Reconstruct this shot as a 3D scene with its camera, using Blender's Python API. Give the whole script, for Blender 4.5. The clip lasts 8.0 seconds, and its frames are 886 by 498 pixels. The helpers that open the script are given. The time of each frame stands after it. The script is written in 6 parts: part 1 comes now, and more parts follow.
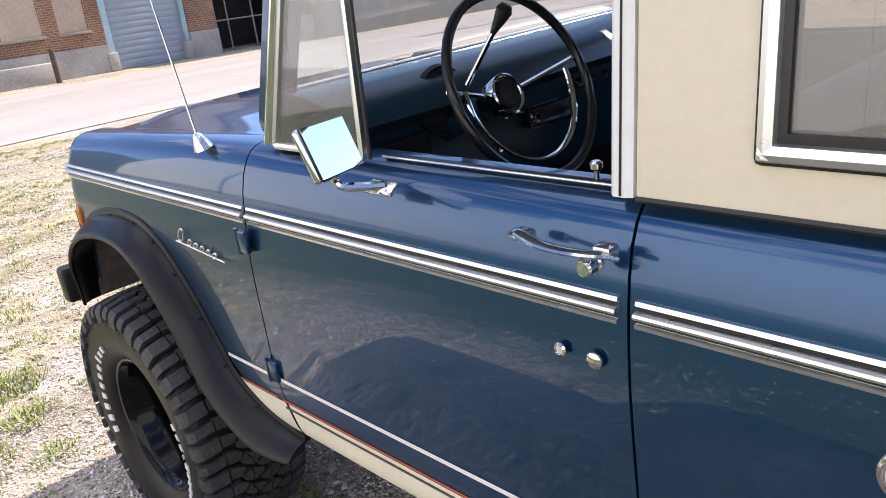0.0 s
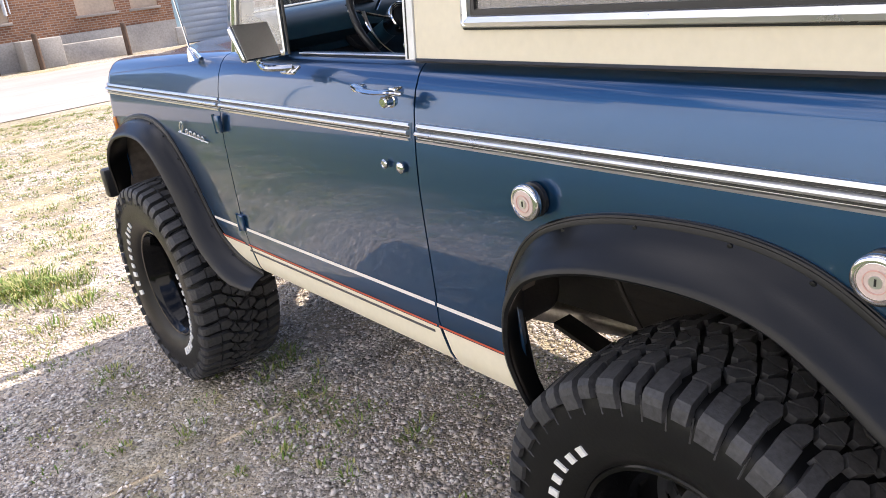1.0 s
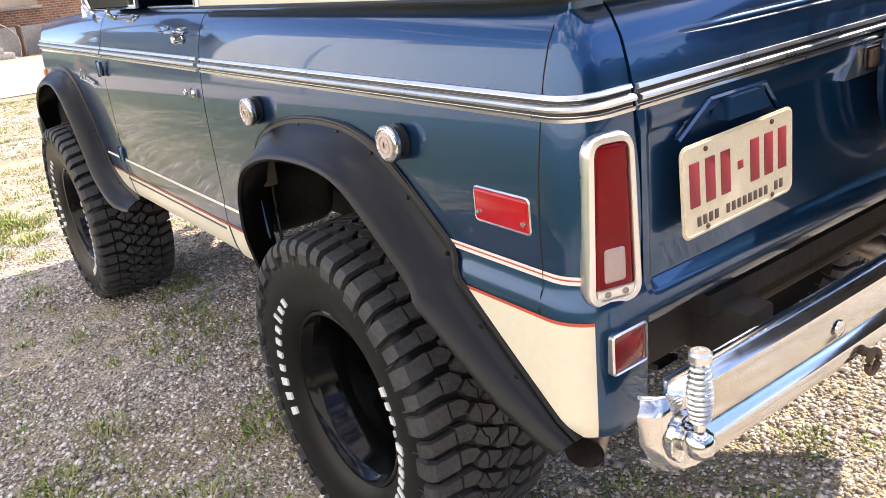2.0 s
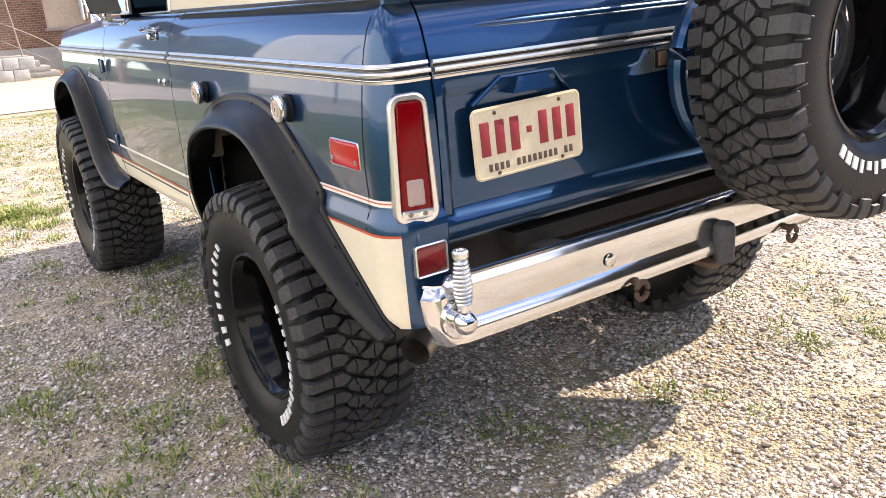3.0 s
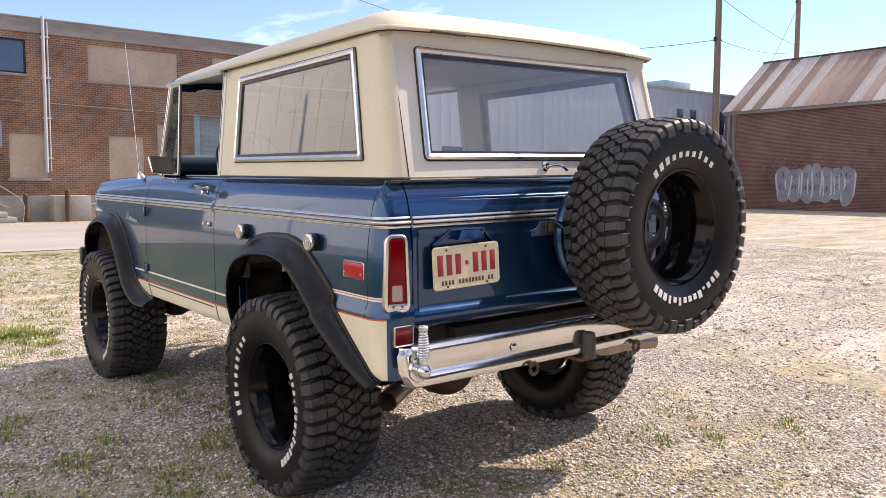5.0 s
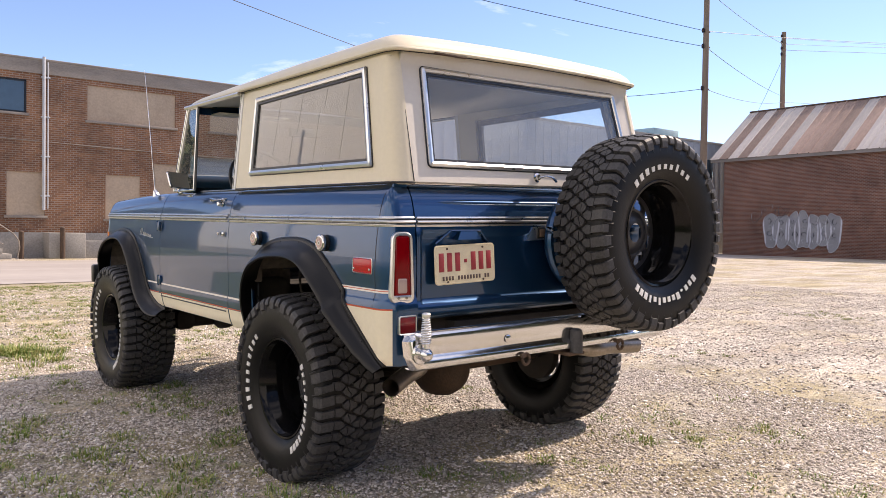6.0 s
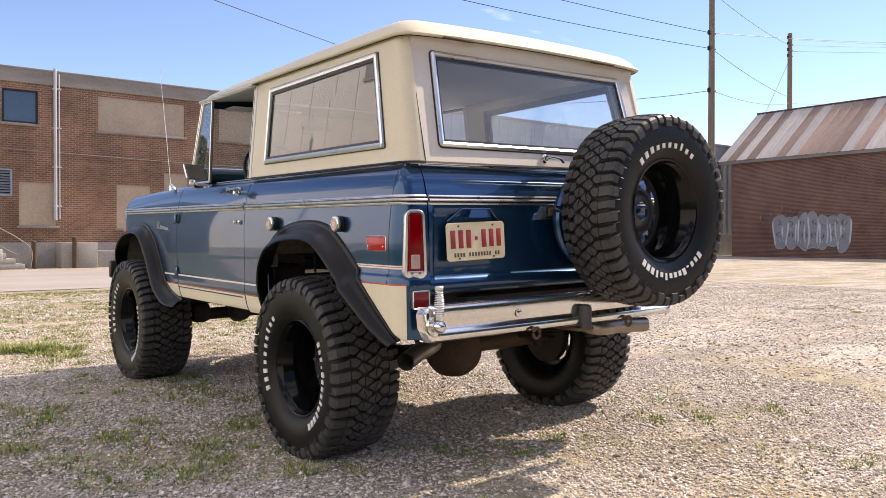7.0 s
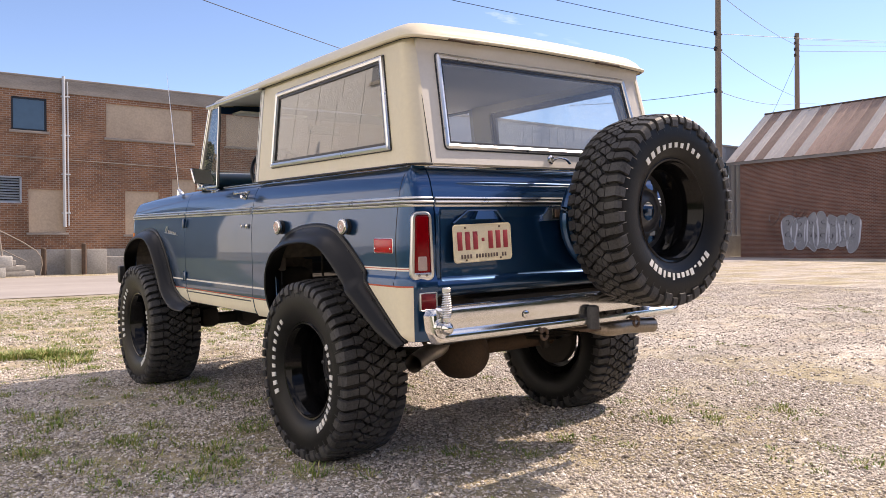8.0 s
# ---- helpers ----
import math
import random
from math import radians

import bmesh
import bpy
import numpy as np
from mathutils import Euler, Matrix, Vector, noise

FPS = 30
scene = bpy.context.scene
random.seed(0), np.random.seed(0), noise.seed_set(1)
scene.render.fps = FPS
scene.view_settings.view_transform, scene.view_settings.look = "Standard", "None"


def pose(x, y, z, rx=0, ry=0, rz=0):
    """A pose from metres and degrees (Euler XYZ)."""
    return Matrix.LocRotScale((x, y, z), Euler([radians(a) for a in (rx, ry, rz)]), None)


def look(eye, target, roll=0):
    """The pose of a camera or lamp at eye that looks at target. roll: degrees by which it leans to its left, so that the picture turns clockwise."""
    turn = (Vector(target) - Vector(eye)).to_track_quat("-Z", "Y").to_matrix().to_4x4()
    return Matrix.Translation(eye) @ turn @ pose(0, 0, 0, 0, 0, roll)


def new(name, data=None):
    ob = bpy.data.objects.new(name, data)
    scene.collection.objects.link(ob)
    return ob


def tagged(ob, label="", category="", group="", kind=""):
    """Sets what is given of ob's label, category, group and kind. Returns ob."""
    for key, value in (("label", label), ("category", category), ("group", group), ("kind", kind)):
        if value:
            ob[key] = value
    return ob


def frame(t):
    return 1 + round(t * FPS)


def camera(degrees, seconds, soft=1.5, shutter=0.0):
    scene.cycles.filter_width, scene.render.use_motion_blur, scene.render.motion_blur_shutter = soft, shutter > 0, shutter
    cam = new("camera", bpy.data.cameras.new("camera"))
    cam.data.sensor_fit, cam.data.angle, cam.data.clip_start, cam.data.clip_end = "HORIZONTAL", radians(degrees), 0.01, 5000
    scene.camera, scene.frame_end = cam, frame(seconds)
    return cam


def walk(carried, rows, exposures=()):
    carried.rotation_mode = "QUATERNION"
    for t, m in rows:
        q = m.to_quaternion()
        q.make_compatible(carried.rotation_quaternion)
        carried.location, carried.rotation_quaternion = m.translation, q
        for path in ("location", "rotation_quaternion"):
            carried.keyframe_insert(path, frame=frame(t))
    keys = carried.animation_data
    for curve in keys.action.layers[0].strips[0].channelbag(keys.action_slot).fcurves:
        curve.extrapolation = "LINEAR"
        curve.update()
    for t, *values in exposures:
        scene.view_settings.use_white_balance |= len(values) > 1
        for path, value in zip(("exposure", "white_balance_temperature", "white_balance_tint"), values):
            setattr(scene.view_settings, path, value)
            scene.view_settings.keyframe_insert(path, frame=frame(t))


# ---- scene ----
cam = camera(58.1, 8.0, soft=0.85)
PATH = [
    (0, (-1.676, 0.101, 1.591), (-0.412, 1.514, 0.954), -7.5),
    (0.5, (-1.831, -0.266, 1.512), (-0.630, 1.207, 0.890), -7.1),
    (1, (-1.856, -0.702, 1.468), (-0.722, 0.797, 0.808), -7.5),
    (1.5, (-1.815, -1.133, 1.395), (-0.707, 0.395, 0.733), -6.7),
    (2, (-1.644, -1.520, 1.325), (-0.560, 0.025, 0.665), -5.9),
    (2.2, (-1.586, -1.661, 1.307), (-0.518, -0.103, 0.651), -5.6),
    (3.3, (-1.685, -2.243, 1.222), (-0.625, -0.630, 0.703), -3.4),
    (3.5, (-1.770, -2.323, 1.218), (-0.683, -0.712, 0.745), -2.9),
    (4, (-2.023, -2.528, 1.222), (-0.892, -0.921, 0.852), -2.1),
    (4.5, (-2.162, -2.703, 1.215), (-0.974, -1.115, 0.954), -1.0),
    (5, (-2.316, -2.947, 1.243), (-1.089, -1.375, 1.088), 0.2),
    (5.2, (-2.370, -3.023, 1.236), (-1.135, -1.457, 1.119), 0.3),
    (6.3, (-2.551, -3.177, 1.019), (-1.305, -1.613, 0.991), 0.8),
    (6.5, (-2.562, -3.197, 0.988), (-1.323, -1.628, 0.965), 0.5),
    (7, (-2.589, -3.220, 0.966), (-1.359, -1.643, 0.945), 0.0),
    (7.5, (-2.592, -3.218, 0.950), (-1.369, -1.636, 0.942), -0.2),
    (8, (-2.589, -3.225, 0.959), (-1.374, -1.636, 0.947), -0.5),
]
walk(cam, [(t, look(eye, target, roll)) for t, eye, target, roll in PATH],
     [(0.0, 2.06, 6700, 17), (1.0, 2.26, 6800, 17), (2.2, 2.42, 7200, 17), (3.5, 2.20, 7200, 18), (5.0, 1.72, 7300, 20), (6.5, 1.62, 7500, 20), (8.0, 1.60, 7500, 20)])

# ---- sky and sun ----
SUN = Vector((1.13, -0.06, 1.0)).normalized()
world = bpy.data.worlds.new("sky")
scene.world = world
world.use_nodes = True
wt = world.node_tree
wt.nodes.clear()
w_out = wt.nodes.new("ShaderNodeOutputWorld")
w_bg = wt.nodes.new("ShaderNodeBackground")
w_sky = wt.nodes.new("ShaderNodeTexSky")
w_sky.sky_type = "NISHITA"
w_sky.sun_disc = False
w_sky.sun_elevation = math.asin(SUN.z)
w_sky.sun_rotation = math.atan2(SUN.x, SUN.y)
w_sky.air_density, w_sky.dust_density, w_sky.ozone_density = 0.65, 0.02, 4.0
w_tc = wt.nodes.new("ShaderNodeTexCoord")
w_map = wt.nodes.new("ShaderNodeMapping")
w_map.inputs["Scale"].default_value = (1.0, 1.6, 6.0)
w_map.inputs["Location"].default_value = (1.7, 0.4, 0.3)
w_noise = wt.nodes.new("ShaderNodeTexNoise")
w_noise.inputs["Scale"].default_value = 1.7
w_noise.inputs["Detail"].default_value = 7.0
w_noise.inputs["Roughness"].default_value = 0.6
w_noise.inputs["Distortion"].default_value = 0.5
w_ramp = wt.nodes.new("ShaderNodeValToRGB")
w_ramp.color_ramp.elements[0].position = 0.57
w_ramp.color_ramp.elements[1].position = 0.88
w_mix = wt.nodes.new("ShaderNodeMix")
w_mix.data_type = "RGBA"
w_mix.inputs["B"].default_value = (9.6, 9.7, 10.2, 1)
# thin cloud: wisps low down; thicker unseen cloud overhead added as fill light
w_sep = wt.nodes.new("ShaderNodeSeparateXYZ")
w_high = wt.nodes.new("ShaderNodeMath")
w_high.operation = "MULTIPLY_ADD"
w_high.inputs[1].default_value = 0.30
w_sum = wt.nodes.new("ShaderNodeMath")
w_sum.operation = "ADD"
w_sum.inputs[1].default_value = -0.09
for a, b in ((w_tc.outputs["Generated"], w_map.inputs["Vector"]), (w_map.outputs["Vector"], w_noise.inputs["Vector"]),
             (w_tc.outputs["Generated"], w_sep.inputs["Vector"]), (w_sep.outputs["Z"], w_high.inputs[0]), (w_noise.outputs["Fac"], w_high.inputs[2]),
             (w_high.outputs[0], w_sum.inputs[0]), (w_sum.outputs[0], w_ramp.inputs["Fac"]), (w_ramp.outputs["Color"], w_mix.inputs["Factor"]),
             (w_sky.outputs["Color"], w_mix.inputs["A"]), (w_mix.outputs["Result"], w_bg.inputs["Color"]),
             (w_bg.outputs["Background"], w_out.inputs["Surface"])):
    wt.links.new(a, b)
w_bg.inputs["Strength"].default_value = 0.084

sun_data = bpy.data.lights.new("sun", "SUN")
sun_data.energy, sun_data.angle, sun_data.color = 2.18, radians(0.55), (1.0, 0.93, 0.83)
sun = new("sun", sun_data)
sun.matrix_world = look(SUN * 60, (0, 0, 0))


# ---- materials ----
def node(nt, kind, **inputs):
    n = nt.nodes.new(kind)
    for key, value in inputs.items():
        n.inputs[key.replace("_", " ")].default_value = value
    return n


def rgba(c):
    return (c[0], c[1], c[2], 1.0)


def material(name, base, rough=0.5, metal=0.0, vary=0.15, scale=4.0, fine=60.0, bump=0.0, coat=0.0, per_piece=0.0,
             rough_vary=0.1, stretch=(1, 1, 1), transmission=0.0, emission=None, bump_scale=None):
    """Principled material with colour variation at two scales, roughness variation and fine relief."""
    m = bpy.data.materials.new(name)
    m.use_nodes = True
    nt = m.node_tree
    bsdf = nt.nodes["Principled BSDF"]
    tc = node(nt, "ShaderNodeTexCoord")
    mp = node(nt, "ShaderNodeMapping", Scale=stretch)
    nt.links.new(tc.outputs["Object"], mp.inputs["Vector"])
    big = node(nt, "ShaderNodeTexNoise", Scale=scale, Detail=4.0)
    small = node(nt, "ShaderNodeTexNoise", Scale=fine, Detail=3.0)
    for n in (big, small):
        nt.links.new(mp.outputs["Vector"], n.inputs["Vector"])
    add = node(nt, "ShaderNodeMath")
    add.operation = "ADD"
    nt.links.new(big.outputs["Fac"], add.inputs[0])
    nt.links.new(small.outputs["Fac"], add.inputs[1])
    rng = node(nt, "ShaderNodeMapRange", From_Min=0.6, From_Max=1.4, To_Min=1 - vary, To_Max=1 + vary)
    nt.links.new(add.outputs[0], rng.inputs["Value"])
    src = rng.outputs["Result"]
    if per_piece:
        info = node(nt, "ShaderNodeObjectInfo")
        r2 = node(nt, "ShaderNodeMapRange", From_Min=0.0, From_Max=1.0, To_Min=1 - per_piece, To_Max=1 + per_piece)
        nt.links.new(info.outputs["Random"], r2.inputs["Value"])
        mul = node(nt, "ShaderNodeMath")
        mul.operation = "MULTIPLY"
        nt.links.new(src, mul.inputs[0])
        nt.links.new(r2.outputs["Result"], mul.inputs[1])
        src = mul.outputs[0]
    tint = node(nt, "ShaderNodeVectorMath")
    tint.operation = "SCALE"
    tint.inputs[0].default_value = base
    nt.links.new(src, tint.inputs["Scale"])
    nt.links.new(tint.outputs["Vector"], bsdf.inputs["Base Color"])
    rr = node(nt, "ShaderNodeMapRange", From_Min=0.3, From_Max=0.7, To_Min=max(0.02, rough * (1 - rough_vary)), To_Max=min(1, rough * (1 + rough_vary)))
    nt.links.new(small.outputs["Fac"], rr.inputs["Value"])
    nt.links.new(rr.outputs["Result"], bsdf.inputs["Roughness"])
    bsdf.inputs["Metallic"].default_value = metal
    bsdf.inputs["Coat Weight"].default_value = coat
    bsdf.inputs["Coat Roughness"].default_value = 0.03
    bsdf.inputs["Transmission Weight"].default_value = transmission
    if bump:
        bn = node(nt, "ShaderNodeTexNoise", Scale=bump_scale or fine, Detail=4.0)
        nt.links.new(mp.outputs["Vector"], bn.inputs["Vector"])
        b = node(nt, "ShaderNodeBump", Strength=min(1.0, bump), Distance=0.01)
        nt.links.new(bn.outputs["Fac"], b.inputs["Height"])
        nt.links.new(b.outputs["Normal"], bsdf.inputs["Normal"])
    return m


def island_material(name, colours, rough):
    """Each loose piece of a joined mesh takes its own shade."""
    m = bpy.data.materials.new(name)
    m.use_nodes = True
    nt = m.node_tree
    bsdf = nt.nodes["Principled BSDF"]
    geo = node(nt, "ShaderNodeNewGeometry")
    ramp = node(nt, "ShaderNodeValToRGB")
    cr = ramp.color_ramp
    cr.elements[0].color, cr.elements[1].color = rgba(colours[0]), rgba(colours[-1])
    for k in range(1, len(colours) - 1):
        e = cr.elements.new(k / (len(colours) - 1))
        e.color = rgba(colours[k])
    tc = node(nt, "ShaderNodeTexCoord")
    noi = node(nt, "ShaderNodeTexNoise", Scale=180.0, Detail=3.0)
    nt.links.new(tc.outputs["Object"], noi.inputs["Vector"])
    rng = node(nt, "ShaderNodeMapRange", From_Min=0.3, From_Max=0.7, To_Min=0.8, To_Max=1.2)
    nt.links.new(noi.outputs["Fac"], rng.inputs["Value"])
    sc = node(nt, "ShaderNodeVectorMath")
    sc.operation = "SCALE"
    nt.links.new(geo.outputs["Random Per Island"], ramp.inputs["Fac"])
    nt.links.new(ramp.outputs["Color"], sc.inputs[0])
    nt.links.new(rng.outputs["Result"], sc.inputs["Scale"])
    nt.links.new(sc.outputs["Vector"], bsdf.inputs["Base Color"])
    bsdf.inputs["Roughness"].default_value = rough
    return m


def gravel_material(name="gravel_ground"):
    m = bpy.data.materials.new(name)
    m.use_nodes = True
    nt = m.node_tree
    L = nt.links.new
    bsdf = nt.nodes["Principled BSDF"]
    bsdf.inputs["Roughness"].default_value = 0.9
    tc = node(nt, "ShaderNodeTexCoord")
    vor = node(nt, "ShaderNodeTexVoronoi", Scale=75.0, Randomness=1.0)
    vor2 = node(nt, "ShaderNodeTexVoronoi", Scale=170.0, Randomness=1.0)
    big = node(nt, "ShaderNodeTexNoise", Scale=0.55, Detail=6.0, Roughness=0.65)
    mid = node(nt, "ShaderNodeTexNoise", Scale=2.3, Detail=6.0, Roughness=0.7)
    for n in (vor, vor2, big, mid):
        L(tc.outputs["Object"], n.inputs["Vector"])
    sep = node(nt, "ShaderNodeSeparateColor")
    L(vor.outputs["Color"], sep.inputs[0])
    ramp = node(nt, "ShaderNodeValToRGB")
    cr = ramp.color_ramp
    cr.elements[0].position, cr.elements[0].color = 0.0, (0.19, 0.165, 0.135, 1)
    cr.elements[1].position, cr.elements[1].color = 1.0, (0.75, 0.70, 0.63, 1)
    e = cr.elements.new(0.45)
    e.color = (0.47, 0.412, 0.345, 1)
    e = cr.elements.new(0.75)
    e.color = (0.64, 0.575, 0.495, 1)
    L(sep.outputs[0], ramp.inputs["Fac"])
    # sandy fines between the stones
    dirt = node(nt, "ShaderNodeMix")
    dirt.data_type = "RGBA"
    dirt.inputs["B"].default_value = (0.53, 0.432, 0.362, 1)
    r1 = node(nt, "ShaderNodeMapRange", From_Min=0.50, From_Max=0.62, To_Min=0.0, To_Max=0.85)
    # more brown towards -x, put into the colour to warm the shaded side
    worn = node(nt, "ShaderNodeSeparateXYZ")
    L(tc.outputs["Object"], worn.inputs[0])
    shade_brown = node(nt, "ShaderNodeMapRange", From_Min=-0.4, From_Max=1.4, To_Min=0.05, To_Max=-0.03)
    L(worn.outputs["X"], shade_brown.inputs["Value"])
    ws_ = node(nt, "ShaderNodeMath")
    L(mid.outputs["Fac"], ws_.inputs[0])
    L(shade_brown.outputs["Result"], ws_.inputs[1])
    L(ws_.outputs[0], r1.inputs["Value"])
    L(r1.outputs["Result"], dirt.inputs["Factor"])
    L(ramp.outputs["Color"], dirt.inputs["A"])
    # thin grass and moss in patches, thicker beyond the vehicle's nose
    sepx = node(nt, "ShaderNodeSeparateXYZ")
    L(tc.outputs["Object"], sepx.inputs[0])
    band = node(nt, "ShaderNodeMapRange", From_Min=2.5, From_Max=6.0, To_Min=-0.015, To_Max=0.05)
    L(sepx.outputs["Y"], band.inputs["Value"])
    east = node(nt, "ShaderNodeMapRange", From_Min=1.5, From_Max=5.0, To_Min=0.0, To_Max=-0.08)
    L(sepx.outputs["X"], east.inputs["Value"])
    s1 = node(nt, "ShaderNodeMath")
    L(big.outputs["Fac"], s1.inputs[0])
    L(band.outputs["Result"], s1.inputs[1])
    s2 = node(nt, "ShaderNodeMath")
    L(s1.outputs[0], s2.inputs[0])
    L(east.outputs["Result"], s2.inputs[1])
    s3 = node(nt, "ShaderNodeMath")
    s3.operation = "MULTIPLY_ADD"
    L(mid.outputs["Fac"], s3.inputs[0])
    s3.inputs[1].default_value = 0.5
    L(s2.outputs[0], s3.inputs[2])
    g = node(nt, "ShaderNodeMapRange", From_Min=0.645, From_Max=0.84, To_Min=0.0, To_Max=0.72)
    L(s3.outputs[0], g.inputs["Value"])
    grass = node(nt, "ShaderNodeMix")
    grass.data_type = "RGBA"
    grass.inputs["B"].default_value = (0.355, 0.295, 0.15, 1)
    L(g.outputs["Result"], grass.inputs["Factor"])
    L(dirt.outputs["Result"], grass.inputs["A"])
    # a green verge on the near side of the lot
    vw = node(nt, "ShaderNodeMath")
    vw.operation = "MULTIPLY_ADD"
    L(big.outputs["Fac"], vw.inputs[0])
    vw.inputs[1].default_value = -3.4
    L(sepx.outputs["X"], vw.inputs[2])
    vg = node(nt, "ShaderNodeMapRange", From_Min=-3.75, From_Max=-4.9, To_Min=0.0, To_Max=0.95)
    L(vw.outputs[0], vg.inputs["Value"])
    verge = node(nt, "ShaderNodeMix")
    verge.data_type = "RGBA"
    verge.inputs["B"].default_value = (0.060, 0.095, 0.028, 1)
    L(vg.outputs["Result"], verge.inputs["Factor"])
    L(grass.outputs["Result"], verge.inputs["A"])
    # long worn streaks across the lot
    smap = node(nt, "ShaderNodeMapping", Scale=(0.35, 2.4, 1.0))
    L(tc.outputs["Object"], smap.inputs["Vector"])
    streak = node(nt, "ShaderNodeTexNoise", Scale=1.0, Detail=6.0, Roughness=0.62)
    L(smap.outputs["Vector"], streak.inputs["Vector"])
    sr = node(nt, "ShaderNodeMapRange", From_Min=0.36, From_Max=0.64, To_Min=0.72, To_Max=1.22)
    L(streak.outputs["Fac"], sr.inputs["Value"])
    smul = node(nt, "ShaderNodeVectorMath")
    smul.operation = "SCALE"
    L(verge.outputs["Result"], smul.inputs[0])
    L(sr.outputs["Result"], smul.inputs["Scale"])
    clod = node(nt, "ShaderNodeTexNoise", Scale=13.0, Detail=6.0, Roughness=0.75)
    L(tc.outputs["Object"], clod.inputs["Vector"])
    cl = node(nt, "ShaderNodeMapRange", From_Min=0.36, From_Max=0.62, To_Min=0.60, To_Max=1.20)
    L(clod.outputs["Fac"], cl.inputs["Value"])
    cmul = node(nt, "ShaderNodeVectorMath")
    cmul.operation = "SCALE"
    L(smul.outputs["Vector"], cmul.inputs[0])
    L(cl.outputs["Result"], cmul.inputs["Scale"])
    L(cmul.outputs["Vector"], bsdf.inputs["Base Color"])
    bump = node(nt, "ShaderNodeBump", Strength=0.9, Distance=0.011)
    hsum = node(nt, "ShaderNodeMath")
    hsum.operation = "MULTIPLY_ADD"
    L(vor2.outputs["Distance"], hsum.inputs[0])
    hsum.inputs[1].default_value = 0.4
    L(vor.outputs["Distance"], hsum.inputs[2])
    inv = node(nt, "ShaderNodeMath")
    inv.operation = "SUBTRACT"
    inv.inputs[0].default_value = 1.0
    L(hsum.outputs[0], inv.inputs[1])
    L(inv.outputs[0], bump.inputs["Height"])
    L(bump.outputs["Normal"], bsdf.inputs["Normal"])
    return m


def brick_material(name, c1, c2, mortar, stain=0.25):
    m = bpy.data.materials.new(name)
    m.use_nodes = True
    nt = m.node_tree
    L = nt.links.new
    bsdf = nt.nodes["Principled BSDF"]
    bsdf.inputs["Roughness"].default_value = 0.88
    tc = node(nt, "ShaderNodeTexCoord")
    sx = node(nt, "ShaderNodeSeparateXYZ")
    L(tc.outputs["Object"], sx.inputs[0])
    add = node(nt, "ShaderNodeMath")
    L(sx.outputs["X"], add.inputs[0])
    L(sx.outputs["Y"], add.inputs[1])
    cb = node(nt, "ShaderNodeCombineXYZ")
    L(add.outputs[0], cb.inputs["X"])
    L(sx.outputs["Z"], cb.inputs["Y"])
    br = node(nt, "ShaderNodeTexBrick", Scale=1.0, Color1=rgba(c1), Color2=rgba(c2), Mortar=rgba(mortar))
    br.inputs["Mortar Size"].default_value = 0.011
    br.inputs["Brick Width"].default_value = 0.21
    br.inputs["Row Height"].default_value = 0.075
    br.inputs["Bias"].default_value = -0.1
    L(cb.outputs[0], br.inputs["Vector"])
    big = node(nt, "ShaderNodeTexNoise", Scale=0.6, Detail=8.0, Roughness=0.7)
    L(tc.outputs["Object"], big.inputs["Vector"])
    rng = node(nt, "ShaderNodeMapRange", From_Min=0.3, From_Max=0.7, To_Min=1 - stain, To_Max=1 + stain)
    L(big.outputs["Fac"], rng.inputs["Value"])
    sc = node(nt, "ShaderNodeVectorMath")
    sc.operation = "SCALE"
    L(br.outputs["Color"], sc.inputs[0])
    L(rng.outputs["Result"], sc.inputs["Scale"])
    L(sc.outputs["Vector"], bsdf.inputs["Base Color"])
    bump = node(nt, "ShaderNodeBump", Strength=0.6, Distance=0.01)
    L(br.outputs["Fac"], bump.inputs["Height"])
    bump.invert = True
    L(bump.outputs["Normal"], bsdf.inputs["Normal"])
    return m


def glass_material(name, tint=(0.9, 0.95, 0.95), mirror=0.12, rough=0.0, dust_and_veil=0.0):
    m = bpy.data.materials.new(name)
    m.use_nodes = True
    nt = m.node_tree
    nt.nodes.clear()
    out = node(nt, "ShaderNodeOutputMaterial")
    tr = node(nt, "ShaderNodeBsdfTransparent", Color=rgba(tint))
    gl = node(nt, "ShaderNodeBsdfGlossy", Roughness=rough)
    mx = node(nt, "ShaderNodeMixShader")
    fr = node(nt, "ShaderNodeLayerWeight", Blend=0.5)
    pw = node(nt, "ShaderNodeMath")
    pw.operation = "POWER"
    pw.inputs[1].default_value = 3.5
    nt.links.new(fr.outputs["Facing"], pw.inputs[0])
    ad = node(nt, "ShaderNodeMath")
    ad.inputs[1].default_value = mirror
    ad.use_clamp = True
    nt.links.new(pw.outputs[0], ad.inputs[0])
    nt.links.new(ad.outputs[0], mx.inputs[0])
    # diffuse film: dust, plus a painted veil for the pale sky reflection
    if dust_and_veil:
        film = node(nt, "ShaderNodeBsdfDiffuse", Color=(0.55, 0.52, 0.47, 1))
        dm = node(nt, "ShaderNodeMixShader")
        dm.inputs[0].default_value = dust_and_veil
        nt.links.new(tr.outputs[0], dm.inputs[1])
        nt.links.new(film.outputs[0], dm.inputs[2])
        tr = dm
    nt.links.new(tr.outputs[0], mx.inputs[1])
    nt.links.new(gl.outputs[0], mx.inputs[2])
    nt.links.new(mx.outputs[0], out.inputs["Surface"])
    return m


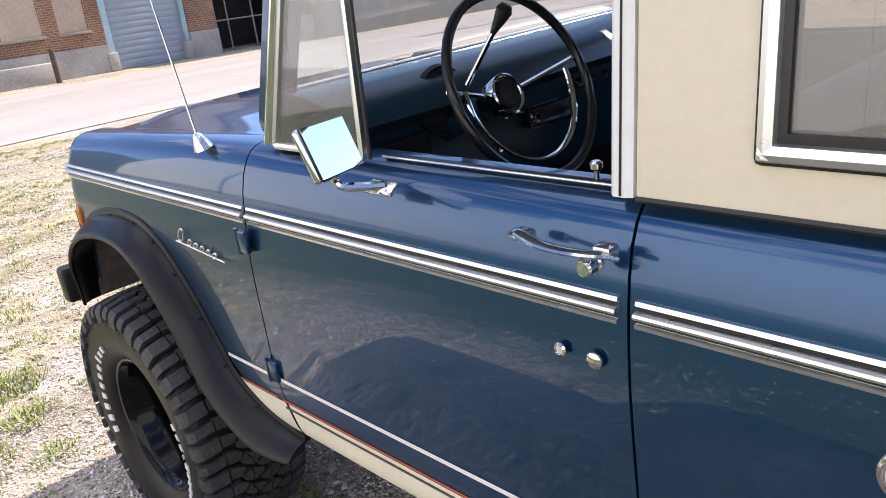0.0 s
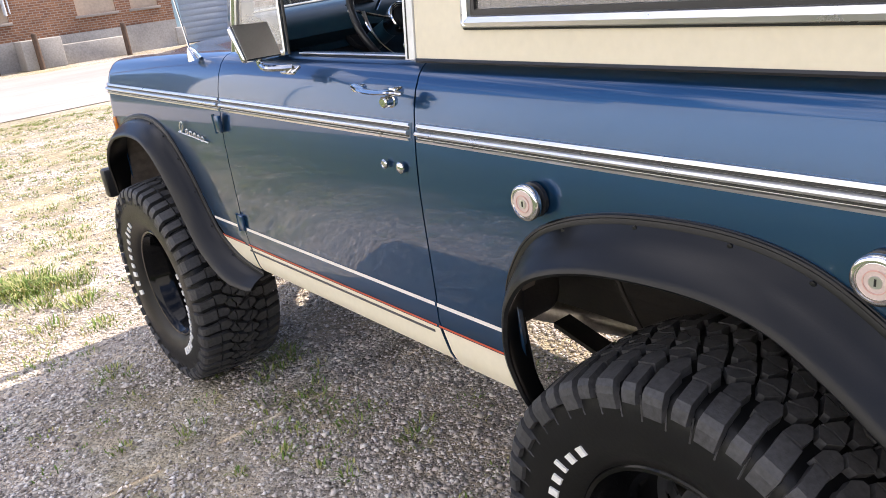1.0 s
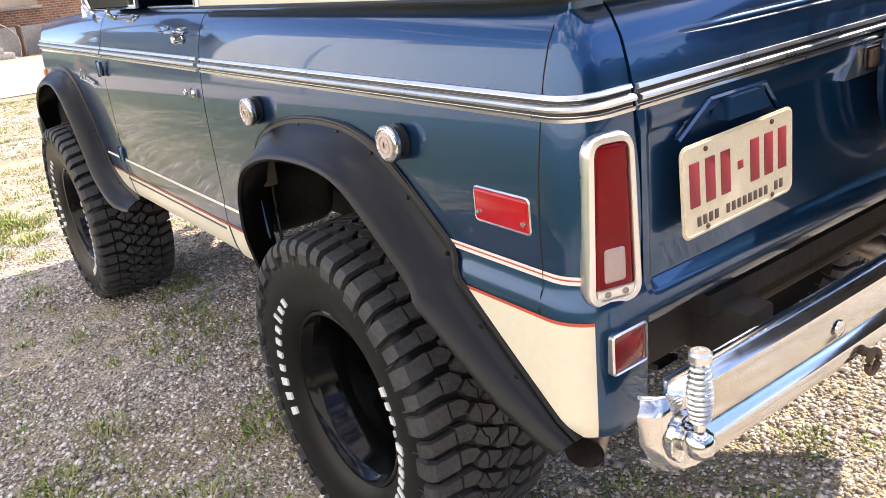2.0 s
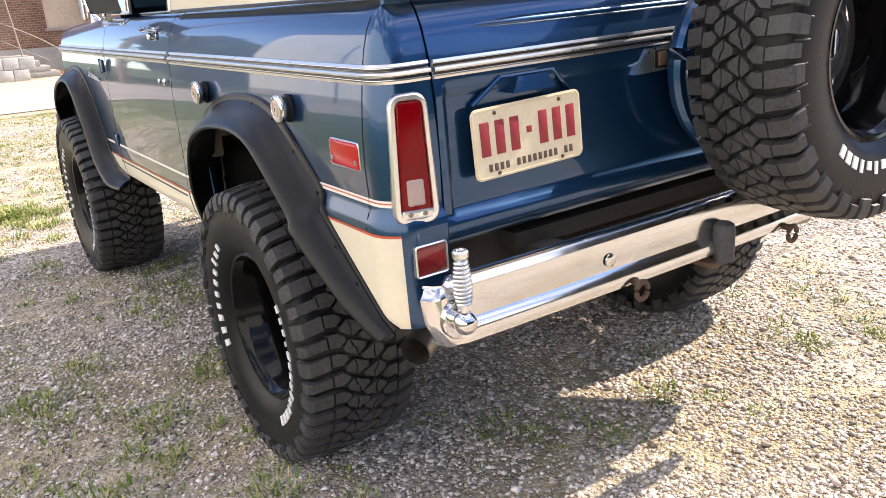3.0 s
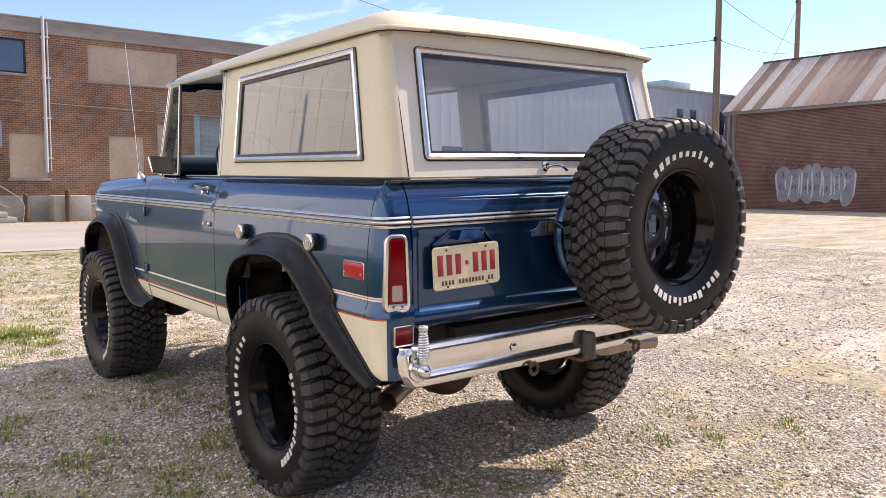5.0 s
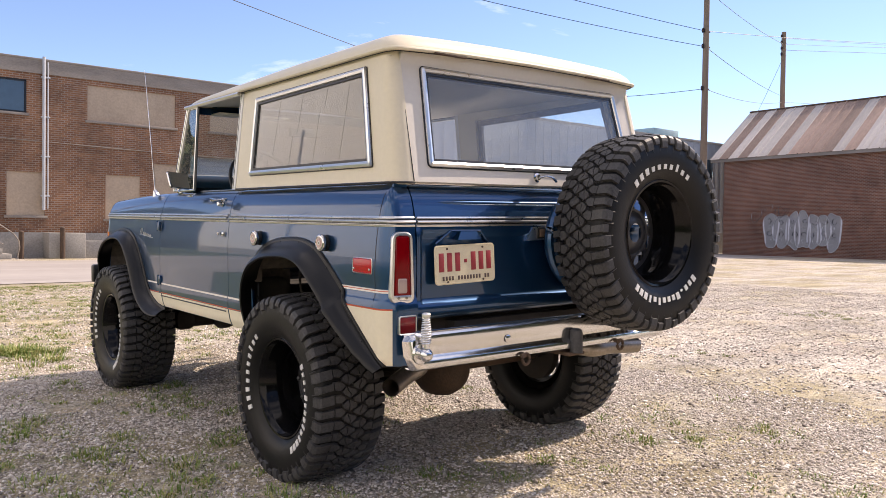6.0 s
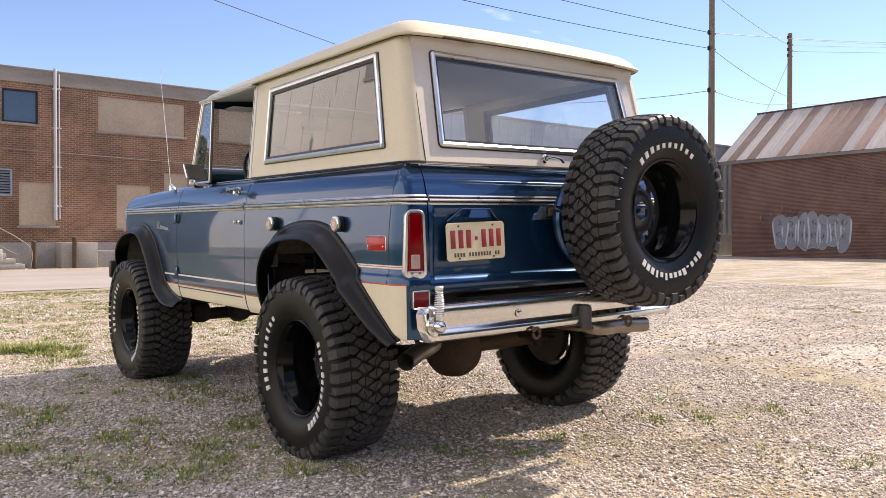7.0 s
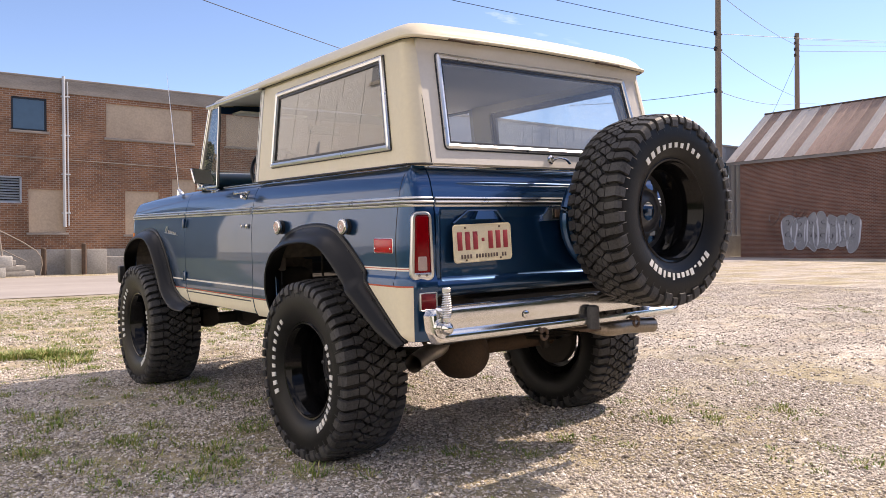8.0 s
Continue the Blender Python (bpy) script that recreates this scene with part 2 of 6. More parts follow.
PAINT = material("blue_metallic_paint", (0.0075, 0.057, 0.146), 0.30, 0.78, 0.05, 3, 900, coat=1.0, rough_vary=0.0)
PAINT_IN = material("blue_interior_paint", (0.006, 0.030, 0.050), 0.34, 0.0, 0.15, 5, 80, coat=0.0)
CREAM = material("cream_paint", (0.68, 0.61, 0.46), 0.42, 0.0, 0.05, 3, 60, coat=0.25)
LIFT = material("ivory_liftgate_paint", (0.60, 0.565, 0.51), 0.45, 0.0, 0.05, 3, 60, coat=0.2)
ROCKER = material("cream_lower_paint", (0.82, 0.75, 0.58), 0.35, 0.0, 0.05, 3, 60, coat=0.4)
CHROME = material("chrome", (0.66, 0.66, 0.66), 0.07, 1.0, 0.03, 5, 30, rough_vary=0.15)
BUMPER = material("hazy_bumper_chrome", (0.70, 0.70, 0.69), 0.15, 1.0, 0.06, 5, 30, rough_vary=0.3)
BRUSHED = material("bright_trim", (0.78, 0.78, 0.77), 0.30, 1.0, 0.03, 4, 18, rough_vary=0.1)
BLACK = material("black_trim_paint", (0.012, 0.012, 0.013), 0.35, 0.0, 0.2, 6, 120)
RUBBER = material("tyre_rubber", (0.050, 0.050, 0.052), 0.52, 0.0, 0.5, 7, 110, bump=0.14)
# black sidewall, darkened further so the tread grooves carry painted shade
SIDEWALL = material("tyre_sidewall_groove_shade", (0.0065, 0.0067, 0.0072), 0.42, 0.0, 0.25, 9, 140, bump=0.05)
FLARE = material("black_flare_plastic", (0.0048, 0.0052, 0.0060), 0.31, 0.0, 0.15, 8, 300, bump=0.03)
RIM = material("gloss_black_wheel_paint", (0.004, 0.004, 0.0045), 0.12, 0.0, 0.25, 8, 120, coat=0.1)
DISC = material("satin_black_wheel_disc", (0.036, 0.037, 0.042), 0.38, 0.0, 0.25, 8, 120, coat=0.2)
WHITE = material("white_lettering", (0.75, 0.75, 0.73), 0.6, 0.0, 0.1, 10, 200)
STRIPE_W = material("white_stripe", (0.78, 0.75, 0.70), 0.4, 0.0, 0.06, 10, 200)
STRIPE_R = material("red_stripe", (0.55, 0.10, 0.05), 0.4, 0.0, 0.1, 10, 200)
RED = material("red_lens", (0.19, 0.0008, 0.004), 0.14, 0.0, 0.15, 14, 60, coat=0.0)
RED_M = material("bright_red_marker_lens", (0.46, 0.004, 0.014), 0.14, 0.0, 0.12, 14, 60, coat=0.3)
RED_L = material("dark_red_reflector", (0.22, 0.012, 0.016), 0.18, 0.0, 0.2, 20, 250, coat=1.0, bump=0.2, bump_scale=260)
CAPFACE = material("pinkish_white_enamel", (0.62, 0.50, 0.46), 0.35, 0.0, 0.1, 20, 250)
CAPRING = material("faded_pink_enamel", (0.60, 0.36, 0.31), 0.4, 0.0, 0.1, 20, 250)
CLEAR = material("clear_lamp_lens", (0.42, 0.31, 0.28), 0.2, 0.0, 0.1, 20, 250, coat=0.5)
AMBER = material("amber_lens", (0.75, 0.22, 0.02), 0.15, 0.0, 0.1, 20, 250, coat=1.0)
PLATE = material("cream_plate_paint", (0.72, 0.64, 0.46), 0.5, 0.0, 0.1, 14, 160)
PLATE_D = material("dark_plate_lettering", (0.10, 0.07, 0.06), 0.6, 0.0, 0.2, 14, 160)
PLATE_R = material("red_plate_paint", (0.30, 0.030, 0.042), 0.5, 0.0, 0.15, 14, 160)
RUST = material("rusty_steel", (0.10, 0.065, 0.045), 0.8, 0.2, 0.4, 7, 80, bump=0.3)
UNDER = material("dark_underbody", (0.030, 0.025, 0.021), 0.8, 0.0, 0.5, 7, 60, bump=0.25)
WELL = material("rust_brown_wheel_well", (0.13, 0.105, 0.088), 0.85, 0.0, 0.55, 6, 40, bump=0.3)
STEEL = material("exhaust_steel", (0.34, 0.30, 0.26), 0.38, 0.9, 0.3, 8, 90)
DARK = material("dark_interior", (0.015, 0.016, 0.02), 0.6, 0.0, 0.2, 8, 90)
LINER = material("light_headliner", (0.74, 0.73, 0.69), 0.7, 0.0, 0.08, 8, 90)
SEAT = material("dark_blue_vinyl", (0.018, 0.03, 0.055), 0.45, 0.0, 0.2, 8, 200, bump=0.1)
# clear glass: most of its film is the painted sky-reflection veil
GLASS = glass_material("clear_glass", (0.95, 0.97, 0.97), 0.05, dust_and_veil=0.09)
GLASS_T = glass_material("tinted_side_glass", (0.60, 0.58, 0.55), 0.09, dust_and_veil=0.17)
MIRROR = material("mirror_glass", (0.85, 0.86, 0.88), 0.02, 1.0, 0.02, 5, 60)
GRAVEL = gravel_material()
STONE = island_material("gravel_stone", [(0.16, 0.134, 0.112), (0.41, 0.358, 0.311), (0.56, 0.497, 0.442), (0.69, 0.62, 0.56), (0.84, 0.79, 0.735)], 0.85)
BLADE = island_material("grass_blades", [(0.085, 0.165, 0.022), (0.15, 0.235, 0.035), (0.29, 0.31, 0.085), (0.45, 0.39, 0.18)], 0.65)
ROADM = material("pale_road_concrete", (0.325, 0.295, 0.275), 0.9, 0.0, 0.25, 0.35, 9, bump=0.2, stretch=(0.25, 1.6, 1))
CONC = material("grey_concrete", (0.34, 0.32, 0.29), 0.9, 0.0, 0.3, 1.2, 18, bump=0.25)
CORNICE = material("weathered_cornice", (0.27, 0.235, 0.20), 0.9, 0.0, 0.3, 1.0, 14, bump=0.2, stretch=(1, 1, 4))
BOARD = material("tan_boarding", (0.46, 0.36, 0.26), 0.8, 0.0, 0.2, 0.9, 14)
BRICK = brick_material("brown_brick", (0.26, 0.118, 0.058), (0.165, 0.073, 0.040), (0.30, 0.235, 0.18), 0.35)
BRICK_R = brick_material("red_brick", (0.225, 0.088, 0.050), (0.14, 0.055, 0.034), (0.29, 0.22, 0.18), 0.30)
GREYW = material("grey_metal_cladding", (0.46, 0.48, 0.50), 0.6, 0.1, 0.08, 0.6, 14)
WOODP = material("weathered_pole_wood", (0.20, 0.15, 0.11), 0.9, 0.0, 0.3, 2, 30, stretch=(3, 3, 0.3), bump=0.3)
WIRE = material("black_cable", (0.02, 0.02, 0.02), 0.6)
SLATE = material("blue_grey_door_paint", (0.30, 0.34, 0.38), 0.6, 0.0, 0.1, 1.5, 20)
TEAL = material("light_blue_frame_paint", (0.32, 0.46, 0.50), 0.7, 0.0, 0.2, 2, 20)
WINDOWG = material("dark_window_glass", (0.03, 0.06, 0.09), 0.05, 0.0, 0.15, 0.7, 6, coat=1.0)
ROOFM = material("rusted_roof_metal", (0.32, 0.215, 0.165), 0.65, 0.1, 0.45, 0.5, 9, stretch=(0.4, 2.5, 1), per_piece=0.35)
GRAF = material("silver_spray_paint", (0.33, 0.325, 0.325), 0.6, 0.0, 0.2, 1.5, 20)
GRAF_L = material("pale_spray_paint", (0.64, 0.64, 0.66), 0.6, 0.0, 0.25, 2.5, 20)
GRAF_D = material("dark_spray_paint", (0.10, 0.095, 0.10), 0.7, 0.0, 0.2, 1.5, 20)
LEAF = material("tree_leaves", (0.06, 0.085, 0.03), 0.8, 0.0, 0.5, 0.5, 6)
RAILM = material("weathered_rail", (0.30, 0.26, 0.22), 0.7, 0.3, 0.3, 6, 60)
WHITEP = material("white_paint", (0.78, 0.78, 0.76), 0.6, 0.0, 0.08, 2, 30)
PALEW = material("off_white_metal_cladding", (0.74, 0.74, 0.71), 0.6, 0.0, 0.10, 0.5, 12)
FLAKY = material("flaking_pale_paint", (0.52, 0.50, 0.46), 0.8, 0.0, 0.3, 3, 20)

for m_, s_ in ((FLARE, 0.30), (RUBBER, 0.30), (SIDEWALL, 0.26), (RIM, 0.16), (RED, 0.25), (PAINT_IN, 0.42), (DARK, 0.25)):
    m_.node_tree.nodes["Principled BSDF"].inputs["Specular IOR Level"].default_value = s_


# ---- mesh helpers ----
def mesh_of(name, bm, mat, sharp=35):
    me = bpy.data.meshes.new(name)
    bm.to_mesh(me)
    bm.free()
    me.materials.append(mat)
    for p in me.polygons:
        p.use_smooth = True
    me.set_sharp_from_angle(angle=radians(sharp))
    return me


FIT = [1.0, 0.0]


def fit_side(s):
    """Left side as measured, right side mirrored about the vehicle's true middle, or the parts in between."""
    FIT[:] = {1: (1.0, 0.0), -1: (1.0, -0.05), 0: (0.97, -0.025)}[s]


def part(name, bm, mat, parent, label="", sharp=35):
    """One mesh object under a thing or under a part."""
    if FIT != [1.0, 0.0]:
        for v in bm.verts:
            v.co.x = v.co.x * FIT[0] + FIT[1]
    ob = new(name, mesh_of(name, bm, mat, sharp))
    ob.parent = parent
    if label:
        ob["label"] = label
    return ob


def thing(name, label, category, kind="", group=""):
    return tagged(new(name), label, category, group, kind)


def quad_grid(bm, pts, close_u=False, close_v=False, skip=None):
    """pts[i][j]: a sheet of quads."""
    vs = [[bm.verts.new(p) for p in row] for row in pts]
    n, k = len(vs), len(vs[0])
    for i in range(n if close_u else n - 1):
        for j in range(k if close_v else k - 1):
            if skip and skip(i, j):
                continue
            q = [vs[i][j], vs[(i + 1) % n][j], vs[(i + 1) % n][(j + 1) % k], vs[i][(j + 1) % k]]
            if len(set(q)) == 4:
                try:
                    bm.faces.new(q)
                except ValueError:
                    pass
    return vs


def tidy(bm, dist=1e-5):
    bmesh.ops.remove_doubles(bm, verts=bm.verts, dist=dist)
    bmesh.ops.recalc_face_normals(bm, faces=bm.faces)
    return bm


def shell(bm, thick):
    """Give an open sheet thickness, away from its normals."""
    bmesh.ops.remove_doubles(bm, verts=bm.verts, dist=2e-4)
    bm.normal_update()
    bmesh.ops.delete(bm, geom=[v for v in bm.verts if not v.link_faces], context="VERTS")
    faces = list(bm.faces)
    back = {}
    for v in list(bm.verts):
        n = Vector()
        for f in v.link_faces:
            n += f.normal * f.calc_area()
        n = n.normalized() if n.length > 1e-12 else Vector((0, 0, 0))
        back[v] = bm.verts.new(v.co - n * thick)
    rims = [e for e in bm.edges if len(e.link_faces) == 1]
    for f in faces:
        bm.faces.new([back[v] for v in reversed(f.verts)])
    for e in rims:
        f = e.link_faces[0]
        a, b = e.verts
        vs = list(f.verts)
        if vs[(vs.index(a) + 1) % len(vs)] is not b:
            a, b = b, a
        try:
            bm.faces.new((b, a, back[a], back[b]))
        except ValueError:
            pass
    bm.normal_update()
    return bm


def face_towards(bm, way):
    """Turn an open sheet so that most of it faces the given way."""
    bm.normal_update()
    s = sum((f.normal * f.calc_area()).dot(Vector(way)) for f in bm.faces)
    if s < 0:
        bmesh.ops.reverse_faces(bm, faces=bm.faces)
    bm.normal_update()
    return bm


def add_box(bm, c, s, bevel=0.0, m=None, seg=2):
    r = bmesh.ops.create_cube(bm, size=1.0)
    vs = r["verts"]
    for v in vs:
        v.co = Vector((v.co.x * s[0], v.co.y * s[1], v.co.z * s[2]))
    if bevel:
        es = list({e for v in vs for e in v.link_edges})
        g = bmesh.ops.bevel(bm, geom=es, offset=bevel, segments=seg, affect="EDGES", profile=0.5)
        vs = list({v for f in g["faces"] for v in f.verts} | {v for v in vs if v.is_valid})
    t = Matrix.Translation(c) @ (m or Matrix())
    bmesh.ops.transform(bm, matrix=t, verts=vs)
    return vs


def box(c, s, bevel=0.0, m=None, seg=2):
    bm = bmesh.new()
    add_box(bm, c, s, bevel, m, seg)
    return bm


def span(x0, x1, y0, y1, z0, z1, bevel=0.0):
    return box(((x0 + x1) / 2, (y0 + y1) / 2, (z0 + z1) / 2), (abs(x1 - x0), abs(y1 - y0), abs(z1 - z0)), bevel)


def frame_of(way, up=(0, 0, 1)):
    w = Vector(way).normalized()
    u = Vector(up)
    if abs(w.dot(u)) > 0.98:
        u = Vector((1, 0, 0))
    a = w.cross(u).normalized()
    return a, a.cross(w).normalized()


def add_tube(bm, pts, r, n=10, cap=True, closed=False, flat=1.0):
    pts = [Vector(p) for p in pts]
    rows = []
    k = len(pts)
    for i, p in enumerate(pts):
        a = pts[(i - 1) % k] if (closed or i) else p
        b = pts[(i + 1) % k] if (closed or i < k - 1) else p
        u, v = frame_of(b - a)
        ri = r[i] if isinstance(r, (list, tuple)) else r
        rows.append([p + ri * (math.cos(t) * u + flat * math.sin(t) * v) for t in (2 * math.pi * j / n for j in range(n))])
    vs = quad_grid(bm, rows, close_u=closed, close_v=True)
    if cap and not closed:
        bm.faces.new(vs[0])
        bm.faces.new(vs[-1])
    return vs


def tube(pts, r, n=10, cap=True, closed=False, flat=1.0):
    bm = bmesh.new()
    add_tube(bm, pts, r, n, cap, closed, flat)
    return tidy(bm)


def add_lathe(bm, prof, m, n=32, closed=False):
    """prof: (radius, height) along the local z axis, laid into the world by m."""
    rows = [[m @ Vector((r * math.cos(t), r * math.sin(t), h)) for t in (2 * math.pi * j / n for j in range(n))] for r, h in prof]
    vs = quad_grid(bm, rows, close_u=closed, close_v=True)
    if not closed:
        for row, (r, h) in ((vs[0], prof[0]), (vs[-1], prof[-1])):
            if r > 1e-4:
                try:
                    bm.faces.new(row)
                except ValueError:
                    pass
    return vs


def lathe(prof, m, n=32, closed=False):
    bm = bmesh.new()
    add_lathe(bm, prof, m, n, closed)
    return tidy(bm, 1e-4)


def along(origin, way):
    """A matrix whose z axis points the given way from origin."""
    return Matrix.Translation(origin) @ Vector(way).to_track_quat("Z", "Y").to_matrix().to_4x4()


def smooth_path(pts, n=8):
    pts = [Vector(p) for p in pts]
    out = []
    for i in range(len(pts) - 1):
        p0, p1, p2, p3 = pts[max(i - 1, 0)], pts[i], pts[i + 1], pts[min(i + 2, len(pts) - 1)]
        for j in range(n):
            t = j / n
            out.append(0.5 * ((2 * p1) + (p2 - p0) * t + (2 * p0 - 5 * p1 + 4 * p2 - p3) * t * t + (3 * p1 - p0 - 3 * p2 + p3) * t ** 3))
    out.append(pts[-1])
    return out


def loop_sweep(corners, section, normal, radius=0.02, seg=4):
    """A closed frame: a section (across, proud) swept round rounded corners that lie in about one plane."""
    cs = [Vector(c) for c in corners]
    n = Vector(normal).normalized()
    path = []
    k = len(cs)
    for i, c in enumerate(cs):
        a, b = (cs[i - 1] - c).normalized(), (cs[(i + 1) % k] - c).normalized()
        half = a.angle(b) / 2
        cut = min(radius / math.tan(half), 0.45 * (cs[i - 1] - c).length, 0.45 * (cs[(i + 1) % k] - c).length)
        p, q = c + a * cut, c + b * cut
        for s in range(seg + 1):
            t = s / seg
            path.append((1 - t) ** 2 * p + 2 * t * (1 - t) * c + t * t * q)
    bm = bmesh.new()
    rows = []
    m = len(path)
    for i, p in enumerate(path):
        d = (path[(i + 1) % m] - path[i - 1]).normalized()
        side = d.cross(n).normalized()
        rows.append([p + side * s + n * h for s, h in section])
    quad_grid(bm, rows, close_u=True, close_v=True)
    return tidy(bm)


def pane_of(corners, thick=0.004):
    bm = bmesh.new()
    f = bm.faces.new([bm.verts.new(c) for c in corners])
    bm.normal_update()
    n = f.normal.copy()
    r = bmesh.ops.extrude_face_region(bm, geom=[f])
    bmesh.ops.translate(bm, verts=[v for v in r["geom"] if isinstance(v, bmesh.types.BMVert)], vec=n * thick)
    bmesh.ops.recalc_face_normals(bm, faces=bm.faces)
    return bm


def lerp(a, b, t):
    return a + (b - a) * t


def table(xs, ys, x):
    return float(np.interp(x, xs, ys))


# ---- ground and road ----
bm = bmesh.new()
def ground_z(x, y):
    """The lot rises a little under the far and the front wheels."""
    a = min(1.0, max(0.0, (x + 0.55) / 1.25))
    b = min(1.0, max(0.0, (y - 0.15) / 2.1))
    fall = min(1.0, max(0.0, (12 - abs(x)) / 8)) * min(1.0, max(0.0, (12 - abs(y - 1)) / 7))
    return (0.036 * a * a * (3 - 2 * a) + 0.035 * b * b * (3 - 2 * b)) * fall


xs = [-400, -120, -40, -15, -8, -5] + [k * 0.25 for k in range(-16, 53)] + [15, 20, 40, 120, 400]
quad_grid(bm, [[(x, y, ground_z(x, y)) for y in xs] for x in xs])
face_towards(bm, (0, 0, 1))
ground = tagged(new("ground", mesh_of("ground", bm, GRAVEL)), "pale gravel lot with sparse grass and bare dirt", "ground", "", "structure")

bm = bmesh.new()
edge = [(-300, 14.5), (-60, 14.0), (-10, 13.2), (0, 13.6), (6, 14.2), (14, 15.5), (30, 18), (60, 22), (300, 24.5)]
quad_grid(bm, [[(x, y + 0.25 * math.sin(x * 1.7), 0.012), (x, 24.9, 0.012)] for x, y in edge])
face_towards(bm, (0, 0, 1))
tagged(new("road", mesh_of("road", bm, ROADM)), "sunlit pale concrete road beside the gravel lot", "road", "", "structure")

# ---- the vehicle ----
car = thing("off_road_vehicle", "lifted dark blue metallic vintage off-roader with cream hardtop", "car")
# it stands on the uneven lot with its right side and its nose a little higher
PIVOT = Matrix.Translation((-0.77, 0, 0))
car.matrix_world = PIVOT @ Matrix.Rotation(radians(0.85), 4, "X") @ Matrix.Rotation(radians(-1.35), 4, "Y") @ PIVOT.inverted()
W = 0.853
RC, YR = 0.085, -0.670          # rear corner radius and where it begins
RF, YF = 0.12, 2.715            # front corner


def plan(u):
    """The body's outline from above, unrolled along u: place and outward normal on the left side."""
    if u < YR:
        e = YR - u
        a = min(e / RC, math.pi / 2)
        rest = max(0.0, e - RC * math.pi / 2)
        return Vector((-W + RC - RC * math.cos(a) + rest, YR - RC * math.sin(a))), Vector((-math.cos(a), -math.sin(a)))
    if u > YF:
        e = u - YF
        a = min(e / RF, math.pi / 2)
        rest = max(0.0, e - RF * math.pi / 2)
        return Vector((-W + RF - RF * math.cos(a) + rest, YF + RF * math.sin(a))), Vector((-math.cos(a), math.sin(a)))
    return Vector((-W, u)), Vector((-1, 0))


def crease(u):
    return table([-0.45, -0.2], [0.845, 0.715], u)


def inset(u, z):
    """How far the skin lies inside the outline at a height."""
    zc = crease(u)
    zs = [0.58, 0.62, zc - 0.05, zc - 0.018, zc + 0.012, zc + 0.035, 0.95, 1.02, 1.08, 1.135, 1.18, 1.22, 1.25, 1.265, 1.273, 1.277]
    tail = table([-0.38, -0.15], [1.0, 0.0], u)
    ds = [0.022, 0.008, lerp(0.006, 0.001, tail), lerp(0.006, 0.000, tail), lerp(0.008, 0.014, tail), lerp(0.010, 0.015, tail), 0.012, 0.014, 0.019, 0.026, 0.034, 0.046, 0.062, 0.076, 0.090, 0.106]
    d = table(zs, ds, z)
    k = min(1.0, max(0.0, (YR + 0.14 - u) / 0.20))
    k = k * k * (3 - 2 * k)
    return lerp(d, min(d, 0.074), k)


def skin(u, z, out=0.0, s=1):
    p, n = plan(u)
    p = p - n * (inset(u, z) - out)
    return Vector((s * p.x, p.y, z))


REAR_ARCH = [(0.375, 0.600), (0.420, 0.72), (0.420, 0.82), (0.395, 0.89), (0.338, 0.958), (0.252, 1.001), (0.14, 1.028), (0.0, 1.038), (-0.11, 1.032), (-0.20, 1.008),
             (-0.285, 0.958), (-0.36, 0.900), (-0.44, 0.830), (-0.52, 0.758), (-0.58, 0.706), (-0.641, 0.654), (-0.707, 0.598)]
FRONT_ARCH = [(2.770, 0.70), (2.765, 0.80), (2.745, 0.89), (2.68, 0.965), (2.57, 1.020), (2.42, 1.048), (2.30, 1.048), (2.21, 1.030), (2.13, 0.99), (2.06, 0.93), (1.99, 0.85),
              (1.93, 0.765), (1.86, 0.69), (1.77, 0.635), (1.665, 0.60), (1.60, 0.59)]


def arch_low(path, y):
    """Lower edge of a panel above a wheel opening."""
    best = None
    for (y0, z0), (y1, z1) in zip(path, path[1:]):
        if min(y0, y1) <= y <= max(y0, y1) and abs(y1 - y0) > 1e-6:
            z = lerp(z0, z1, (y - y0) / (y1 - y0))
            best = z if best is None else max(best, z)
    return None if best is None else best - 0.004


def nose_drop(u, z):
    """The shoulder falls towards the front of the fenders."""
    k = 0.34 * min(1.0, max(0.0, (u - 1.70) / 1.10)) ** 1.5
    return z - k * max(0.0, z - 1.152)


HEIGHTS = [1.02, 1.05, 1.08, 1.108, 1.135, 1.158, 1.18, 1.20, 1.22, 1.236, 1.25, 1.265, 1.273, 1.277]


def panel(u0, u1, n, low, s, thick=0.016, top_in=0.05):
    """A side panel from u0(z) to u1(z), down to low(u), rolled over at the top."""
    bm = bmesh.new()
    rows = []
    for i in range(n + 1):
        t = i / n
        um = lerp(u0(1.0), u1(1.0), t)
        zl = low(um)
        zc = crease(um)
        zs = [max(zl, z) for z in (zl, 0.60, 0.62, 0.645, zc - 0.05, zc - 0.018, zc - 0.003, zc + 0.012, zc + 0.035, lerp(zc + 0.035, 0.95, 0.5), 0.95, 0.985)]
        col = []
        for z in zs + HEIGHTS:
            if z < zl:
                z = zl
            q = skin(lerp(u0(z), u1(z), t), z, 0, s)
            q.z = nose_drop(um, q.z)
            col.append(q)
        p, nrm = plan(um)
        last = col[-1]
        room = 1.0 if YR < um < YF else (RF if um > YF else RC) - inset(um, 1.277) - 0.004
        q = last - Vector((s * nrm.x, nrm.y, 0)) * max(0.002, min(top_in, room))
        col.append(q)
        rows.append(col)
    quad_grid(bm, rows)
    face_towards(bm, (-s, -0.001, 0.2))
    return shell(bm, thick)


def door_front(z):
    return table([0.58, 0.75, 1.28], [1.590, 1.667, 1.675], z)


def door_rear(z):
    return table([0.58, 0.70, 1.28], [0.628, 0.672, 0.690], z)


GAP = 0.0024


def low_front(u):
    a = arch_low(FRONT_ARCH, u)
    return a if a is not None else (0.60 if u < 2 else 0.70)


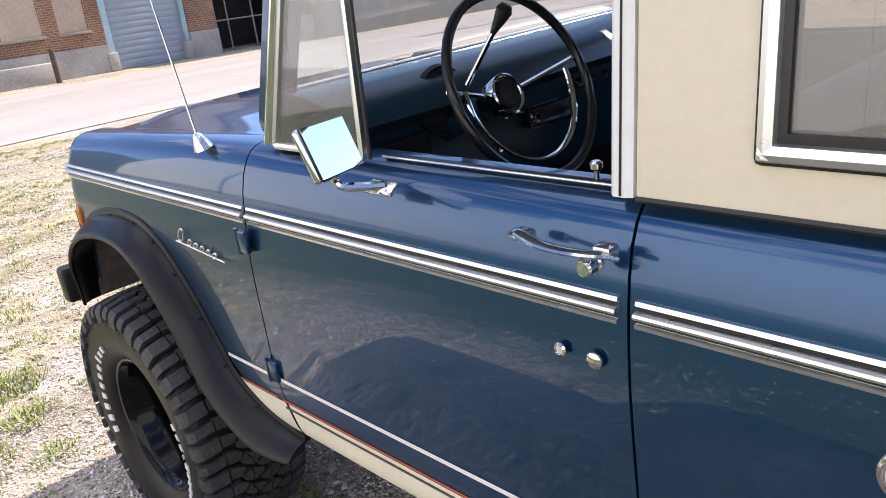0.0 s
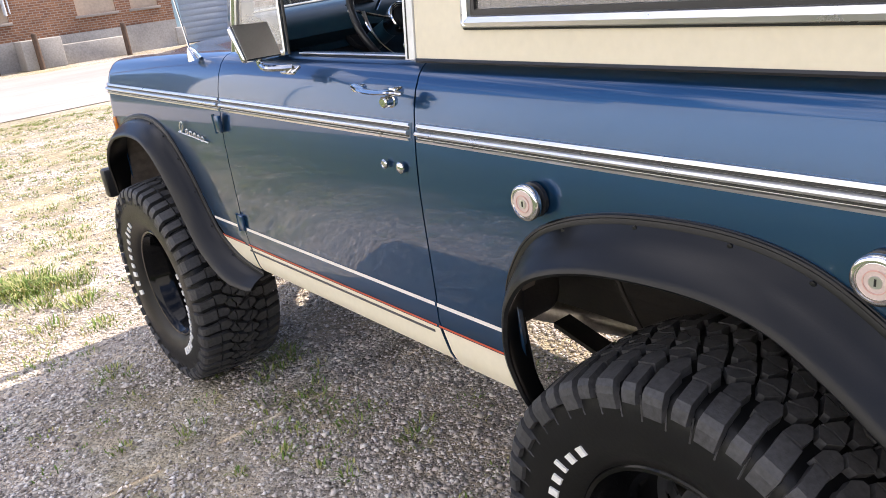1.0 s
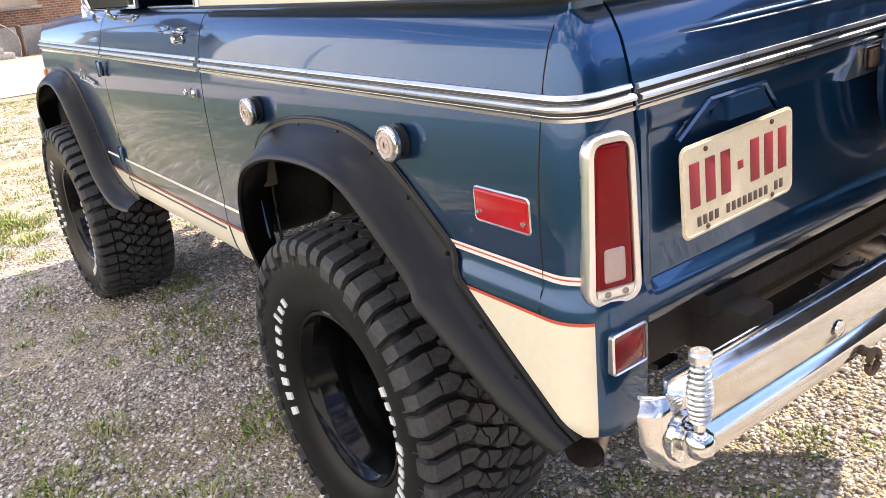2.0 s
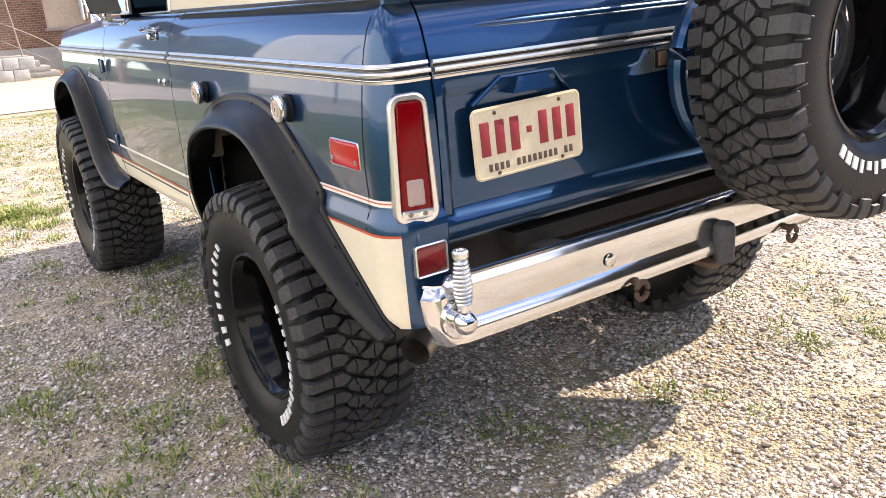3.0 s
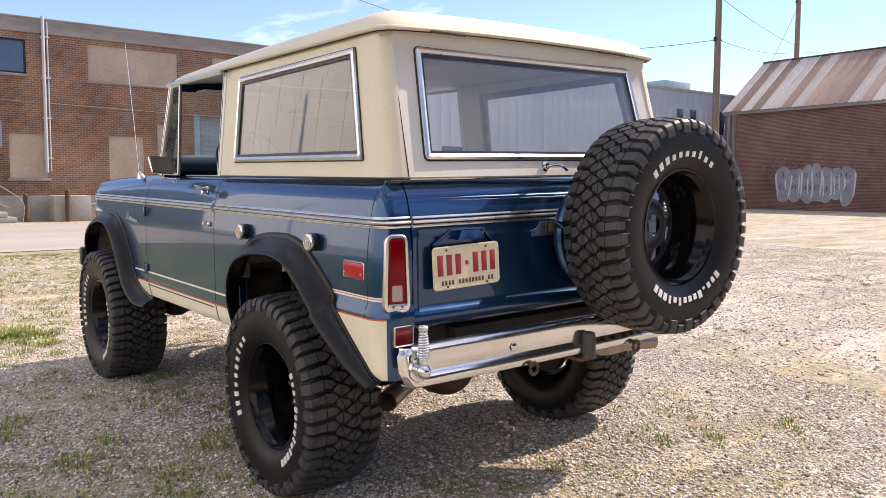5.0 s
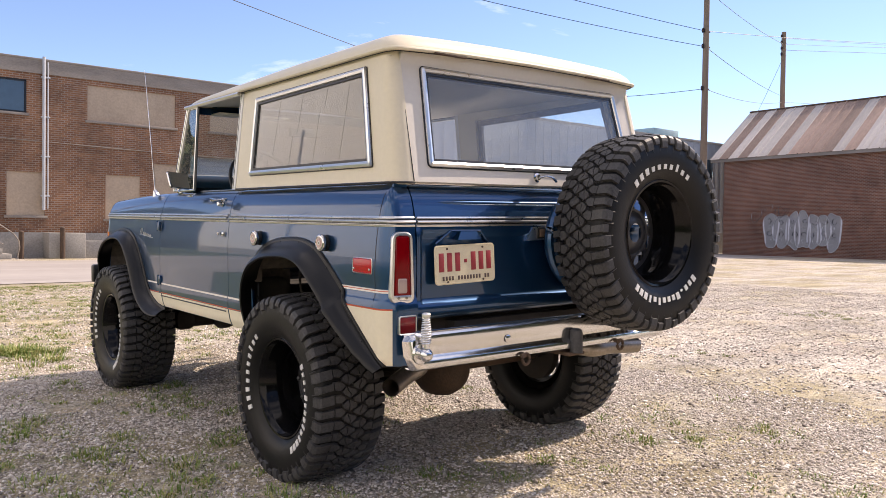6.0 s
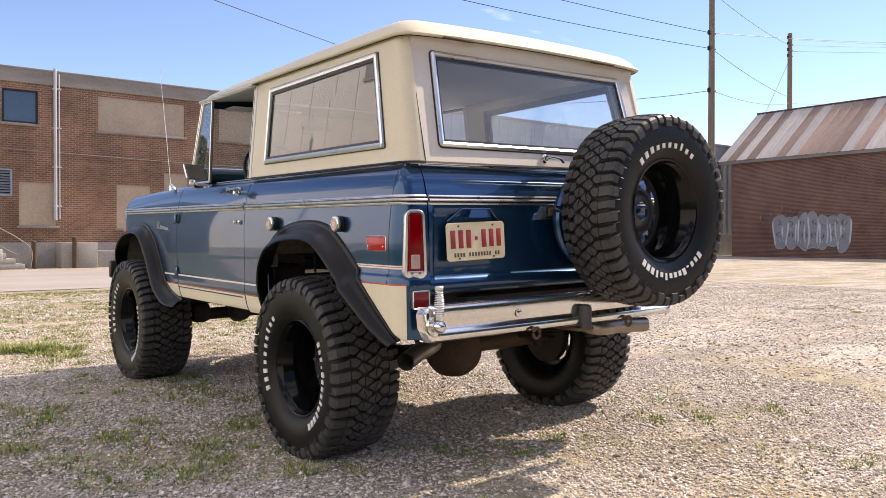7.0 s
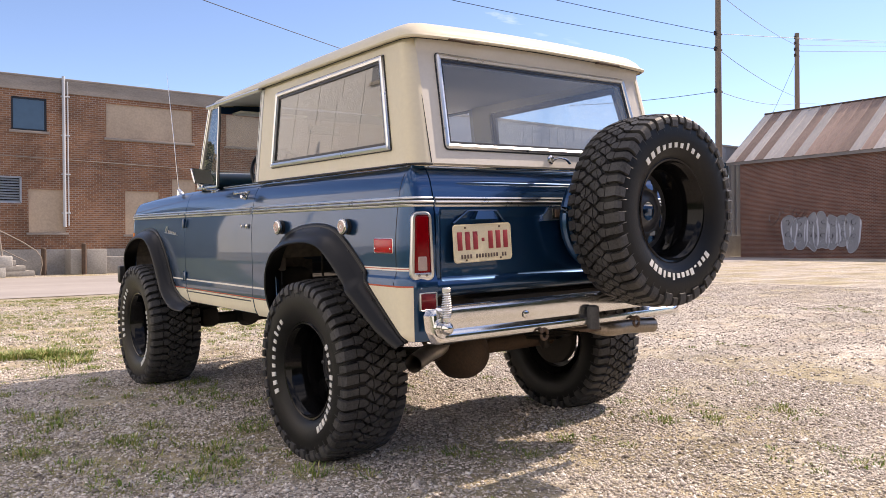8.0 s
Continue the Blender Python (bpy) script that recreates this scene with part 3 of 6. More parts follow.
def low_rear(u):
    a = arch_low(REAR_ARCH, u)
    return a if a is not None else 0.596


for s in (1, -1):
    fit_side(s)
    fender = part("front_fender", panel(lambda z: door_front(z) + GAP, lambda z: 2.90, 70, low_front, s), PAINT, car)
    door = part("door", panel(lambda z: door_rear(z) + GAP, lambda z: door_front(z) - GAP, 14, lambda u: 0.60, s), PAINT, car)
    quarter = part("quarter_panel", panel(lambda z: -0.856, lambda z: door_rear(z) - GAP, 80, low_rear, s), PAINT, car)

    # seam across the quarter panel, a thin raised joint
    pts = [skin(-0.655 + 0.004 * math.sin(z * 9), z, 0.0004, s) for z in np.linspace(0.655, 1.262, 30)]
    part("panel_seam", tube(pts, 0.0011, 6), BLACK, quarter)

    # bright belt moulding with a dark groove, in three lengths
    def moulding(u0, u1, owner, n):
        sect = [(-0.019, 0.0), (-0.019, 0.006), (-0.0135, 0.008), (-0.0120, 0.003), (-0.0058, 0.003), (-0.0050, 0.009), (-0.0035, 0.0122), (0.0, 0.0135), (0.0035, 0.0122), (0.0050, 0.009), (0.0058, 0.003), (0.0120, 0.003), (0.0135, 0.008), (0.019, 0.006), (0.019, 0.0)]
        bm = bmesh.new()
        rows = [[skin(lerp(u0, u1, i / n), 1.135 + dz, out, s) for dz, out in sect] for i in range(n + 1)]
        vs = quad_grid(bm, rows, close_v=True)
        bm.faces.new(vs[0]); bm.faces.new(vs[-1])
        m = part("belt_moulding", tidy(bm), BRUSHED, owner, "bright ribbed metal moulding", sharp=25)
        for dz in (-0.0085, 0.0085):
            bm = bmesh.new()
            quad_grid(bm, [[skin(lerp(u0, u1, i / n), 1.135 + dz + e, 0.0036, s) for e in (-0.0024, 0.0024)] for i in range(n + 1)])
            part("black_groove", bm, BLACK, m)
    moulding(1.672, 2.88, fender, 40)
    moulding(0.700, 1.655, door, 10)
    moulding(-0.854, 0.672, quarter, 60)

    # painted coach stripes and cream lower panels, a film above the blue
    def band(name, u0, u1, z0, z1, mat, owner, out, n=24, low=None):
        bm = bmesh.new()
        rows = []
        for i in range(n + 1):
            u = lerp(u0, u1, i / n)
            a, b = z0, z1
            if low:
                a = min(max(a, low(u) + 0.0015), b - 0.0005)
            rows.append([skin(u, lerp(a, b, (k / 12) ** 2), out, s) for k in range(13)])
        quad_grid(bm, rows)
        face_towards(bm, (-s, 0, 0))
        return part(name, bm, mat, owner)
    d0, d1 = 0.688, 1.652
    for name, u0, u1, owner in (("door", 0.680, 1.648, door), ("quarter", 0.432, 0.672, quarter), ("fender", 1.672, 1.885, fender)):
        lo = low_rear if name == "quarter" else (low_front if name == "fender" else None)
        band("white_stripe", u0, u1, 0.731, 0.740, STRIPE_W, owner, 0.0012, 10, lo)
        band("red_stripe", u0, u1, 0.679, 0.684, STRIPE_R, owner, 0.0014, 10, lo)
    bm = bmesh.new()
    quad_grid(bm, [[skin(lerp(door_rear(z) + 0.006, door_front(z) - 0.006, i / 8), z, 0.0013, s) for z in np.linspace(0.602, 0.677, 6)] for i in range(9)])
    part("cream_lower_panel", face_towards(bm, (-s, 0, 0)), ROCKER, door)
    part("dark_trim_line", tube([skin(u, 0.664, 0.001, s) for u in np.linspace(0.69, 1.64, 8)], 0.0035, 6), BLACK, door)
    bm = bmesh.new()
    quad_grid(bm, [[skin(lerp(0.43, door_rear(z) - 0.006, i / 8), z, 0.0013, s) for z in np.linspace(0.592, 0.677, 6)] for i in range(9)])
    part("cream_lower_panel", face_towards(bm, (-s, 0, 0)), ROCKER, quarter)
    bm = bmesh.new()
    quad_grid(bm, [[skin(lerp(door_front(z) + 0.006, 1.90, i / 10), max(z, low_front(lerp(door_front(z) + 0.006, 1.90, i / 10)) + 0.002), 0.0013, s) for z in np.linspace(0.602, 0.677, 6)] for i in range(11)])
    part("cream_lower_panel", face_towards(bm, (-s, 0, 0)), ROCKER, fender)
    # behind the rear wheel
    band("white_stripe", -0.765, -0.405, 0.868, 0.874, STRIPE_W, quarter, 0.0012, 20, low_rear)
    band("red_stripe", -0.765, -0.402, 0.874, 0.877, STRIPE_R, quarter, 0.0012, 20, low_rear)
    band("white_stripe", -0.765, -0.400, 0.877, 0.882, STRIPE_W, quarter, 0.0012, 20, low_rear)
    band("red_stripe", -0.748, -0.468, 0.806, 0.812, STRIPE_R, quarter, 0.0014, 20, low_rear)
    band("cream_lower_panel", -0.748, -0.470, 0.5985, 0.806, ROCKER, quarter, 0.0016, 60, low_rear)

    # wheel-arch flares
    for path, owner in ((REAR_ARCH, quarter), (FRONT_ARCH, fender)):
        cen = Vector((sum(p[0] for p in path) / len(path), 0.45))
        sm = smooth_path([(p[0], p[1], 0) for p in path], 6)
        sect = [(-0.004, -0.024), (-0.006, 0.003), (0.000, 0.007), (0.011, 0.009), (0.0135, 0.019), (0.018, 0.032), (0.024, 0.043), (0.031, 0.053), (0.038, 0.062), (0.046, 0.071), (0.053, 0.0775), (0.060, 0.080), (0.066, 0.075),
                (0.064, 0.068), (0.052, 0.070), (0.044, 0.062), (0.036, 0.046), (0.024, 0.030), (0.014, -0.024)]
        bm = bmesh.new()
        rows = []
        for i, p in enumerate(sm):
            a, b = sm[max(i - 1, 0)], sm[min(i + 1, len(sm) - 1)]
            t = (b - a).normalized()
            nin = Vector((t.y, -t.x, 0))
            if nin.dot(Vector((cen.x, cen.y, 0)) - p) < 0:
                nin = -nin
            end = min(1.0, i / 8, (len(sm) - 1 - i) / 8)
            k = (0.72 + 0.28 * end) * (table([-0.60, -0.44], [0.80, 1.0], p.x) if path is REAR_ARCH else 1.0)
            lip = table([-0.45, -0.415, 0.0, 0.30, 0.40], [0.0, 0.017, 0.017, 0.014, 0.007], p.x) if path is REAR_ARCH else 0.0
            row = []
            for n_, (d, o) in enumerate(sect):
                q = p + nin * (d * k - (lip if n_ < 4 else (lip * 0.5 if n_ == 4 else 0.0)))
                row.append(Vector((s * (-(W - inset(p.x, p.y)) - o * (0.75 + 0.25 * end) * (table([-0.68, -0.42], [0.60, 1.0], p.x) if path is REAR_ARCH else 1.0)), q.x, q.y)))
            rows.append(row)
        vs = quad_grid(bm, rows, close_v=True)
        bm.faces.new(vs[0]); bm.faces.new(vs[-1])
        fl = part("wheel_arch_flare", tidy(bm), FLARE, owner, "satin black plastic flare", sharp=27)
        # fixing screws along the body edge
        for i in range(6, len(sm) - 6, 8):
            p = sm[i]
            b = sm[i + 1]
            t = (b - p).normalized()
            nin = Vector((t.y, -t.x, 0))
            if nin.dot(Vector((cen.x, cen.y, 0)) - p) < 0:
                nin = -nin
            q = p + nin * (0.0125 - (table([-0.45, -0.415, 0.0, 0.30, 0.40], [0.0, 0.014, 0.014, 0.010, 0.004], p.x) if path is REAR_ARCH else 0.0))
            m = along((s * (-(W - inset(p.x, p.y)) - (0.010 if path is REAR_ARCH and p.x > -0.42 else 0.013)), q.x, q.y), (-s, 0, 0))
            part("screw", lathe([(0.0055, 0.0), (0.005, 0.003), (0.0, 0.0045)], m, 8), FLARE, fl)
        # edge piping
        pts = []
        for i, p in enumerate(sm):
            up_ = table([-0.45, -0.415, 0.0, 0.30, 0.40], [0.0, 0.017, 0.017, 0.014, 0.007], p.x) if path is REAR_ARCH else 0.0
            b = sm[min(i + 1, len(sm) - 1)] - sm[max(i - 1, 0)]
            nin = Vector((b.y, -b.x, 0)).normalized()
            if nin.dot(Vector((cen.x, cen.y, 0)) - p) < 0:
                nin = -nin
            q = p - nin * up_
            pts.append(Vector((s * (-(W - inset(p.x, p.y)) - 0.003), q.x, q.y)))
        part("edge_piping", tube(pts, 0.0050, 8), FLARE, fl)

    # door hinges
    for z in (1.078, 0.755):
        y = door_front(z)
        bm = box((s * -(W - 0.006), y - 0.004, z), (0.014, 0.040, 0.054), 0.005)
        add_tube(bm, [(s * -(W - 0.002), y + 0.012, z - 0.030), (s * -(W - 0.002), y + 0.012, z + 0.030)], 0.0055, 10)
        part("door_hinge", bm, PAINT, door)
    # push-button handle
    bx = -(W - 0.010)
    h = [(0.855, 1.243), (0.845, 1.252), (0.82, 1.250), (0.79, 1.246), (0.75, 1.245), (0.715, 1.246), (0.695, 1.246), (0.682, 1.240)]
    off = [0.006, 0.014, 0.022, 0.028, 0.030, 0.028, 0.022, 0.008]
    bm = bmesh.new()
    add_tube(bm, smooth_path([(s * (bx - o), y, z - 0.018) for (y, z), o in zip(h, off)], 5), 0.0105, 10, flat=0.5)
    for y in (0.838, 0.70):
        add_box(bm, (s * (bx - 0.006), y, 1.228), (0.026, 0.030, 0.018), 0.006)
    handle = part("door_handle", bm, CHROME, door, "chrome pull handle")
    part("push_button", lathe([(0.014, 0), (0.016, 0.010), (0.013, 0.012), (0.012, 0.030), (0.009, 0.033), (0, 0.033)], along((s * bx, 0.722, 1.207), (-s, -0.1, 0)), 20), CHROME, handle)
    part("lock_cylinder", lathe([(0.0105, 0), (0.011, 0.003), (0.008, 0.006), (0.007, 0.004), (0, 0.004)], along((s * -(W - 0.010), 0.794, 1.056), (-s, 0, 0)), 20), CHROME, door)
    part("round_button", lathe([(0.0135, 0), (0.013, 0.003), (0.009, 0.006), (0, 0.007)], along((s * -(W - 0.010), 0.735, 1.054), (-s, 0, 0)), 20), CHROME, door)

    # side marker lamps
    def marker(y0, y1, z0, z1, lens, owner, sink=0.0):
        m = [Vector((s * -(W - 0.010 - sink), y, z)) for y, z in ((y0, z0), (y1, z0), (y1, z1), (y0, z1))]
        b = part("marker_bezel", loop_sweep(m, [(-0.0022, -0.004), (-0.0022, 0.004), (0.0, 0.0055), (0.0022, 0.003), (0.0022, -0.004)], (-s, 0, 0), 0.009), BRUSHED, owner)
        l = part("marker_lens", box((s * -(W - 0.0095 - sink), (y0 + y1) / 2, (z0 + z1) / 2), (0.014, abs(y1 - y0) - 0.003, abs(z1 - z0) - 0.003), 0.005, seg=4), lens, b)
        for y in (y0 + 0.012 * (1 if y1 > y0 else -1), y1 - 0.012 * (1 if y1 > y0 else -1)):
            part("screw", lathe([(0.005, 0), (0.0045, 0.003), (0, 0.004)], along((s * -(W - 0.0028 - sink), y, (z0 + z1) / 2 - 0.012), (-s, 0, 0)), 8), CHROME, l)
    marker(-0.632, -0.499, 0.936, 0.994, RED_M, quarter, 0.006)
    bm = box((0, 0, 0), (0.016, 0.066, 0.062), 0.006)
    bmesh.ops.transform(bm, matrix=Matrix.Translation((s * -0.829, 2.728, 0.992)) @ Matrix.Rotation(radians(-30 * s), 4, "Z"), verts=bm.verts)
    part("marker_lens", bm, AMBER, fender, "amber marker lens")

    # fuel fillers (driver side only)
    if s == 1:
        for y, z in ((0.326, 1.045), (-0.290, 1.043)):
            m = along((-(W - 0.008), y, z), (-1, 0, 0))
            cap = part("fuel_cap", lathe([(0.026, 0.010), (0.032, 0.011), (0.0342, 0.013), (0.0350, 0.016), (0.0350, 0.021), (0.0345, 0.0235), (0.0330, 0.0255), (0.0295, 0.0270), (0.0270, 0.0272), (0.0258, 0.0255), (0.0248, 0.0255), (0.0240, 0.026), (0, 0.026)], m, 48), CHROME, quarter, "chrome locking fuel cap")
            part("cap_face", lathe([(0.0245, -0.0005), (0.024, 0.0012), (0, 0.0012)], along((-(W + 0.0180), y, z), (-1, 0, 0)), 28), CAPFACE, cap)
            part("key_slot", lathe([(0.009, 0), (0.0085, 0.0015), (0, 0.0015)], along((-(W + 0.0192), y, z), (-1, 0, 0)), 16), BRUSHED, cap)
            part("filler_neck", lathe([(0.0335, -0.006), (0.0335, 0.002), (0.0285, 0.004), (0.0280, 0.012)], m, 32), BLACK, cap)
            part("cap_ring", lathe([(0.0150, 0.0), (0.0150, 0.0016), (0.0165, 0.0016), (0.0165, 0.0)], along((-(W + 0.0191), y, z), (-1, 0, 0)), 28), CAPRING, cap)
            part("slot", box((-(W + 0.0208), y, z), (0.001, 0.003, 0.010)), BLACK, cap)

# hood with a raised middle
fit_side(0)
bm = bmesh.new()
rows = []
for i in range(15):
    x = lerp(-0.735, 0.735, i / 14)
    rise = 0.012 * (1 - (x / 0.735) ** 2) + 0.012 * (1 / (1 + math.exp((abs(x) - 0.50) * 60)))
    row = []
    for j in range(13):
        y = lerp(1.675, 2.825, j / 12)
        drop = table([2.66, 2.77, 2.825], [0, 0.012, 0.06], y) + 1.264 - nose_drop(y, 1.264)
        row.append((x, y, 1.264 + rise - drop))
    rows.append(row)
quad_grid(bm, rows)
face_towards(bm, (0, 0, 1))
hood = part("hood", shell(bm, 0.02), PAINT, car)
# front face and grille backing
part("front_panel", span(-0.70, 0.70, 2.77, 2.81, 0.70, 1.18, 0.015), PAINT, car)
# front bumper and its end
bm = box((0, 2.950, 0.715), (1.79, 0.06, 0.13), 0.015)
add_box(bm, (0, 2.90, 0.70), (1.0, 0.12, 0.08))
part("front_bumper", bm, BLACK, car, "black steel bumper")
# cowl between hood and windscreen
part("cowl_panel", span(-0.735, 0.735, 1.56, 1.668, 1.18, 1.279, 0.008), PAINT, car)
fit_side(1)
# script badge as a plain shape
bm = bmesh.new()
bx = -(W - 0.0105)
for k, (y, r, h) in enumerate(((1.985, 0.013, 0.030), (1.945, 0.008, 0.014), (1.915, 0.009, 0.012), (1.885, 0.008, 0.013), (1.855, 0.008, 0.012), (1.825, 0.009, 0.012))):
    zc = 1.032 - 0.0035 * k + (0.010 if k == 0 else 0)
    pts = [(bx - 0.004, y - 0.35 * h * math.sin(a) - r * math.cos(a), zc + h * 0.62 * math.sin(a)) for a in (2 * math.pi * q / 14 for q in range(14))]
    add_tube(bm, pts, 0.0026, 6, closed=True)
add_tube(bm, [(bx - 0.004, 2.02, 1.022), (bx - 0.004, 1.90, 1.0145), (bx - 0.004, 1.78, 1.006)], 0.0022, 6)
part("script_badge", bm, BRUSHED, car, "bright metal script badge")

fit_side(0)
# ---- tailgate ----
bm = bmesh.new()
prof = [(0.762, -0.728), (0.768, -0.742), (0.778, -0.749), (0.812, -0.751), (0.825, -0.744), (0.835, -0.731), (0.842, -0.7305), (0.88, -0.730), (0.93, -0.7295), (0.98, -0.729), (1.03, -0.7285), (1.068, -0.728), (1.075, -0.728), (1.085, -0.737), (1.110, -0.735), (1.155, -0.730), (1.178, -0.724),
        (1.198, -0.718), (1.216, -0.713), (1.236, -0.703), (1.252, -0.694), (1.264, -0.684), (1.272, -0.668), (1.274, -0.64)]
rows = []
inner = [-0.676, -0.673] + [lerp(-0.664, 0.664, i / 18) for i in range(19)] + [0.673, 0.676]
for x in [-0.708, -0.698, -0.690, -0.686] + inner + [0.686, 0.690, 0.698, 0.708]:
    ed = max(0, (abs(x) - 0.676) / 0.026)
    row = []
    for z, y in prof:
        yy = y
        if 0.83 < z < 1.09 and ed > 0:
            yy = lerp(y, -0.742, min(1, ed * 2))
        row.append((x, yy, z))
    rows.append(row)
quad_grid(bm, rows)
face_towards(bm, (0, -1, 0))
gate = part("tailgate", shell(bm, 0.03), PAINT, car, sharp=50)
sect = [(-0.019, 0.0), (-0.019, 0.006), (-0.0135, 0.008), (-0.0120, 0.003), (-0.0058, 0.003), (-0.0050, 0.009), (-0.0035, 0.0122), (0.0, 0.0135), (0.0035, 0.0122), (0.0050, 0.009), (0.0058, 0.003), (0.0120, 0.003), (0.0135, 0.008), (0.019, 0.006), (0.019, 0.0)]
bm = bmesh.new()
vs = quad_grid(bm, [[(x, -0.732 - o, 1.134 + dz) for dz, o in sect] for x in (-0.706, 0.706)], close_v=True)
bm.faces.new(vs[0]); bm.faces.new(vs[-1])
gm = part("belt_moulding", tidy(bm), BRUSHED, gate, "bright ribbed metal moulding", sharp=25)
for dz in (-0.0085, 0.0085):
    bm = bmesh.new()
    quad_grid(bm, [[(x, -0.7356, 1.134 + dz + e) for e in (-0.0024, 0.0024)] for x in (-0.705, 0.705)])
    part("black_groove", bm, BLACK, gm)
bm = bmesh.new()
rows = []
for x in np.linspace(-0.60, 0.60, 25):
    h_ = min(1.0, (0.60 - abs(x)) / 0.16) ** 0.7
    rows.append([(x, -0.7175 + 0.004 - o * h_, 1.207 + dz * (0.25 + 0.75 * h_)) for dz, o in ((-0.011, 0.0), (-0.004, 0.010), (0.002, 0.012), (0.007, 0.009), (0.012, 0.0))])
quad_grid(bm, rows)
part("pressed_spear", face_towards(bm, (0, -1, 0)), PAINT, gate, sharp=60)
# bright rail along the gate's top edge
part("top_rail", box((0, -0.690, 1.2805), (1.40, 0.018, 0.012), 0.005), CHROME, gate)
# recessed gate latch
bm = bmesh.new()
f = bm.faces.new([bm.verts.new((x, -0.738 - o, z)) for x, z, o in ((-0.115, 1.052, 0.002), (0.010, 1.055, 0.010), (0.012, 1.112, 0.010), (-0.075, 1.110, 0.004))])
bm.normal_update()
face_towards(bm, (0, -1, 0))
part("latch_plate", shell(bm, 0.012), BRUSHED, gate, "bare metal latch plate")
part("latch_recess", box((-0.030, -0.7465, 1.083), (0.052, 0.004, 0.044), 0.001), BLACK, gate)
part("latch_paddle", box((-0.032, -0.752, 1.084), (0.030, 0.010, 0.034), 0.004), RUST, gate)

fit_side(1)
# number plate with its lamp housing
mp = Matrix.Translation((-0.488, -0.757, 0.970)) @ Euler((radians(-2), radians(-1.4), 0)).to_matrix().to_4x4()
ring = []
for cx, cz, a0 in ((0.1365, 0.060, 0), (-0.1365, 0.060, 90), (-0.1365, -0.060, 180), (0.1365, -0.060, 270)):
    ring += [(cx + 0.016 * math.cos(radians(a0 + 18 * q)), 0.0, cz + 0.016 * math.sin(radians(a0 + 18 * q))) for q in range(6)]
plate = part("number_plate", pane_of(ring, 0.002), PLATE, car, "cream number plate with worn red bars")
plate.matrix_local = mp
bm = loop_sweep([(-0.148, -0.002, -0.0715), (0.148, -0.002, -0.0715), (0.148, -0.002, 0.0715), (-0.148, -0.002, 0.0715)], [(-0.0009, 0), (-0.0007, 0.0022), (0.0007, 0.0022), (0.0009, 0)], (0, -1, 0), 0.013)
part("plate_rim", bm, PLATE, plate)
for k in range(7):
    x = -0.120 + 0.040 * k
    if k == 3:
        part("bar", box((x, -0.003, 0.012), (0.014, 0.0016, 0.014), 0.0004), PLATE_R, plate)
    else:
        part("bar", box((x, -0.003, 0.010), (0.024, 0.0016, 0.072), 0.0004), PLATE_R, plate)
for k in (0, 1, 2, 3, 5, 6, 7, 8, 9, 10, 11, 12, 14, 15):
    part("bar", box((-0.112 + 0.0152 * k, -0.003, -0.052), (0.009, 0.0014, 0.016), 0.0004), PLATE_D, plate)
for x, z in ((-0.09, 0.062), (0.09, 0.062), (-0.09, -0.066), (0.09, -0.066)):
    part("screw", lathe([(0.0045, 0), (0.004, 0.0025), (0, 0.003)], along((x, -0.002, z), (0, -1, 0)), 8), RUST, plate)
bm = bmesh.new()
for p0, p1 in (((-0.622, 1.048), (-0.545, 1.098)), ((-0.395, 1.098), (-0.352, 1.048)), ((-0.545, 1.098), (-0.395, 1.098))):
    add_tube(bm, [(p0[0], -0.737, p0[1]), (p1[0], -0.737, p1[1])], 0.0065, 6, flat=0.7)
r = bmesh.ops.create_cube(bm, size=1.0)
for v in r["verts"]:
    low = v.co.z < 0
    v.co = Vector((-0.470 + v.co.x * (0.120 if low else 0.080), -0.746 + v.co.y * (0.036 if low else 0.022), 1.080 + v.co.z * 0.032))
part("plate_lamp", bm, PAINT, gate)

# ---- rear lamps ----
for s in (1, -1):
    fit_side(s)
    turn = Matrix.Translation((s * -0.779, -0.7400, 0.963)) @ Matrix.Rotation(radians(-16 * s), 4, "Z")
    def placed(bm):
        for v in bm.verts:
            v.co.x *= 1 - 0.9 * v.co.z
        bmesh.ops.transform(bm, matrix=turn, verts=bm.verts)
        return bm
    a = [Vector((x, 0, z)) for x, z in ((-0.037, -0.126), (0.037, -0.126), (0.037, 0.126), (-0.037, 0.126))]
    bz = part("tail_lamp_bezel", placed(loop_sweep(a, [(-0.0065, -0.014), (-0.0065, 0.006), (-0.0045, 0.009), (0.004, 0.008), (0.0075, 0.004), (0.0085, -0.002), (0.0085, -0.02)], (0, -1, 0), 0.024, 6)), BRUSHED, car, "bright metal surround")
    part("screw_plate", placed(box((0, 0.000, -0.1105), (0.060, 0.019, 0.020), 0.004)), BRUSHED, bz)
    for x in (-0.014, 0.014):
        part("screw", placed(lathe([(0.0055, 0), (0.005, 0.0018), (0.002, 0.0024), (0, 0.001)], along((x, -0.0092, -0.1105), (0, -1, 0)), 10)), STEEL, bz)
    part("tail_lens", placed(box((0, 0.002, 0), (0.060, 0.018, 0.238), 0.006, seg=3)), RED, bz, "red ribbed lens")
    part("reversing_lens", placed(box((0, -0.0010, -0.066), (0.038, 0.017, 0.058), 0.007, seg=4)), CLEAR, bz, "clear lens")
    b = [Vector((s * x, -0.748, z)) for x, z in ((-0.799, 0.717), (-0.722, 0.717), (-0.722, 0.784), (-0.799, 0.784))]
    rz = part("reflector_bezel", loop_sweep(b, [(-0.0025, -0.02), (-0.0025, 0.007), (0.0, 0.009), (0.0022, 0.006), (0.0022, -0.02)], (0, -1, 0), 0.006), BRUSHED, car)
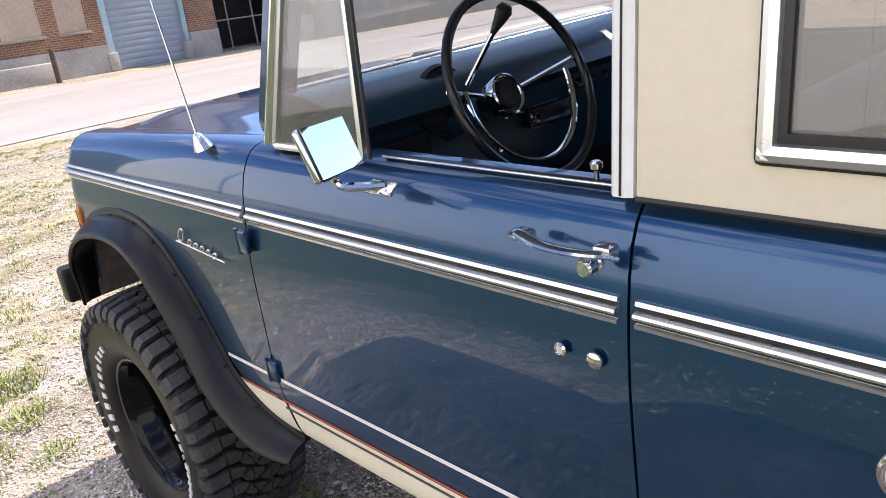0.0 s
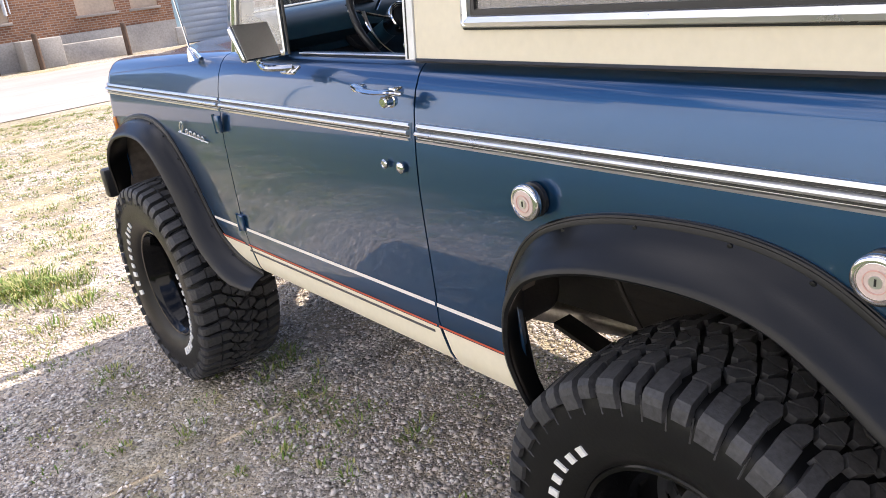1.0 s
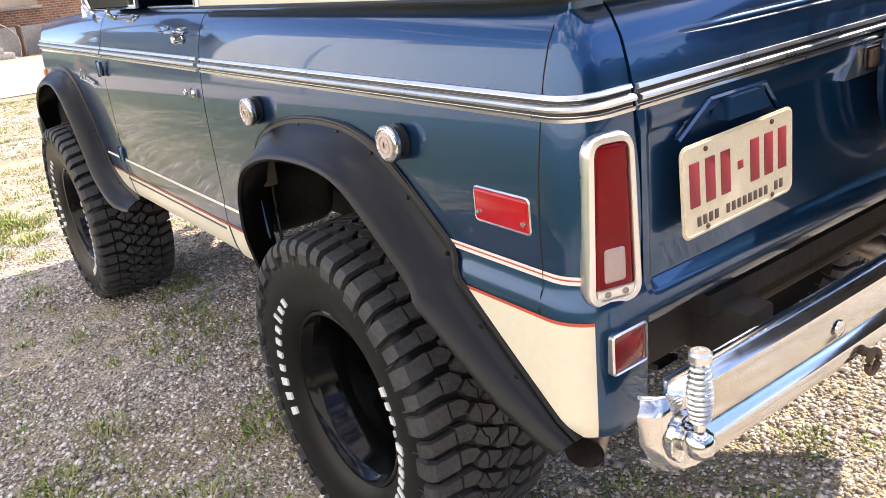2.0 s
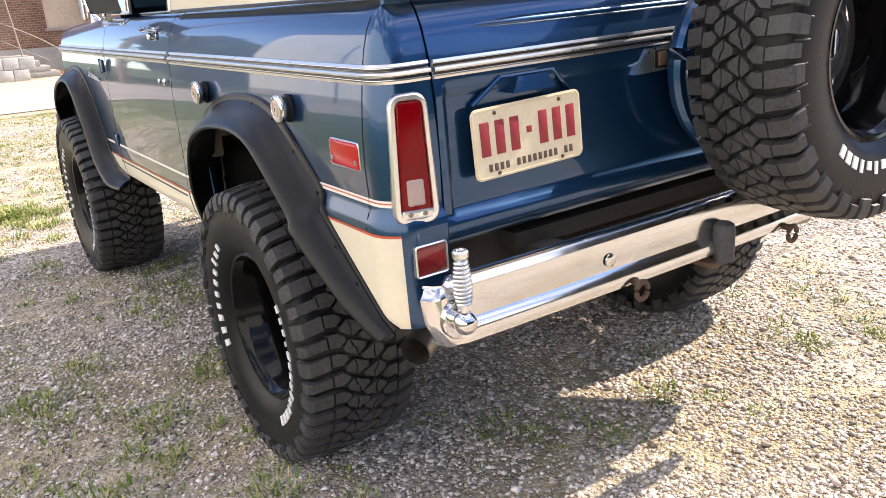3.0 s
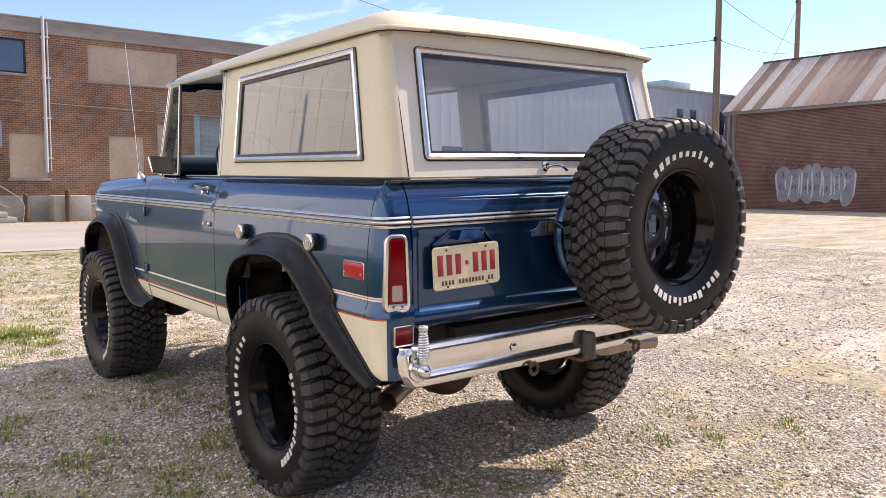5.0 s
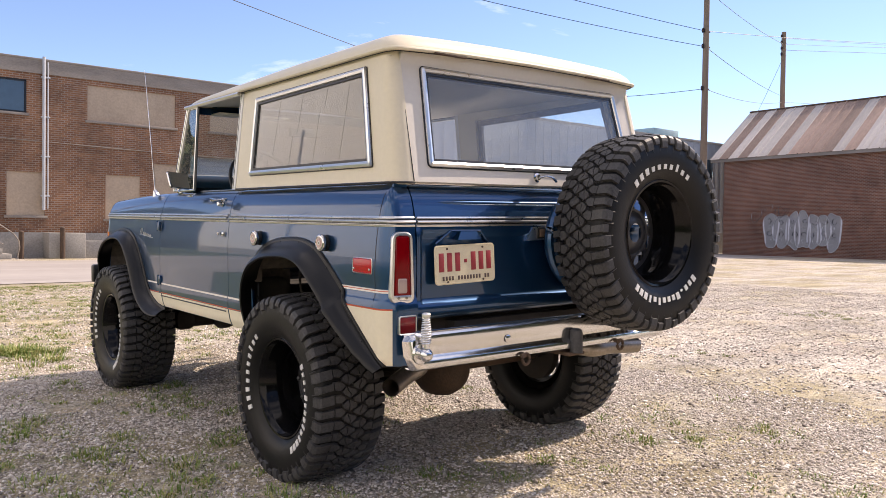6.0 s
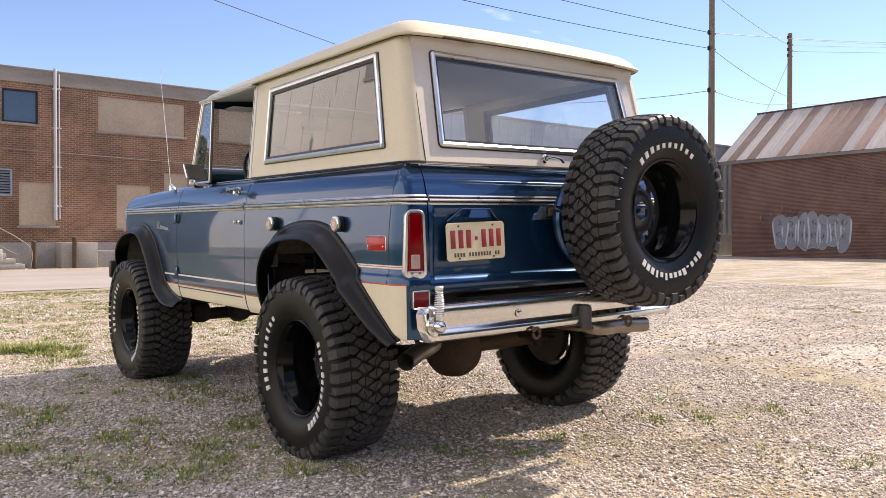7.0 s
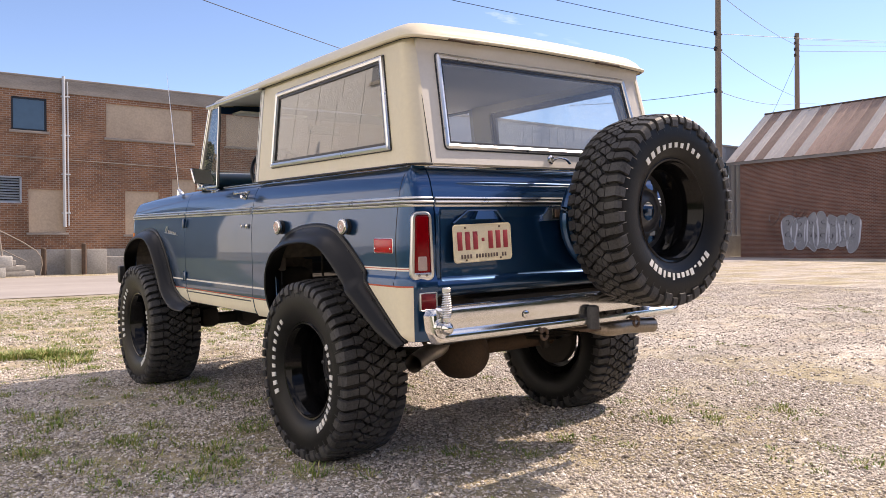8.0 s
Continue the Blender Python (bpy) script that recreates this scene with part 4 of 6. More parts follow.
    part("reflector_lens", box((s * -0.7605, -0.747, 0.7505), (0.074, 0.014, 0.064), 0.004), RED_L, rz)

# ---- hardtop ----
fit_side(0)
def top_at(u, z, out=0.0, s=1):
    """The cream top: leans in with height; u runs along the side, round the rear corner."""
    f = (z - 1.28) / 0.48
    wx = lerp(0.792, 0.742, f)
    yr = lerp(-0.724, -0.604, f)
    r = lerp(0.070, 0.045, f)
    ys = yr + r
    zz = z + 0.020 * min(1.0, max(0.0, (0.55 - u) / 1.0)) * max(0.0, z - 1.345) / 0.38
    if u >= ys:
        p, n = Vector((-wx, u)), Vector((-1, 0))
    else:
        e = ys - u
        a = min(e / r, math.pi / 2)
        rest = max(0, e - r * math.pi / 2)
        p = Vector((-wx + r - r * math.cos(a) + rest, ys - r * math.sin(a)))
        n = Vector((-math.cos(a), -math.sin(a)))
    p = p + n * out
    return Vector((s * p.x, p.y, zz))


def lift_edge(z):
    return table([1.28, 1.76], [0.707, 0.696], z)


def top_end(z):
    """Where the side of the top meets the liftgate."""
    f = (z - 1.28) / 0.48
    r = lerp(0.070, 0.045, f)
    return lerp(-0.724, -0.604, f) + r - r * math.pi / 2 - (lerp(0.792, 0.742, f) - r - lift_edge(z))


def win_front(z):
    return 0.528


def win_rear(z):
    return table([1.336, 1.725], [-0.558, -0.452], z)


WZ0, WZ1 = 1.345, 1.722
# roof
bm = bmesh.new()
NX, NY = 32, 40
Y0, Y1, HW, RP = -0.645, 1.415, 0.757, 0.075
YM, LY = (Y0 + Y1) / 2, (Y1 - Y0) / 2
rows = []
for i in range(NX + 1):
    a = math.sin(math.pi / 2 * (-1 + 2 * i / NX))
    row = []
    for j in range(NY + 1):
        b = math.sin(math.pi / 2 * (-1 + 2 * j / NY))
        y = YM + b * LY
        q = max(0.0, (abs(b) * LY - (LY - RP)) / RP)
        hw = HW - RP * (1 - math.sqrt(max(0.0, 1 - q * q)))
        x = a * hw
        ex = (1 - abs(a)) * hw
        ey = (1 - abs(b)) * LY
        hi = table([Y0, 0.2, Y1], [0.079, 0.070, 0.040], y)
        kx = math.sqrt(max(0.0, 1 - (1 - min(1, ex / 0.13)) ** 2))
        ky = math.sqrt(max(0.0, 1 - (1 - min(1, ey / 0.15)) ** 2))
        lip = table([Y0, Y1], [1.792, 1.775], y) + table([Y0, Y1], [0.016, 0.033], y) * (1 - (x / HW) ** 2) * min(1.0, ex / 0.05)
        z = lip + hi * kx * ky + 0.018 * (1 - a * a) * (1 - b * b)
        row.append((x, y, z))
    rows.append(row)
quad_grid(bm, rows)
face_towards(bm, (0, 0, 1))
top = part("hardtop", shell(bm, 0.02), CREAM, car, "cream painted steel hardtop", sharp=60)
# gutter lip all round
for s in (1, -1):
    fit_side(s)
    p = smooth_path([(s * -0.60, 1.415, 1.785), (s * -0.70, 1.395, 1.779), (s * -0.752, 1.31, 1.777), (s * -0.760, 1.0, 1.779), (s * -0.760, 0.4, 1.784), (s * -0.760, -0.2, 1.789), (s * -0.760, -0.54, 1.792), (s * -0.742, -0.620, 1.793), (s * -0.68, -0.645, 1.795), (s * -0.4, -0.648, 1.804), (0, -0.648, 1.808)], 4)
    part("gutter", tube(p, 0.0085, 8), CREAM, top)
    part("gutter_seam", tube([Vector((q.x * 0.992, q.y - 0.004 * (1 if q.y > 0 else -1), q.z - 0.0105)) for q in p], 0.0022, 5), BLACK, top)
fit_side(0)
bm = bmesh.new()
quad_grid(bm, [[(x, y, 1.768 + 0.03 * (1 - (x / 0.74) ** 2)) for y in (-0.60, 0.2, 0.9, 1.36)] for x in np.linspace(-0.735, 0.735, 9)])
part("headliner", face_towards(bm, (0, 0, -1)), LINER, top)

for s in (1, -1):
    fit_side(s)
    bm = bmesh.new()
    zs = [1.281, 1.30, 1.32, WZ0] + [lerp(WZ0, WZ1, k / 6) for k in range(1, 6)] + [WZ1, 1.745, 1.775]
    cols = []
    for k in range(3):
        cols.append(lambda z, k=k: lerp(0.688, win_front(z), k / 2))
    for k in range(1, 9):
        cols.append(lambda z, k=k: lerp(win_front(z), win_rear(z), k / 8))
    for k in range(1, 13):
        cols.append(lambda z, k=k: lerp(win_rear(z), top_end(z), k / 12))
    rows = [[top_at(c(z), z, 0, s) for z in zs] for c in cols]
    quad_grid(bm, rows, skip=lambda i, j: 2 <= i < 10 and 3 <= j < 9)
    face_towards(bm, (-s, 0, 0))
    side = part("top_side", shell(bm, 0.028), CREAM, top)
    part("base_seal", tube([top_at(lerp(0.688, top_end(1.285), q / 40), 1.281, -0.001, s) for q in range(41)], 0.0050, 6), BLACK, side)
    cs = [top_at(win_front(WZ0), WZ0, 0, s), top_at(win_rear(WZ0), WZ0, 0, s), top_at(win_rear(WZ1), WZ1, 0, s), top_at(win_front(WZ1), WZ1, 0, s)]
    nrm = Vector((-s, 0, 0.1))
    sg = s
    gk = part("window_gasket", loop_sweep(cs, [(0.004 * sg, -0.012), (0.004 * sg, 0.005), (0.0, 0.006), (-0.033 * sg, 0.006), (-0.036 * sg, -0.012)], nrm, 0.004, 2), BLACK, side)
    part("window_trim", loop_sweep(cs, [(0.001 * sg, 0.004), (-0.002 * sg, 0.013), (-0.010 * sg, 0.016), (-0.020 * sg, 0.013), (-0.023 * sg, 0.004)], nrm, 0.004, 2), BRUSHED, gk, "bright metal window trim")
    cen = sum(cs, Vector()) / 4
    g = part("side_glass", pane_of([c + (cen - c) * 0.02 + Vector((s * 0.004, 0, 0)) for c in cs]), GLASS_T if s == 1 else GLASS, side, "tinted side glass")
    g.visible_shadow = False

# liftgate in paler paint with a big glass
fit_side(0)
def lift_at(x, z, out=0.0):
    f = (z - 1.28) / 0.48
    rise = (0.018 + 0.018 * (1 - (x / 0.772) ** 2)) * min(1.0, max(0.0, (z - 1.74) / 0.025))
    out += 0.022 * min(1.0, max(0.0, (z - 1.738) / 0.024))
    return Vector((x, lerp(-0.724, -0.604, f) - out + 0.003 * (x / 0.7) ** 2, z + rise))


bm = bmesh.new()
zs = [1.285, 1.305, 1.325, 1.345, 1.44, 1.54, 1.64, 1.735, 1.750, 1.762, 1.772]
def glass_edge(z):
    return table([1.345, 1.735], [0.624, 0.594], z)
cols = []
for k in range(3):
    cols.append(lambda z, k=k: lerp(-lift_edge(z), -glass_edge(z), k / 2))
for k in range(1, 9):
    cols.append(lambda z, k=k: lerp(-glass_edge(z), glass_edge(z), k / 8))
for k in range(1, 3):
    cols.append(lambda z, k=k: lerp(glass_edge(z), lift_edge(z), k / 2))
quad_grid(bm, [[lift_at(c(z), z, 0.002) for z in zs] for c in cols], skip=lambda i, j: 2 <= i < 10 and 3 <= j < 7)
face_towards(bm, (0, -1, 0))
lift = part("liftgate", shell(bm, 0.03), LIFT, car, "ivory painted liftgate")
cs = [lift_at(-glass_edge(1.345), 1.345), lift_at(glass_edge(1.345), 1.345), lift_at(glass_edge(1.735), 1.735), lift_at(-glass_edge(1.735), 1.735)]
nrm = Vector((0, -1, 0.25))
gk = part("window_gasket", loop_sweep(cs, [(0.007, -0.012), (0.007, 0.006), (0.0, 0.008), (-0.030, 0.007), (-0.032, -0.012)], nrm, 0.014, 3), BLACK, lift)
part("window_trim", loop_sweep(cs, [(0.003, 0.005), (0.001, 0.013), (-0.008, 0.017), (-0.018, 0.013), (-0.021, 0.005)], nrm, 0.014, 3), BRUSHED, gk, "bright metal window trim")
cen = sum(cs, Vector()) / 4
g = part("rear_glass", pane_of([c + (cen - c) * 0.015 for c in cs]), GLASS, lift)
g.visible_shadow = False
for sx in (-1, 1):
    part("edge_seam", tube([lift_at(sx * (lift_edge(z) + 0.0005), z, 0.003) for z in (1.287, 1.40, 1.55, 1.735)], 0.0028, 6), BLACK, lift)
# liftgate hinges and handle
for x in (-0.47, 0.44):
    part("liftgate_hinge", box((x, -0.650, 1.782 + 0.016 * (1 - (x / 0.757) ** 2)), (0.17, 0.014, 0.008), 0.003), RUST, lift)
bm = bmesh.new()
add_lathe(bm, [(0.021, 0), (0.020, 0.006), (0.013, 0.010), (0.011, 0.018), (0, 0.020)], along((-0.035, -0.715, 1.318), (0, -1, 0.1)), 20)
add_tube(bm, smooth_path([(-0.035, -0.737, 1.318), (-0.01, -0.748, 1.324), (0.03, -0.750, 1.318), (0.062, -0.742, 1.304)], 5), 0.0075, 8, flat=0.7)
part("liftgate_handle", bm, CHROME, lift, "chrome turn handle")

# ---- windscreen and door glass frames ----
wc = [Vector((-0.735, 1.625, 1.300)), Vector((0.735, 1.625, 1.300)), Vector((0.715, 1.440, 1.772)), Vector((-0.715, 1.440, 1.772))]
nrm = (wc[1] - wc[0]).cross(wc[3] - wc[0]).normalized()
if nrm.y < 0:
    nrm = -nrm
ws = part("windscreen_frame", loop_sweep(wc, [(-0.03, -0.028), (-0.03, 0.02), (0.03, 0.02), (0.03, -0.028)], nrm, 0.04, 5), PAINT, car)
lr = [wc[0].lerp(wc[3], 0.03), wc[1].lerp(wc[2], 0.03), wc[1].lerp(wc[2], 0.180), wc[0].lerp(wc[3], 0.180)]
part("lower_rail", pane_of(lr, 0.024), PAINT, ws)
part("windscreen_seal", tube([lr[3], lr[2]], 0.0050, 8), BRUSHED, ws, "bright edged windscreen seal")
cen = sum(wc, Vector()) / 4
g = part("windscreen_glass", pane_of([c + (cen - c) * 0.05 for c in wc]), GLASS, ws)
g.visible_shadow = False
for s in (1, -1):
    fit_side(s)
    # bright pillar facing and black seal
    part("pillar_trim", tube([(s * -0.772, 1.600, 1.285), (s * -0.752, 1.418, 1.765)], 0.004, 8), BRUSHED, ws)
    strip = []
    for y_, z_, x_ in ((1.600, 1.285, 0.775), (1.418, 1.765, 0.755)):
        strip.append([(s * -(x_ + o), y_ + d, z_) for d, o in [(0.017 * math.cos(radians(a)), -0.010 + 0.018 * math.sin(radians(a))) for a in range(0, 200, 15)]])
    bm = bmesh.new()
    vs = quad_grid(bm, strip, close_v=True)
    bm.faces.new(vs[0]); bm.faces.new(vs[-1])
    part("pillar_facing", tidy(bm), CHROME, ws, "bright metal pillar facing")
    part("pillar_seal", tube([(s * -0.770, 1.578, 1.285), (s * -0.750, 1.398, 1.765)], 0.008, 8), BLACK, ws)
    # quarter light: post, sill and slanted edge
    tri = [Vector((s * -0.786, 1.262, 1.288)), Vector((s * -0.784, 1.556, 1.288)), Vector((s * -0.758, 1.395, 1.752)), Vector((s * -0.758, 1.266, 1.752))]
    nv = Vector((-s, 0, 0.05))
    vf = part("quarter_light_frame", loop_sweep(tri, [(-0.006, -0.005), (-0.006, 0.005), (0.0, 0.007), (0.006, 0.005), (0.006, -0.005)], nv, 0.005), BRUSHED, ws, "bright metal quarter light frame")
    g = part("quarter_light_glass", pane_of(tri), GLASS, vf)
    g.visible_shadow = False
    part("window_channel", tube([(s * -0.784, 1.246, 1.285), (s * -0.757, 1.250, 1.76)], 0.0038, 6), BLACK, vf)
    # bright strips down the rear post and along the top of the door opening
    rows = [[top_at(0.692, z, -0.02, s) + Vector((0, dy, 0)) + Vector((s * -o, 0, 0)) for dy, o in ((0, 0), (0, 0.022), (0.010, 0.026), (0.028, 0.026), (0.036, 0.018), (0.036, 0))] for z in (1.283, 1.765)]
    bm = bmesh.new()
    vs = quad_grid(bm, rows, close_v=True)
    bm.faces.new(vs[0]); bm.faces.new(vs[-1])
    post = part("door_post", tidy(bm), WHITEP, top, "white painted rear door post")
    part("post_groove", tube([(s * -0.7985, 0.709, 1.285), (s * -0.7475, 0.709, 1.76)], 0.002, 4), BLACK, post)
    part("drip_rail", tube([(s * -0.768, 0.69, 1.764), (s * -0.766, 1.43, 1.762)], 0.012, 6, flat=0.9), BRUSHED, top)
    # sill trim at the bottom of the window opening
    part("sill_seal", box((s * -0.742, 0.972, 1.2790), (0.014, 0.55, 0.010), 0.003), BLACK, car)
    part("sill_trim", tube([(s * -0.752, 0.70, 1.2815), (s * -0.752, 1.25, 1.2815)], 0.0022, 8), BRUSHED, car)
    part("lock_knob", lathe([(0.004, 0), (0.004, 0.032), (0.009, 0.036), (0.0095, 0.044), (0.006, 0.047), (0, 0.047)], along((s * -0.735, 0.790, 1.262), (0, 0, 1)), 14), CHROME, car)
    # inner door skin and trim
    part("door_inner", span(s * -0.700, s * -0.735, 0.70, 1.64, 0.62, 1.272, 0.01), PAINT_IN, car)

fit_side(1)
# ---- driver's mirror ----
bm = box((0, 0, -0.009), (0.138, 0.094, 0.018), 0.008, seg=3)
mir = part("mirror_head", bm, CHROME, car, "chrome door mirror")
mx_ = Vector((0.146, 0.068, -0.013)).normalized()
mz_ = (car.matrix_world.inverted().to_3x3() @ Vector((0.370, -0.862, 0.346))).normalized()
my_ = mz_.cross(mx_).normalized()
mx_ = my_.cross(mz_).normalized()
mm_ = Matrix((mx_, my_, mz_)).transposed().to_4x4()
mir.matrix_local = Matrix.Translation((-0.893, 1.200, 1.338)) @ mm_
part("mirror_glass", box((0, 0, 0.001), (0.131, 0.087, 0.003)), MIRROR, mir)
part("mirror_seal", box((0, 0, -0.0005), (0.135, 0.091, 0.003), 0.001), BLACK, mir)
fit_side(1)
bm = bmesh.new()
add_tube(bm, smooth_path([(-0.835, 1.150, 1.262), (-0.86, 1.175, 1.264), (-0.89, 1.205, 1.272), (-0.893, 1.212, 1.31)], 4), [0.008] * 13, 8)
add_box(bm, (-0.838, 1.158, 1.2565), (0.030, 0.070, 0.009), 0.004, Euler((0, radians(-32), 0)).to_matrix().to_4x4())
part("mirror_arm", bm, CHROME, car, "chrome mirror arm")
# aerial
bm = bmesh.new()
add_lathe(bm, [(0.024, 0), (0.020, 0.012), (0.012, 0.032), (0.006, 0.040), (0, 0.040)], along((-0.795, 1.855, 1.262), (-0.25, 0.06, 1)), 16)
add_tube(bm, [(-0.803, 1.857, 1.290), (-0.80, 1.93, 1.60), (-0.80, 2.03, 2.06)], [0.0032, 0.0022, 0.0012], 6)
part("aerial", bm, CHROME, car, "thin chrome radio aerial")

# ---- wheels ----
TR = 0.405


def crown(a):
    return TR - 0.010 * (abs(a) / 0.15) ** 2.5


def tread_piece(bm, poly, h=0.018, taper=0.92, lift=0.0):
    """A lug: polygon of (axial, arc length) laid on the tyre and raised."""
    ca = sum(p[0] for p in poly) / len(poly)
    cb = sum(p[1] for p in poly) / len(poly)
    lo, hi = [], []
    poly = [(lerp(ca, a, 0.985), lerp(cb, b, 0.965)) for a, b in poly]
    for a, b in poly:
        th = b / TR
        r = crown(a) - h
        lo.append(bm.verts.new((-a, r * math.sin(th), r * math.cos(th))))
        a2, b2 = lerp(ca, a, taper), lerp(cb, b, taper)
        th = b2 / TR
        r = crown(a2) + lift
        hi.append(bm.verts.new((-a2, r * math.sin(th), r * math.cos(th))))
    n = len(poly)
    bm.faces.new(hi)
    for i in range(n):
        bm.faces.new((lo[i], lo[(i + 1) % n], hi[(i + 1) % n], hi[i]))


def shoulder_piece(bm, b, wid, sgn, long):
    """A shoulder lug that runs from the tread over the edge onto the sidewall."""
    end_r = 0.346 if long else 0.362
    prof = [(0.097, crown(0.097)), (0.149, crown(0.149) - 0.002), (0.1585, 0.384), (0.163, 0.372), (0.164, end_r)]
    inner = [(0.097, 0.384), (0.138, 0.382), (0.146, 0.374), (0.1515, 0.366), (0.1535, end_r - 0.003)]
    rows = []
    for (a, r), (ai, ri) in zip(prof, inner):
        w2 = wid * ((1.06 if long else 0.88) if a < 0.15 else (1.16 if long else 0.98))
        t0, t1 = (b - w2 / 2) / TR, (b + w2 / 2) / TR
        sk = 0.006 / TR * (0.13 - a) * 20 * sgn
        e = 0.0022 / TR
        rows.append([(-sgn * ai, ri * math.sin(t0 + sk), ri * math.cos(t0 + sk)), (-sgn * a, r * math.sin(t0 + sk + e), r * math.cos(t0 + sk + e)),
                     (-sgn * a, r * math.sin(t1 + sk - e), r * math.cos(t1 + sk - e)), (-sgn * ai, ri * math.sin(t1 + sk), ri * math.cos(t1 + sk))])
    vs = quad_grid(bm, rows)
    bm.faces.new(vs[0])
    bm.faces.new(vs[-1])


rng = random.Random(5)
ax = Matrix.Rotation(radians(-90), 4, "Y")   # lathe axis onto local -x, the outboard side
bm = bmesh.new()
prof = [(0.205, 0.105), (0.216, 0.122), (0.235, 0.138), (0.262, 0.151), (0.300, 0.157), (0.335, 0.157), (0.358, 0.152), (0.376, 0.142), (0.384, 0.120), (0.388, 0.06), (0.389, 0.0)]
prof = prof + [(r, -h) for r, h in reversed(prof[:-1])]
add_lathe(bm, prof + [(0.203, -0.10), (0.203, 0.10)], ax, 96, closed=True)
# ring ribs on the sidewall
tidy(bm, 1e-5)
# the carcass's near-black colour stands in for shade between the lugs
M_CARCASS = mesh_of("tyre", bm, SIDEWALL, 50)
bm = bmesh.new()
PITCH = 48
L_ = 2 * math.pi * TR / PITCH
# lugs of one row, from the shoulder to the middle: (axial place, share of the pitch); two sets take turns
SET_A = [[(0.094, -0.35), (0.094, 0.35), (0.066, 0.38), (0.047, 0.12), (0.047, -0.10), (0.066, -0.37)],
         [(0.056, -0.13), (0.056, 0.14), (0.033, 0.455), (0.027, 0.05), (0.030, -0.455)],
         [(0.0275, -0.445), (0.0245, 0.05), (0.0305, 0.445), (-0.008, 0.12), (-0.008, -0.14)]]
SET_B = [[(0.094, -0.33), (0.094, 0.33), (0.068, 0.36), (0.049, 0.14), (0.045, -0.08), (0.064, -0.35)],
         [(0.054, -0.15), (0.057, 0.12), (0.038, 0.455), (0.031, 0.10), (0.022, -0.12), (0.024, -0.455)],
         [(0.0215, -0.440), (0.0195, -0.12), (0.0285, 0.10), (0.0350, 0.440), (-0.008, 0.14), (-0.007, -0.12)]]
STEP = (0.0, 0.5, 0.5)
for k in range(PITCH):
    for sgn in (1, -1):
        o = (k + (0.0 if sgn == 1 else 0.5) + rng.uniform(-0.03, 0.03)) * L_
        shoulder_piece(bm, o, L_ * (0.66 if k % 2 else 0.74), sgn, k % 2 == 0)
        for poly, step in zip(SET_A if k % 2 else SET_B, STEP):
            up_ = rng.uniform(-0.0016, 0.0010)
            tread_piece(bm, [(sgn * (a + rng.uniform(-0.0010, 0.0010)), o + (q + step + 1.2 * a) * L_ + rng.uniform(-0.0016, 0.0016)) for a, q in poly], taper=0.93, lift=up_)
        # fin on the sidewall between lugs
        th = o / TR + math.pi / PITCH
        p0 = Vector((-sgn * 0.1575, 0.330 * math.sin(th), 0.330 * math.cos(th)))
        p1 = Vector((-sgn * 0.150, 0.374 * math.sin(th + 0.01), 0.374 * math.cos(th + 0.01)))
        add_tube(bm, [p0, p1], 0.0018, 4)
bmesh.ops.recalc_face_normals(bm, faces=bm.faces)
M_TREAD = mesh_of("tread", bm, RUBBER, 18)


def letter_bar(wid, h):
    """One raised white bar on the sidewall, where a letter stands."""
    bm = bmesh.new()
    r0 = 0.259
    rows = []
    for q in range(4):
        t = lerp(-wid / 2, wid / 2, q / 3)
        rows.append([(-(0.1525 + 0.0035 * (r - r0) / 0.03 + o), r * math.sin(t), r * math.cos(t)) for r, o in ((r0, -0.003), (r0, 0.0022), (r0 + h, 0.0030), (r0 + h, -0.003))])
    vs = quad_grid(bm, rows, close_v=True)
    bm.faces.new(vs[0]); bm.faces.new(vs[-1])
    bmesh.ops.recalc_face_normals(bm, faces=bm.faces)
    return mesh_of("lettering_bar", bm, WHITE)


M_BAR = {"t": letter_bar(0.072, 0.027), "s": letter_bar(0.062, 0.020), "n": letter_bar(0.040, 0.029), "d": letter_bar(0.045, 0.007)}
ROW_A = [(k * 8.4 - 40, c) for k, c in enumerate("ttTssssnss".replace("T", "t"))]
ROW_B = [(k * 6.6 + 138, c) for k, c in enumerate("tssdtsssnsnttt")]

bm = bmesh.new()
add_lathe(bm, [(0.218, 0.120), (0.2185, 0.124), (0.215, 0.127), (0.207, 0.125), (0.203, 0.116), (0.196, 0.108), (0.190, 0.100), (0.188, 0.072), (0.181, 0.064), (0.178, 0.020), (0.172, -0.01), (0.172, -0.09), (0.190, -0.105), (0.212, -0.115), (0.216, -0.122),
               (0.218, -0.115), (0.198, -0.098), (0.180, -0.085), (0.182, 0.0), (0.192, 0.09), (0.21, 0.115)], ax, 64, closed=True)
tidy(bm)
M_RIM = mesh_of("wheel", bm, RIM, 40)
# disc with eight rounded windows
bm = bmesh.new()
NA = 96
rad = [0.040, 0.060, 0.075, 0.090, 0.100, 0.108, 0.122, 0.136, 0.144, 0.152, 0.176]
dep = [0.052, 0.050, 0.040, 0.030, 0.032, 0.030, 0.022, 0.012, 0.004, 0.000, 0.000]
rows = []
for r, h in zip(rad, dep):
    rows.append([ax @ Vector((r * math.cos(2 * math.pi * j / NA), r * math.sin(2 * math.pi * j / NA), h - 0.034)) for j in range(NA)])
def hole(i, j):
    q = (j % 12)
    if i in (5, 6, 7) and 2 <= q <= 9:
        return True
    return (i in (4, 8) and 3 <= q <= 8)
quad_grid(bm, rows, close_v=True, skip=hole)
face_towards(bm, (-1, 0, 0))
shell(bm, 0.006)
M_DISC = mesh_of("wheel_disc", bm, DISC, 40)
bm = bmesh.new()
